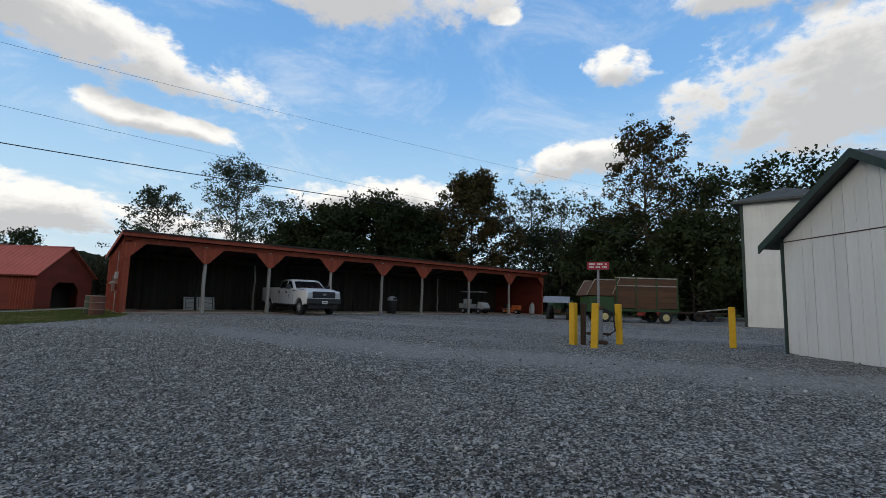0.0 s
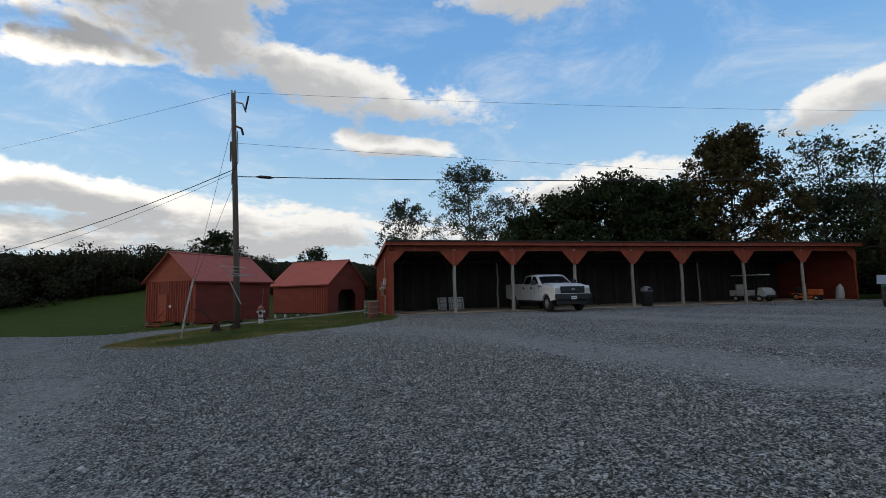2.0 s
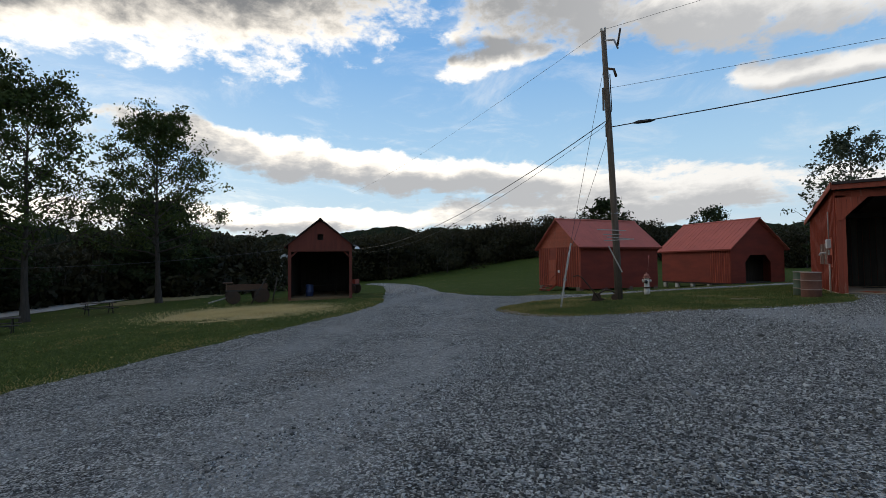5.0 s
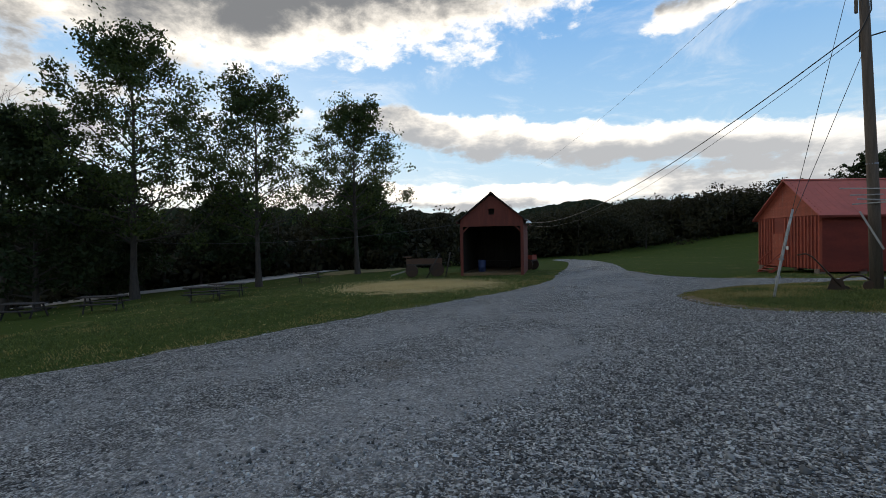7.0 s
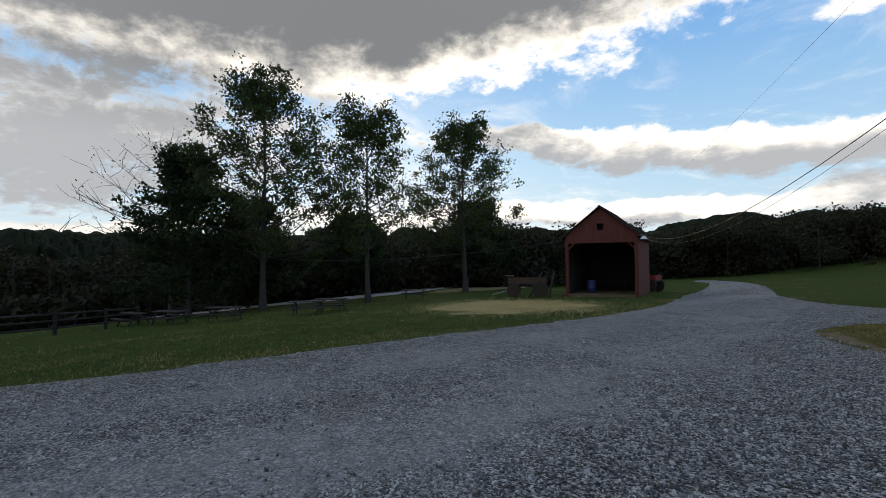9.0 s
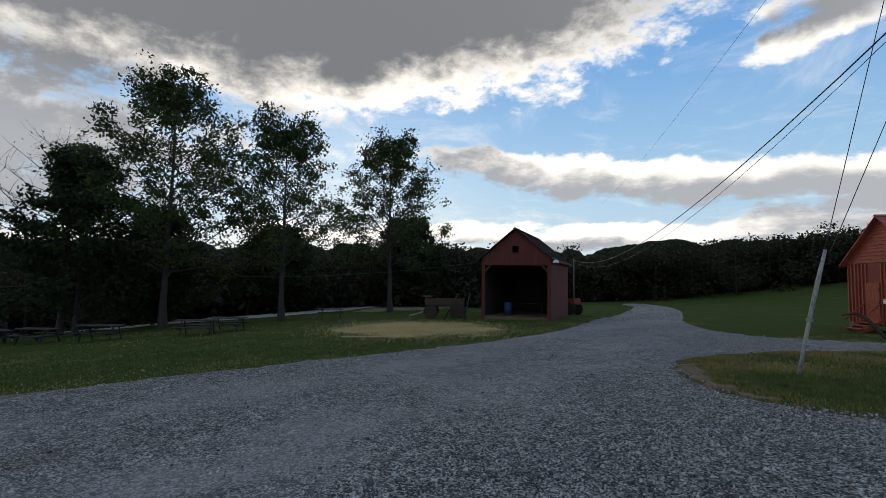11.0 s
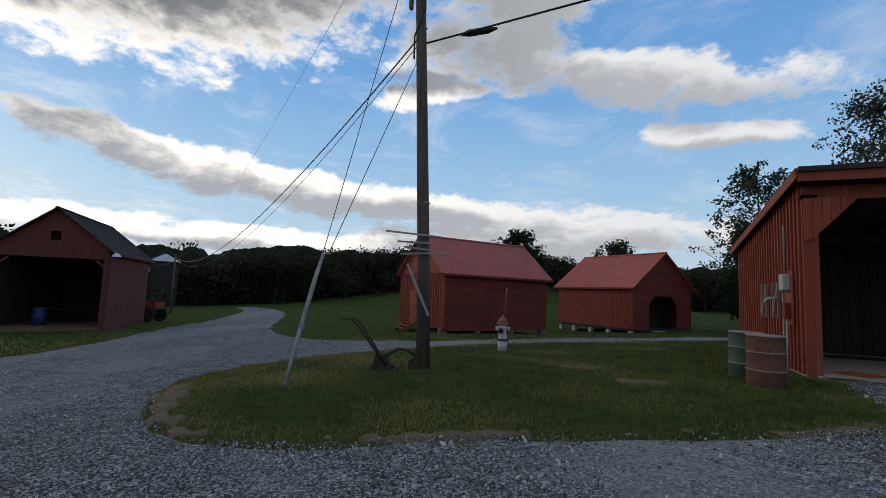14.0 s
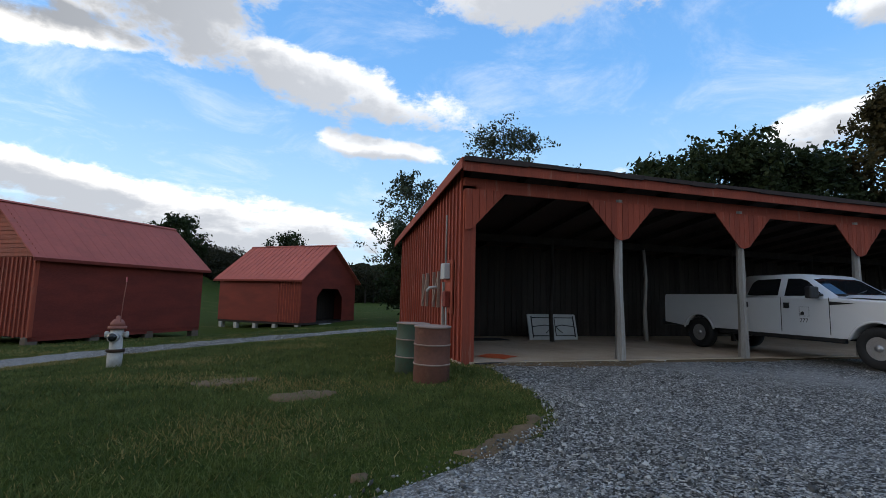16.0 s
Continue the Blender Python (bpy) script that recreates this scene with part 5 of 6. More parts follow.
sp = tagged(obj("cable_splice", tube(BM(), [(-6.3, -2.55, 6.56), (-6.1, -2.56, 6.56), (-5.7, -2.58, 6.54), (-5.5, -2.6, 6.53)], [0.02, 0.07, 0.07, 0.02], 8), BLACK_PLASTIC), "black taped splice on the service cable", "cable")
wire("power_line", "thin wire from the top of the pole", TOP, (70, -10, 13.0), 0.8, 0.006)
wire("power_line", "thin wire below the pole top", (-7.2, -2.8, 8.0), (70, -2, 9.6), 0.8, 0.007)
wire("service_drop", "black twisted service cable to a short pole", (-7.13, -2.4, 6.95), (-46.0, 22.1, 3.86), 2.1, 0.018)
wire("service_drop", "thin wire towards the meadow", (-7.13, -2.4, 6.8), (-46.0, 22.1, 3.71), 2.45, 0.009)
wire("service_drop", "slack cable from the short pole to the wagon shelter", (-46.0, 22.1, 3.76), (-31.5, 9.4, 2.55), 0.4, 0.014)
wire("power_line", "thin wire from the pole over the meadow", TOP, (-60, 40, 14), 0.6, 0.007)
wire("service_drop", "slack cable from the wagon shelter past the lawn trees", (-29.3, 0.0, 2.4), (-48, -24, 2.2), 1.0, 0.02)
wire("guy_wire", "steel guy wire of the utility pole", (-7.2, -2.75, 9.2), (-8.45, -3.76, 1.9), 0.0, 0.008)
wire("guy_wire", "steel guy wire of the utility pole", (-7.12, -2.5, 6.5), (-8.40, -3.70, 1.85), 0.0, 0.008)

g = thing("guy_guard", "leaning peeling white-painted timber guard over the guy wire", "post", pose(-8.71, -4.235, -0.45))
part("shaft", tube(BM(), [(0, 0, 0), (0.05, 0.09, 0.5), (0.11, 0.22, 1.1), (0.2, 0.35, 1.8), (0.28, 0.49, 2.42)], [0.036, 0.032, 0.04, 0.042, 0.03], 8), BIRCH, g)
for z in (0.55, 1.05):
    part("bracket", box(BM(), -0.06, 0.06, -0.02, 0.02, -0.03, 0.03), STEEL_GREY, g).matrix_basis = pose(0.1 * z, 0.2 * z, z)


def make_plow():
    p = thing("walking_plow", "antique rusted iron walking plow on the grass", "plow", pose(-7.75, -2.35, ground_z(-7.75, -2.35) + 0.02, 0, 0, 18))
    for s in (-0.09, 0.12):
        part("handle", tube(BM(), [(0.0, s * .3, 0.1), (-0.3, s, 0.5), (-0.62, s * 1.6, 0.92), (-0.78, s * 2.0, 1.02), (-0.98, s * 2.2, 0.98)], [0.026, 0.023, 0.021, 0.018, 0.015], 7), DARK_STEEL, p)
    part("beam", tube(BM(), [(-0.25, 0, 0.12), (0.0, 0, 0.3), (0.25, 0, 0.44), (0.45, 0, 0.42), (0.62, 0, 0.3)], [0.03, 0.034, 0.034, 0.03, 0.026], 7), DARK_STEEL, p)
    part("moldboard", prism(BM(), [(-0.3, 0.0), (0.12, -0.02), (0.05, 0.28), (-0.2, 0.34)], -0.03, 0.05), DARK_STEEL, p)
    part("share", prism(BM(), [(-0.1, -0.03), (0.35, -0.03), (0.12, 0.12)], 0.03, 0.13), DARK_STEEL, p)
    part("crossbar", tube(BM(), [(-0.42, -0.16, 0.66), (-0.42, 0.2, 0.66)], 0.018, 6), DARK_STEEL, p)
    part("beam_wheel", lathe(BM(), [(0.12, -0.02), (0.14, -0.02), (0.14, 0.02), (0.12, 0.02)], 16, pose(0.6, 0, 0.14, 90, 0, 0)), DARK_STEEL, p)


make_plow()


def make_hydrant():
    h = thing("fire_hydrant", "old chalky white fire hydrant with a faded red cap", "hydrant", pose(-6.72, 2.98, ground_z(-6.72, 2.98) - 0.02, 0, 0, -60))
    part("barrel", lathe(BM(), [(0.14, 0), (0.14, 0.36), (0.12, 0.365), (0.12, 0.84)], 18), HYDRANT, h)
    part("flange", lathe(BM(), [(0.17, 0.36), (0.175, 0.37), (0.175, 0.41), (0.17, 0.42)], 18), DARK_STEEL, h)
    part("collar", lathe(BM(), [(0.17, 0.84), (0.175, 0.86), (0.17, 0.9)], 18), RED_CAP, h)
    part("bonnet", lathe(BM(), [(0.14, 0.9), (0.13, 0.97), (0.09, 1.03), (0.04, 1.05), (0.035, 1.11), (0.02, 1.12)], 18), RED_CAP, h, "faded red bonnet")
    n = part("nozzle", lathe(BM(), [(0.09, 0.08), (0.09, 0.17), (0.105, 0.18), (0.105, 0.23), (0.03, 0.24)], 16, pose(0, 0, 0.68, 0, 90, -30)), HYDRANT, h)
    # flat black disc in place of the dark hollow of the nozzle
    part("nozzle_shade", lathe(BM(), [(0.085, 0.241), (0.085, 0.25), (0.03, 0.26)], 16, pose(0, 0, 0.68, 0, 90, -30)), GLASS, n, "black disc for the shade in the nozzle opening")
    for a in (60, -120):
        part("side_nozzle", lathe(BM(), [(0.06, 0.08), (0.06, 0.16), (0.07, 0.17), (0.07, 0.21), (0.02, 0.22)], 12, pose(0, 0, 0.72, 0, 90, a)), HYDRANT, h)
    fl = part("flag_rod", tube(BM(), [(0.1, 0.02, 0.9), (0.13, 0.03, 1.4), (0.2, 0.05, 1.9)], 0.008, 5), RED_CAP, h)
    part("flag", box(BM(), 0.14, 0.26, 0.04, 0.046, 1.84, 1.94), SIGN_RED, fl, "small red marker flag")


make_hydrant()


def make_drum(x, y, mat, label, rot):
    d = thing("steel_drum", label, "drum", pose(x, y, ground_z(x, y) - 0.02, 1.0, 0, rot), "drums by the shed")
    prof = [(0.285, 0), (0.292, 0.01)]
    for z in (0.3, 0.6):
        prof += [(0.286, z - 0.03), (0.296, z), (0.286, z + 0.03)]
    prof += [(0.286, 0.86), (0.295, 0.88), (0.28, 0.885), (0.275, 0.8), (0.02, 0.79)]
    part("shell", lathe(BM(), prof, 30), mat, d)
    for z in (0.3, 0.6, 0.875):
        part("hoop", lathe(BM(), [(0.2955, z - 0.012), (0.3, z), (0.2955, z + 0.012)], 30), RUST_PALE, d, "pale worn hoop")


make_drum(-0.93, -1.32, RUST_DRUM, "rusty brown steel drum on the grass by the shed", 10)
make_drum(-1.05, -0.38, GREEN_DRUM, "faded green steel drum on the grass by the shed", 80)

for i, (x, y, r) in enumerate([(-4.1, -0.3, 0.42), (-2.95, -1.75, 0.34)]):
    ring = [(x + r * (1.3 + 0.2 * math.sin(3 * a + i)) * math.cos(a), y + r * (0.8 + 0.15 * math.sin(2 * a)) * math.sin(a)) for a in (k * math.tau / 20 for k in range(20))]
    sheet("bare_patch", ring, EARTH, 0.035, 0.12, 0.05, "bare trodden earth patch in the lawn", "earth", (x - 2, x + 2, y - 2, y + 2))
ring = [(-28.4, -8.8), (-29.6, -6), (-28, -4.2), (-25.2, -2.6), (-22.4, -2.4), (-20.9, -4.6), (-20.9, -7.2), (-22, -8.6), (-25, -9.4)]
sheet("straw_patch", smooth_line(ring), STRAW, 0.06, 0.2, 1.3, "strewn pale straw drying on the lawn", "straw", (-32, -18, -12, 0))


def strip(line, w):
    L, R = [], []
    for i, p in enumerate(line):
        a, b = line[max(0, i - 1)], line[min(len(line) - 1, i + 1)]
        d = Vector((b[0] - a[0], b[1] - a[1])).normalized()
        L.append((p[0] - d.y * w / 2, p[1] + d.x * w / 2))
        R.append((p[0] + d.y * w / 2, p[1] - d.x * w / 2))
    return L + R[::-1]


sheet("dirt_road", smooth_line(strip([(-74, -46), (-60, -29), (-52.5, -19), (-51.5, -11), (-54, -4), (-63, 4.5), (-82, 17)], 8.0)), DIRT_ROAD, 0.08, 0.7, 0.3, "pale dirt road below the lawn", "road", (-84, -44, -50, 20))

DRY_MEADOW = material("dry_meadow_grass", (0.27, 0.21, 0.11), 1.0, var=(0.13, 0.11, 0.045), scale=0.8, fine=9, bump=0.8, bump_scale=12, spec=0.03)
sheet("dry_meadow", smooth_line([(-44.6, -3.2), (-49, -3), (-51.5, 1.2), (-59, 8), (-66, 18), (-58, 17), (-47, 6), (-43.5, 1.5)]), DRY_MEADOW, 0.06, 0.5, 0.6, "uncut tan meadow grass beside the dirt road", "meadow", (-70, -40, -6, 22))

# ---- in and on the shed ----
m = thing("floor_cloth", "orange cloth square on the shed floor", "cloth", pose(1.05, 0.7, 0.052, 0, 0, 40))
bm = BM()
vs = [[bm.verts.new((0.34 * (i - 2) / 2 + 0.01 * math.sin(j * 2), 0.34 * (j - 2) / 2, 0.004 + 0.006 * ((i * 7 + j * 5) % 3))) for j in range(5)] for i in range(5)]
for i in range(4):
    for j in range(4):
        bm.faces.new((vs[i][j], vs[i + 1][j], vs[i + 1][j + 1], vs[i][j + 1]))
part("cloth", bm, ORANGE, m)
for x, y, a, w, d in ((0.55, -0.12, 10, 0.6, 0.12), (2.2, 4.6, 5, 1.6, 0.7)):
    m = thing("rubber_mat", "black rubber mat on the floor", "mat", pose(x, y, 0.052 if y > 0 else 0.03, 0, 0, a))
    part("mat", box(BM(), -w / 2, w / 2, -d / 2, d / 2, 0, 0.012), BLACK, m)


def make_folding_table():
    t = thing("folding_table", "off-white plastic folding table leaning folded against a post", "table", pose(4.55, 4.38, 0.06, -14, 0, 4))
    w, h = 1.76, 0.8
    part("tabletop", box(BM(), -w / 2, w / 2, 0, 0.045, 0, h, bevel=0.02), PLASTIC_WHITE, t)
    part("rim", box(BM(), -w / 2 + .03, w / 2 - .03, -0.012, -0.001, 0.03, h - 0.03), PLASTIC_WHITE, t)
    for s in (-1, 1):
        f = part("leg_frame", tube(BM(), [(s * 0.76, -0.03, 0.12), (s * 0.06, -0.03, 0.12), (s * 0.06, -0.03, h - 0.12), (s * 0.76, -0.03, h - 0.12)], 0.016, 6), BLACK_PLASTIC, t, "black folded leg frame")
        part("cross_tube", tube(BM(), [(s * 0.76, -0.03, h / 2), (s * 0.3, -0.035, h / 2 + 0.05), (s * 0.06, -0.03, h / 2)], 0.014, 6), BLACK_PLASTIC, f)
        part("hinge_tube", tube(BM(), [(s * 0.76, -0.03, 0.07), (s * 0.76, -0.03, h - 0.07)], 0.018, 6), BLACK_PLASTIC, f)
        part("brace", tube(BM(), [(s * 0.06, -0.03, h / 2), (s * 0.3, -0.04, 0.2)], 0.012, 6), BLACK_PLASTIC, f)


make_folding_table()


def make_wall_boxes():
    w = thing("meter_panel", "grey electric meter box with conduits on the shed's end wall", "electric box", pose(-0.05, 0.5, 1.5, 0, 0, 0))
    part("backboard", box(BM(), -0.03, 0.0, -0.12, 0.35, -0.55, 0.55), RED, w)
    part("meter_box", box(BM(), -0.16, -0.032, 0.02, 0.3, 0.15, 0.48, bevel=0.015), PLASTIC_WHITE, w, "white metal box")
    part("lower_box", box(BM(), -0.14, -0.032, 0.0, 0.2, -0.42, -0.1, bevel=0.015), RED_DARK, w)
    part("conduit", tube(BM(), [(-0.08, 0.1, -0.4), (-0.08, 0.1, -1.5)], 0.02, 7), POST_GREY, w)
    part("conduit", tube(BM(), [(-0.08, 0.18, 0.48), (-0.08, 0.18, 1.5)], 0.02, 7), POST_GREY, w)
    part("lamp_bracket", tube(BM(), [(-0.05, 0.9, 0.0), (-0.22, 0.95, -0.02), (-0.26, 1.0, -0.1)], 0.035, 7), PLASTIC_WHITE, w)
    part("leaning_stick", box(BM(), -0.06, -0.02, 0.42, 0.5, -1.55, 0.1), POST_GREY, w)
    for y in (1.35, 2.35):
        f = thing("wall_frame", "red wooden bracket frame on the shed wall", "frame", pose(-0.05, y, 1.45))
        for k, b in enumerate(((0, .05, -.4, .4), (.4, .45, -.4, .4))):
            part("upright", box(BM(), -0.06, 0.0, b[0], b[1], b[2], b[3]), RUST_PALE, f)
        part("diagonal", prism(BM(), [(0.05, 0.3), (0.05, 0.4), (0.4, -0.2), (0.4, -0.3)], -0.05, -0.02, "x"), RUST_PALE, f)


make_wall_boxes()


def make_bin():
    b = thing("rubbish_bin", "tall dark rubbish bin with a grey lid beside a shed post", "bin", pose(15.75, 0.15, 0.05))
    part("body", lathe(BM(), [(0.27, 0), (0.3, 0.02), (0.33, 0.85), (0.34, 0.88)], 20), BLACK_PLASTIC, b)
    part("lid", lathe(BM(), [(0.35, 0.885), (0.36, 0.95), (0.3, 1.1), (0.12, 1.2), (0.02, 1.22)], 20), STEEL_GREY, b)
    part("flap", box(BM(), -0.12, 0.12, -0.37, -0.3, 0.95, 1.08), BLACK, b)


make_bin()


def make_cart():
    c = thing("golf_cart", "white golf cart with a flat canopy parked in the shed", "golf cart", pose(25.2, 1.6, 0.05, 0, 0, -80))
    part("floor_pan", box(BM(), -1.1, 1.1, -0.55, 0.55, 0.28, 0.38, bevel=0.03), BLACK_PLASTIC, c)
    part("cowl", prism(BM(), [(0.7, 0.38), (1.2, 0.36), (1.25, 0.6), (1.05, 0.9), (0.8, 0.95)], -0.55, 0.55), PLASTIC_WHITE, c)
    part("front_bumper", box(BM(), 1.26, 1.34, -0.5, 0.5, 0.3, 0.45, bevel=0.03), BLACK_PLASTIC, c)
    part("seat", box(BM(), -0.7, -0.1, -0.55, 0.55, 0.4, 0.78, bevel=0.04), PLASTIC_WHITE, c)
    part("backrest", box(BM(), -0.75, -0.62, -0.55, 0.55, 0.8, 1.2, bevel=0.04), PLASTIC_WHITE, c)
    part("rear_body", box(BM(), -1.2, -0.78, -0.55, 0.55, 0.4, 0.8, bevel=0.04), PLASTIC_WHITE, c)
    part("canopy", box(BM(), -1.0, 0.95, -0.6, 0.6, 1.78, 1.84, bevel=0.025), PLASTIC_WHITE, c)
    for x, xx in ((-0.85, -0.8), (0.9, 0.7)):
        for s in (-0.5, 0.5):
            part("canopy_post", tube(BM(), [(x, s, 0.6), (xx, s, 1.78)], 0.02, 6), BLACK_PLASTIC, c)
    part("steering_wheel", lathe(BM(), [(0.15, 0), (0.17, 0.01), (0.15, 0.02)], 14, pose(0.55, 0.25, 1.0, 0, -40, 0)), BLACK_PLASTIC, c)
    for x in (-0.75, 0.85):
        for s in (-1, 1):
            wheel(c, x, s * 0.5, 0.22, 0.18, PLASTIC_WHITE, s)
    for s in (-0.38, 0.38):
        part("headlamp", box(BM(), 1.18, 1.25, s - .09, s + .09, 0.62, 0.74, bevel=.02), CHROME, c)


make_cart()


def make_mower():
    m = thing("ride_on_mower", "orange ride-on mower in the shed", "mower", pose(29.2, 0.9, 0.05, 0, 0, -70))
    part("hood", box(BM(), 0.1, 0.85, -0.28, 0.28, 0.35, 0.75, bevel=0.06), CONE_ORANGE, m)
    part("deck", box(BM(), -0.6, 0.3, -0.5, 0.5, 0.15, 0.3, bevel=0.04), CONE_ORANGE, m)
    part("seat", box(BM(), -0.6, -0.15, -0.22, 0.22, 0.5, 0.9, bevel=0.06), BLACK, m)
    part("fender", box(BM(), -0.8, -0.1, -0.45, 0.45, 0.38, 0.5, bevel=0.04), CONE_ORANGE, m)
    for x, r in ((-0.5, 0.24), (0.62, 0.17)):
        for s in (-1, 1):
            wheel(m, x, s * 0.4, r, 0.16, PLASTIC_WHITE, s)
    b = thing("feed_sack", "pale slumped sack leaning against the shed's end wall", "sack", pose(31.7, 0.6, 0.05, 0, 6, 0))
    part("sack", lathe(BM(), [(0.2, 0), (0.26, 0.08), (0.25, 0.5), (0.2, 0.85), (0.08, 0.98), (0.1, 1.05)], 12), PLASTIC_WHITE, b)


make_mower()

# ---- round the fuel post ----
POSTS = "yellow bollards"
bol = thing("bollard", "square yellow painted bollard in the gravel", "bollard", pose(7.1, -20.2, 0.0), POSTS)
part("post", box(BM(), -0.075, 0.075, -0.075, 0.075, -0.1, 1.05, bevel=0.012), YELLOW, bol)
for x, y, a in ((6.8, -20.95, 3), (8.4, -20.7, -2), (10.4, -22.65, 0)):
    copy_thing(bol, pose(x, y, 0.0, a * 0.6, a * 0.4, 20 + a))


def make_fuel_post():
    f = thing("fuel_post", "grey fuel standpipe with a red sign between the bollards", "standpipe", pose(8.0, -20.35, 0.03, 0, 0, -60))
    part("base", box(BM(), -0.22, 0.22, -0.2, 0.2, 0, 0.08, bevel=0.02), DARK_STEEL, f)
    part("pedestal", box(BM(), -0.1, 0.1, -0.09, 0.09, 0.08, 0.85, bevel=0.02), STEEL_GREY, f)
    part("head", box(BM(), -0.14, 0.14, -0.1, 0.1, 0.86, 0.95, bevel=0.02), DARK_STEEL, f)
    part("hose", tube(BM(), [(0.1, 0, 0.9), (0.35, 0, 0.8), (0.4, 0, 0.35), (0.2, 0.0, 0.2)], 0.02, 6), BLACK, f)
    part("flange", box(BM(), -0.3, 0.3, -0.06, 0.06, 0.22, 0.28), DARK_STEEL, f)
    part("sign_post", box(BM(), -0.03, 0.03, 0.1, 0.14, 0.0, 1.95), STEEL_GREY, f)
    s = part("sign", box(BM(), -0.27, 0.27, 0.075, 0.095, 1.9, 2.1), SIGN_RED, f, "red sign with two lines of white writing")
    bm = BM()
    for z, n in ((2.02, 9), (1.94, 11)):
        for k in range(n):
            w = 0.44 / n
            if k % 4 != 3:
                box(bm, -0.22 + k * w, -0.22 + k * w + w * 0.75, 0.069, 0.073, z, z + 0.045)
    part("writing", bm, WHITE_BOARD, s)
    v = thing("valve_post", "dark iron valve post beside the standpipe", "post", pose(7.3, -20.35, 0.02))
    part("stem", box(BM(), -0.05, 0.05, -0.05, 0.05, 0, 0.95, bevel=.01), DARK_STEEL, v)
    part("handle", box(BM(), -0.12, 0.12, -0.03, 0.03, 0.95, 1.02, bevel=.01), DARK_STEEL, v)


make_fuel_post()


def make_wagon():
    w = thing("forage_wagon", "green forage wagon with brown boarded sides", "wagon", pose(24.6, -12.3, 0.0, 0, 0, -42))
    L = 2.7
    part("bed", box(BM(), -1.0, L, -1.1, 1.1, 0.7, 0.85), MACHINE_GREEN, w)
    part("front_box", box(BM(), -2.5, -1.0, -1.1, 1.1, 0.6, 1.55, bevel=0.04), MACHINE_GREEN, w, "green hopper")
    part("hopper", prism(BM(), [(-2.7, 1.6), (-2.2, 2.5), (-0.9, 2.5), (-1.0, 1.6)], -1.12, 1.12), WAGON_WOOD, w)
    for s in (-1.13, 1.13):
        k = 0
        for z in (0.9, 1.25, 1.6, 1.95, 2.3):
            part("side_board", box(BM(), -0.98, L, s - .02, s + .02, z, z + 0.335), WAGON_WOOD, w)
        for x in (-0.95, 0.2, 1.4, L - .06):
            part("stake", box(BM(), x, x + .07, s - .05, s + .05, 0.7, 2.7), MACHINE_GREEN, w)
        for z in (2.2, 2.66):
            part("rail", box(BM(), -0.98, L, s - .035, s + .035, z, z + .06), POST_GREY, w)
        part("slant_rail", tube(BM(), [(-2.7, s, 1.62), (-2.2, s, 2.55), (-0.95, s, 2.55)], 0.035, 5), POST_GREY, w)
        part("slant_rail", tube(BM(), [(-1.15, s, 1.7), (-0.7, s, 2.7)], 0.035, 5), POST_GREY, w)
    part("tailboard", box(BM(), L + .003, L + .05, -1.1, 1.1, 0.85, 2.65), WAGON_WOOD, w)
    for x in (-1.6, 2.0):
        for s in (-1, 1):
            wheel(w, x, s * 1.0, 0.38, 0.24, WHEEL_CREAM, s)
        part("axle", tube(BM(), [(x, -1, .38), (x, 1, .38)], .05, 6), DARK_STEEL, w)
        for y in (-.6, .6):
            part("bolster", box(BM(), x - .08, x + .08, y - .06, y + .06, 0.38, 0.7), DARK_STEEL, w)
    part("drawbar", tube(BM(), [(-2.5, 0, .5), (-3.9, 0, .45)], .05, 6), DARK_STEEL, w)


make_wagon()


def make_tractor():
    t = thing("tractor", "small green tractor with a loader frame beside the shed", "tractor", pose(23.6, -8.2, 0.0, 0, 0, -150))
    part("hood", box(BM(), 0.2, 1.6, -0.3, 0.3, 0.7, 1.25, bevel=0.06), MACHINE_GREEN, t)
    part("chassis", box(BM(), -0.9, 1.6, -0.22, 0.22, 0.45, 0.7, bevel=0.03), DARK_STEEL, t)
    for s in (-1, 1):
        part("fender", prism(BM(), [(-1.2, 0.9), (-1.0, 1.3), (-0.3, 1.3), (0.0, 0.95), (-0.3, 1.22), (-0.95, 1.22)], s * 0.62 - .18, s * 0.62 + .18), MACHINE_GREEN, t)
        wheel(t, -0.65, s * 0.65, 0.58, 0.34, YELLOW, s)
        wheel(t, 1.2, s * 0.6, 0.36, 0.22, YELLOW, s)
        part("loader_arm", tube(BM(), [(-0.1, s * 0.45, 1.3), (1.1, s * 0.5, 1.45), (2.1, s * 0.5, 1.3)], .05, 6), STEEL_GREY, t)
    part("seat", box(BM(), -0.8, -0.35, -0.25, 0.25, 0.95, 1.35, bevel=.05), BLACK, t)
    part("steering_wheel", lathe(BM(), [(0.17, 0), (0.19, 0.01), (0.17, 0.02)], 14, pose(0.05, 0, 1.4, 0, -30, 0)), BLACK, t)
    part("exhaust", tube(BM(), [(1.0, 0.15, 1.25), (1.0, 0.15, 1.95)], .03, 6), DARK_STEEL, t)
    part("bucket", prism(BM(), [(2.1, 1.1), (2.6, 1.1), (2.45, 1.25), (2.15, 1.5)], -0.8, 0.8), STEEL_GREY, t)


make_tractor()

c = thing("traffic_cone", "orange traffic cone with a white band on the gravel", "cone", pose(20.4, -11.3, 0.03))
part("foot", box(BM(), -0.19, 0.19, -0.19, 0.19, 0, 0.03, bevel=.01), CONE_ORANGE, c)
part("cone", lathe(BM(), [(0.14, 0.03), (0.03, 0.75), (0.02, 0.76)], 16), CONE_ORANGE, c)
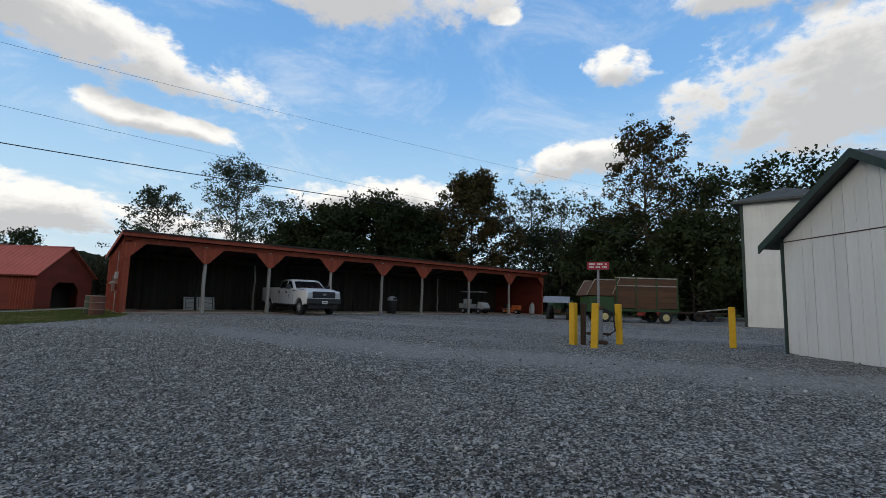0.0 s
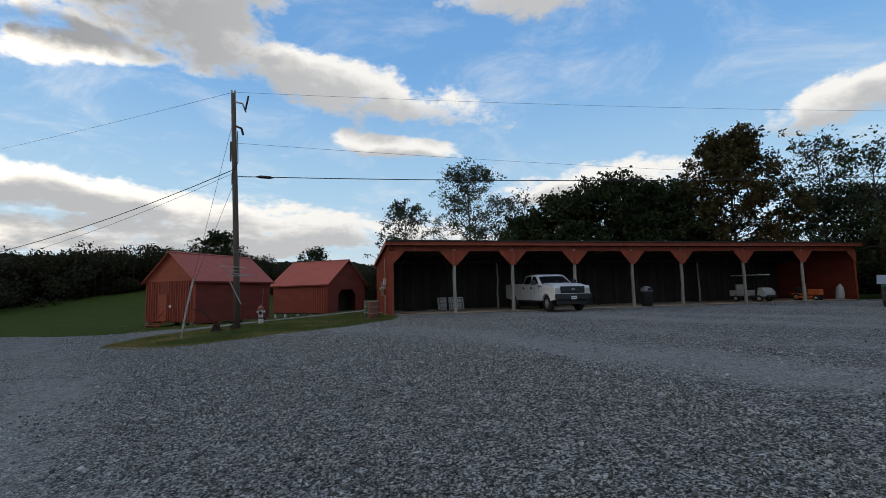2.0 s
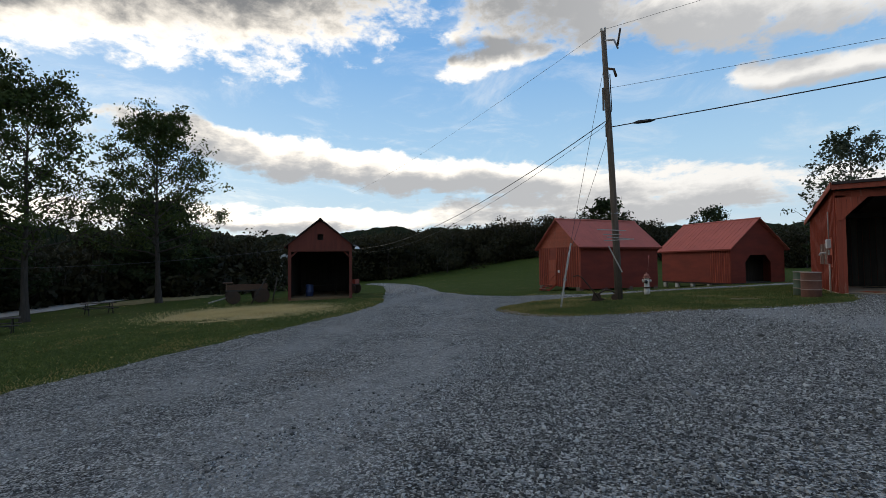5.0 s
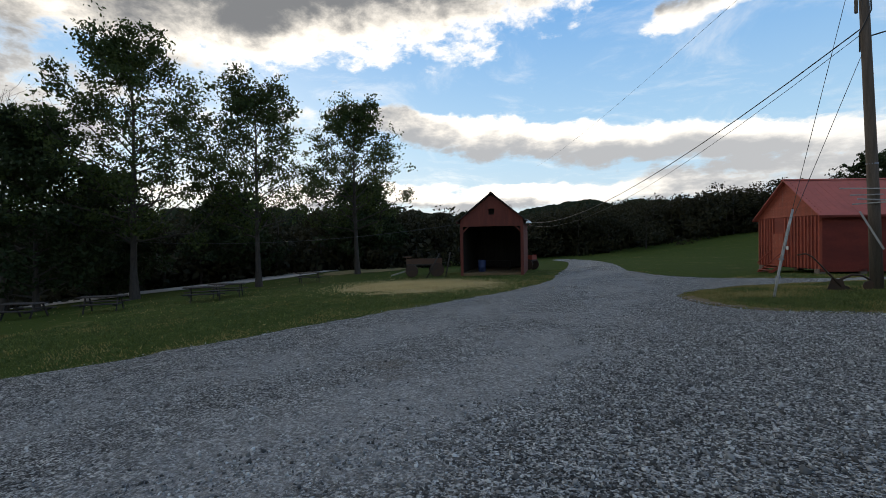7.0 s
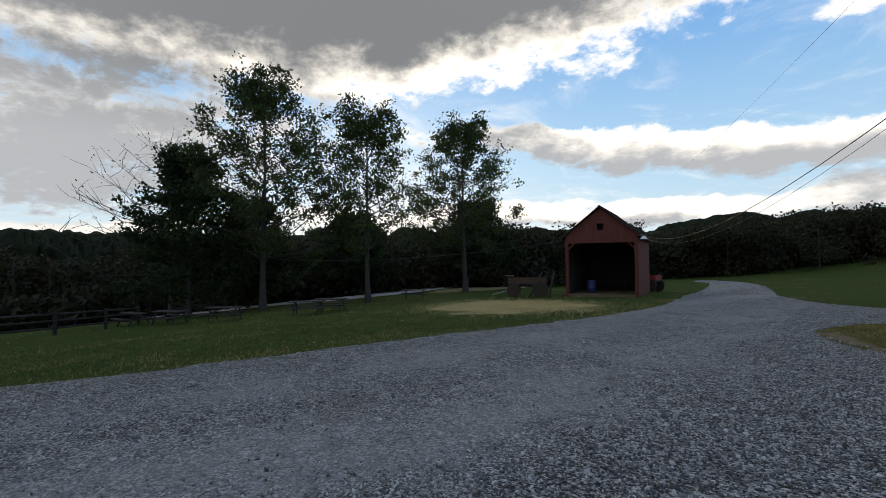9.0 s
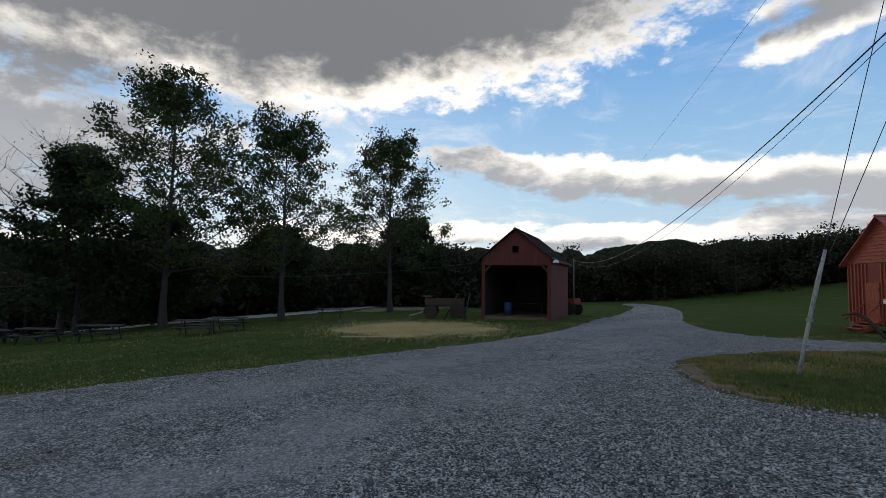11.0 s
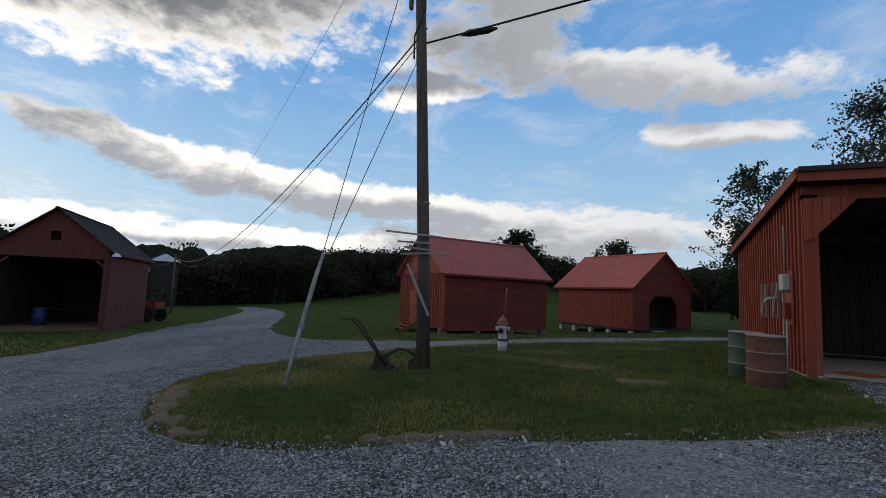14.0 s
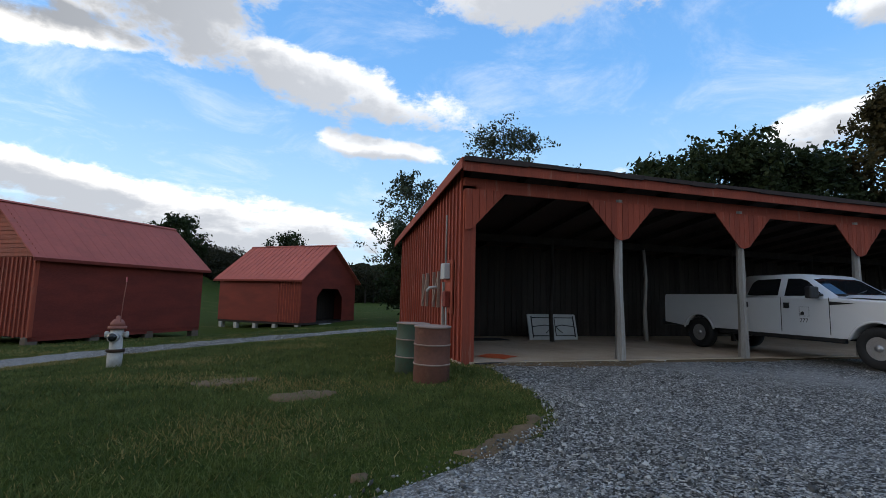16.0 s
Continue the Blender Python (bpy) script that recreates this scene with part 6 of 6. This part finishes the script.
part("band", lathe(BM(), [(0.098, 0.38), (0.078, 0.5), (0.076, 0.5)], 16), PLASTIC_WHITE, c)

i = thing("farm_implement", "red farm implement with a white board on it", "implement", pose(30.2, -11.3, 0.0, 0, 0, -35))
part("frame", box(BM(), -0.9, 0.9, -0.4, 0.4, 0.35, 0.55, bevel=.03), MACHINE_RED, i)
part("hopper", prism(BM(), [(-0.8, 0.55), (0.8, 0.55), (0.9, 1.0), (-0.9, 1.0)], -0.4, 0.4), MACHINE_RED, i)
part("board", box(BM(), -0.9, 0.9, -0.5, 0.1, 1.01, 1.16), PLASTIC_WHITE, i)
for s in (-1, 1):
    wheel(i, -0.2, s * 0.55, 0.3, 0.16, MACHINE_RED, s)

f = thing("flat_trailer", "low dark flat trailer with loose boards on it", "trailer", pose(34.5, -12.6, 0.0, 0, 0, -40))
part("deck", box(BM(), -2.4, 2.4, -1.0, 1.0, 0.55, 0.68), DARK_STEEL, f)
part("loose_board", box(BM(), 0.2, 2.6, -0.4, -0.1, 0.7, 0.76), POST_GREY, f).matrix_basis = pose(0, 0, 0.0, 0, -6, 8)
part("drawbar", tube(BM(), [(-2.4, 0, .55), (-3.6, 0, .45)], .05, 6), DARK_STEEL, f)
for x in (-0.45, 0.45):
    for s in (-1, 1):
        wheel(f, x, s * 1.15, 0.33, 0.2, DARK_STEEL, s)

# ---- on the lawn and beyond ----
def make_picnic(x, y, rot):
    t = thing("picnic_table", "weathered brown picnic table on the lawn", "picnic table", pose(x, y, ground_z(x, y), 0, 0, rot), "picnic tables")
    for k in range(5):
        part("top_plank", box(BM(), -0.95, 0.95, -0.38 + k * 0.155, -0.24 + k * 0.155, 0.72, 0.76), BOARD_OLD_SHADED, t)
    for s in (-1, 1):
        for k in range(2):
            part("bench_plank", box(BM(), -0.95, 0.95, s * 0.72 - .14 + k * .145, s * 0.72 - .005 + k * .145, 0.42, 0.46), BOARD_OLD_SHADED, t)
        part("bench_rail", box(BM(), s * 0.65 - .02, s * 0.65 + .02, -0.85, 0.85, 0.34, 0.42), BOARD_OLD_SHADED, t)
        for q in (-1, 1):
            part("leg", prism(BM(), [(q * 0.55, 0.0), (q * 0.65, 0.0), (q * 0.3, 0.72), (q * 0.2, 0.72)], s * 0.65 + .021, s * 0.65 + .06, "x"), BOARD_OLD_SHADED, t)
    return t


for x, y, r in ((-33.8, -23.0, 60), (-30.9, -19.8, 75), (-29.6, -15.6, 80), (-31.5, -14.2, 70), (-38.6, -7.2, 80), (-36.5, -25.5, 40)):
    make_picnic(x, y, r)


def make_fence():
    f = thing("rail_fence", "weathered grey post-and-rail fence at the lawn's edge", "fence", None)
    line = [(-23.5, -33.5), (-26.0, -31.0), (-28.5, -28.9), (-31.2, -27.4), (-34.2, -26.2), (-37.2, -25.4)]
    for i, (x, y) in enumerate(line):
        z = ground_z(x, y)
        part("post", box(BM(), x - .07, x + .07, y - .07, y + .07, z - .2, z + 1.15, bevel=.015), BOARD_OLD_SHADED, f)
        if i:
            a, b = line[i - 1], (x, y)
            for h in (0.35, 0.7, 1.03):
                za, zb = ground_z(*a) + h, z + h
                part("rail", tube(BM(), [(a[0], a[1], za), (b[0], b[1], zb)], .055, 6), BOARD_OLD_SHADED, f)


make_fence()


def spoked(parent, x, y, r, tilt=0):
    w = part("wheel", lathe(BM(), [(r * 0.9, -.03), (r, -.03), (r, .03), (r * 0.9, .03)], 22, pose(0, 0, 0, 90, 0, 0)), DARK_STEEL, parent)
    w.matrix_basis = pose(x, y, r, tilt, 0, 0)
    bm = BM()
    for k in range(10):
        a = k * math.tau / 10
        tube(bm, [(0, 0, 0), (r * .93 * math.cos(a), 0, r * .93 * math.sin(a))], .02, 4)
    part("spokes", bm, DARK_STEEL, w)
    part("hub", tube(BM(), [(0, -.1, 0), (0, .1, 0)], .06, 8), DARK_STEEL, w)


def make_farm_wagon(x, y, rot, label, body):
    t = thing("farm_wagon", label, "wagon", pose(x, y, ground_z(x, y), 0, 0, rot))
    part("bed", box(BM(), -1.3, 1.3, -0.5, 0.5, 0.85, 0.95), BOARD_OLD_SHADED, t)
    for s in (-0.5, 0.46):
        part("side_board", box(BM(), -1.3, 1.3, s, s + .04, 0.951, 1.3), body, t)
    for a in (-1.3, 1.26):
        part("end_board", box(BM(), a, a + .04, -0.45, 0.45, 0.951, 1.35), body, t)
    part("seat_plank", box(BM(), -1.5, -0.9, -0.4, 0.4, 1.4, 1.46), WAGON_WOOD, t)
    for q in (-1.4, -1.0):
        part("seat_prop", box(BM(), q, q + .05, -.3, .3, 1.35 if q < -1.3 else 0.95, 1.399), BOARD_OLD_SHADED, t)
    for wx, r in ((-0.9, 0.45), (0.9, 0.52)):
        part("axle", tube(BM(), [(wx, -.7, r), (wx, .7, r)], .04, 6), DARK_STEEL, t)
        part("bolster", box(BM(), wx - .08, wx + .08, -.45, .45, r, .85), BOARD_OLD_SHADED, t)
        for s in (-0.68, 0.68):
            spoked(t, wx, s, r)
    part("tongue", tube(BM(), [(-1.0, 0, .5), (-2.4, 0, .1)], .05, 6), POST_GREY, t)


make_farm_wagon(-32.0, -0.9, 60, "old wooden farm wagon with spoked wheels beside the shelter", WAGON_WOOD)
for x, y, dx in ((-30.6, -1.6, 0.7), (-29.7, -0.6, 0.1)):
    lp = tagged(obj("pole", tube(BM(), [(x, y, ground_z(x, y) - 0.05), (x + dx, y + dx * 0.5 + 0.3, ground_z(x, y) + 1.7)], 0.045, 7), BARK), "weathered dark pole leaning beside the farm wagon", "pole")
make_farm_wagon(-33.5, 10.3, 20, "rusted old hay machine beside the wagon shelter", MACHINE_RED)

d = thing("plastic_drum", "blue plastic drum inside the wagon shelter", "drum", pose(-29.6, 2.6, -0.98))
part("drum", lathe(BM(), [(0.25, 0), (0.28, 0.05), (0.28, 0.3), (0.3, 0.33), (0.28, 0.36), (0.28, 0.8), (0.24, 0.85), (0.02, 0.86)], 18), BLUE_PLASTIC, d)
b = thing("workbench", "rough wooden bench at the back of the wagon shelter", "bench", pose(-31.0, 5.0, -0.98, 0, 0, 43))
part("top", box(BM(), -1.4, 1.4, -0.3, 0.3, 0.62, 0.68), BOARD_OLD_SHADED, b)
for x in (-1.25, 1.15):
    part("leg", box(BM(), x, x + .1, -.25, .25, 0, 0.62), BOARD_OLD_SHADED, b)

h = thing("farmhouse", "distant dark house with a pale roof and white porch", "house", pose(-75.5, 43, ground_z(-75.5, 43), 0, 0, -38))
part("wall", box(BM(), -2.2, 2.2, -2, 2, 0, 7.4), BOARD_OLD_SHADED, h)
bm = BM()
vs = [bm.verts.new(p) for p in ((-2.5, -2.3, 7.4), (2.5, -2.3, 7.4), (2.5, 2.3, 7.4), (-2.5, 2.3, 7.4), (0, 0, 8.8))]
for q in ((3, 2, 1, 0), (0, 1, 4), (1, 2, 4), (2, 3, 4), (3, 0, 4)):
    bm.faces.new([vs[k] for k in q])
part("roof", bm, PLASTIC_WHITE, h, "pale hipped roof")
p = part("porch", box(BM(), -1.8, 3.6, -4.4, -2.001, 5.6, 6.3), PLASTIC_WHITE, h, "white porch")
for x in (-1.7, 0.9, 3.4):
    part("porch_post", box(BM(), x, x + .3, -4.3, -4.0, 0, 5.6), PLASTIC_WHITE, p)
for x in (-1.2, 0.6):
    part("window", box(BM(), x, x + .7, -2.03, -2.001, 3.4, 5.0), GLASS, h)

p = thing("utility_pole", "thin short service pole beyond the wagon shelter", "utility pole", pose(-46.0, 22.1, ground_z(-46.0, 22.1)))
part("shaft", tube(BM(), [(0, 0, -.2), (0, 0, 4.06 - ground_z(-46.0, 22.1))], [.1, .075], 8), POLE_WOOD, p)

# ---- loose stones and grass blades ----
def stone_material():
    m = bpy.data.materials.new("crushed_stone")
    m.use_nodes = True
    N = Nodes(m.node_tree)
    r = N.put("ShaderNodeNewGeometry").outputs["Random Per Island"]
    col = N.ramp(r, [(0.0, (0.05, 0.048, 0.043)), (0.35, (0.14, 0.134, 0.12)), (0.7, (0.33, 0.316, 0.286)), (1.0, (0.72, 0.70, 0.645))])
    n = N.noise(N.put("ShaderNodeTexCoord").outputs["Object"], 90, 3).outputs[0]
    col = N.mix(N.math("MULTIPLY", n, 0.25), col, (0.12, 0.115, 0.108, 1))
    bs = N.put("ShaderNodeBsdfPrincipled", {"Base Color": col, "Roughness": 0.85, "Specular IOR Level": 0.3})
    N.put("ShaderNodeOutputMaterial", {0: bs.outputs[0]})
    return m


def scatter_stones():
    """Loose crushed stone, densest along the walk."""
    rng = np.random.default_rng(21)
    xs, ys = [], []
    # bands by distance from the walked line x = -3.2, y from -27 to -8
    for w, dens in ((4.0, 470), (8.0, 130), (14.0, 24)):
        area = 2 * w * (24 + 2 * w)
        n = int(area * dens)
        x = -3.2 + rng.uniform(-w, w, n)
        y = rng.uniform(-27 - w * 0.3, -7 + w, n)
        xs.append(x)
        ys.append(y)
    x, y = np.concatenate(xs), np.concatenate(ys)
    # fewer on the packed wheel tracks
    across, along = 0.9 * x + 0.42 * y, -0.42 * x + 0.9 * y
    patch = 0.5 * np.sin(1.5 * across + 0.8 * np.sin(0.22 * along)) + 0.6 * np.sin(0.63 * across + 2 + 0.6 * np.sin(0.13 * along)) + 0.4 * np.sin(x * 2.3 - y * 0.6)
    keep = (sdf(x, y, YARD_LINE) + wobble(x, y, 0.14) > -0.12) & (rng.uniform(0, 1, len(x)) < np.clip(0.66 + 0.5 * patch, 0.1, 1))
    x, y = x[keep], y[keep]
    n = len(x)
    base = np.array([(1, 0, 0), (-1, 0, 0), (0, 1, 0), (0, -1, 0), (0, 0, 1), (0, 0, -1)], float)
    s = rng.lognormal(math.log(0.0098), 0.42, (n, 1, 1)) * rng.uniform(0.65, 1.25, (n, 6, 1))
    v = base[None] * s * np.array([1.25, 0.95, 0.75])
    q = rng.normal(0, 1, (n, 4))
    q /= np.linalg.norm(q, axis=1)[:, None]
    w_, a, b, c = q.T
    R = np.stack([np.stack([1 - 2 * (b * b + c * c), 2 * (a * b - c * w_), 2 * (a * c + b * w_)], 1),
                  np.stack([2 * (a * b + c * w_), 1 - 2 * (a * a + c * c), 2 * (b * c - a * w_)], 1),
                  np.stack([2 * (a * c - b * w_), 2 * (b * c + a * w_), 1 - 2 * (a * a + b * b)], 1)], 1)
    v = np.einsum("nij,nkj->nki", R, v)
    z = height(x, y) + 0.03 + rng.uniform(-0.002, 0.008, n)
    v += np.stack([x, y, z], 1)[:, None]
    f = np.array([(0, 2, 4), (2, 1, 4), (1, 3, 4), (3, 0, 4), (2, 0, 5), (1, 2, 5), (3, 1, 5), (0, 3, 5)])
    F = (f[None] + 6 * np.arange(n)[:, None, None]).reshape(-1, 3)
    ob = mesh_fast("loose_gravel", v.reshape(-1, 3), F, stone_material())
    tagged(ob, "loose angular grey crushed stones on the yard", "gravel", kind="stuff")


def mesh_fast(name, V, F, mat):
    me = bpy.data.meshes.new(name)
    k = F.shape[1]
    me.vertices.add(len(V))
    me.vertices.foreach_set("co", np.ascontiguousarray(V, dtype=np.float32).ravel())
    me.loops.add(F.size)
    me.loops.foreach_set("vertex_index", np.ascontiguousarray(F, dtype=np.int32).ravel())
    me.polygons.add(len(F))
    me.polygons.foreach_set("loop_start", np.arange(0, F.size, k, dtype=np.int32))
    me.update(calc_edges=True)
    me.materials.append(mat)
    return new(name, me)


BLADE = leaf_material("grass_blade", (0.042, 0.072, 0.016), (0.17, 0.19, 0.055), 2.2)
BLADE_STRAW = leaf_material("straw_stalk", (0.45, 0.33, 0.14), (0.7, 0.55, 0.27))
BLADE_DRY = leaf_material("dry_grass_blade", (0.22, 0.16, 0.05), (0.4, 0.31, 0.12))


def blades(name, label, x, y, h, w, mat, rng, lift=0.0):
    n = len(x)
    a = rng.uniform(0, math.tau, n)
    d = np.stack([np.cos(a), np.sin(a), np.zeros(n)], 1)
    lean = rng.normal(0, 0.55, (n, 2)) * h[:, None]
    p = np.stack([x, y, height(x, y) - 0.01 + lift], 1)
    top = p + np.stack([lean[:, 0], lean[:, 1], h], 1)
    V = np.stack([p - d * w[:, None], p + d * w[:, None], top], 1).reshape(-1, 3)
    F = np.arange(3 * n).reshape(n, 3)
    return tagged(mesh_fast(name, V, F, mat), label, "grass", kind="stuff")


def scatter_grass():
    rng = np.random.default_rng(31)

    def spots(x0, x1, y0, y1, dens):
        n = int((x1 - x0) * (y1 - y0) * dens)
        x, y = rng.uniform(x0, x1, n), rng.uniform(y0, y1, n)
        d = -(sdf(x, y, YARD_LINE) + wobble(x, y, 0.14))
        ok = d > -0.06
        ok &= ~((x > -0.03) & (y > -0.1))
        return x[ok], y[ok], d[ok]
    # the island round the pole, the lawn's edge along the lane, and the far verges
    g = [spots(-12.5, 0.6, -8.0, 6.5, 2300), spots(-24, -12, -26, 4, 260), spots(-14, 3, 4, 16, 260), spots(-34, -20, -20, 12, 60)]
    x, y, d = (np.concatenate(k) for k in zip(*g))
    dry = np.clip(0.7 - d * 0.45, 0.1, 0.7) + 0.28 * np.sin(x * 1.1 + 1.7 * np.sin(y * 0.8)) + 0.2 * np.sin(y * 2.3 + x)
    dry = dry + 0.4 * np.clip((-x - 6.6) / 3, 0, 1) * (x > -12.5) * (y < 1)
    isdry = rng.uniform(0, 1, len(x)) < np.clip(dry - 0.12, 0.02, 0.8)
    h = rng.gamma(4, 0.009, len(x)) * np.clip(0.5 + d * 0.6, 0.5, 1.0) + 0.012
    w = rng.uniform(0.004, 0.01, len(x)) * (1 + (np.hypot(x + 3, y + 10) > 9) * 1.2)
    blades("grass", "short mown green grass blades", x[~isdry], y[~isdry], h[~isdry], w[~isdry], BLADE, rng)
    blades("dry_grass", "dry straw-coloured grass among the green", x[isdry], y[isdry], h[isdry], w[isdry], BLADE_DRY, rng)
    # fallen straw
    n = 22000
    x, y = rng.normal(-25, 2.4, n), rng.normal(-5.8, 1.7, n)
    h = rng.uniform(0.02, 0.09, n)
    blades("straw", "loose straw strewn over the lawn", x, y, h, rng.uniform(0.01, 0.02, n), BLADE_STRAW, rng, 0.06)
    # leaves fallen under the trees
    n = 700
    x, y = rng.uniform(-44, -16, n), rng.uniform(-30, 2, n)
    ok = sdf(x, y, YARD_LINE) < -0.2
    x, y = x[ok], y[ok]
    v, f = leaf_quads(rng, np.stack([x, y, height(x, y) + 0.04], 1), 0.04)
    tagged(mesh_fast("fallen_leaves", v, f, BLADE_DRY), "fallen tan leaves on the lawn", "leaves", kind="stuff")


scatter_stones()
scatter_grass()
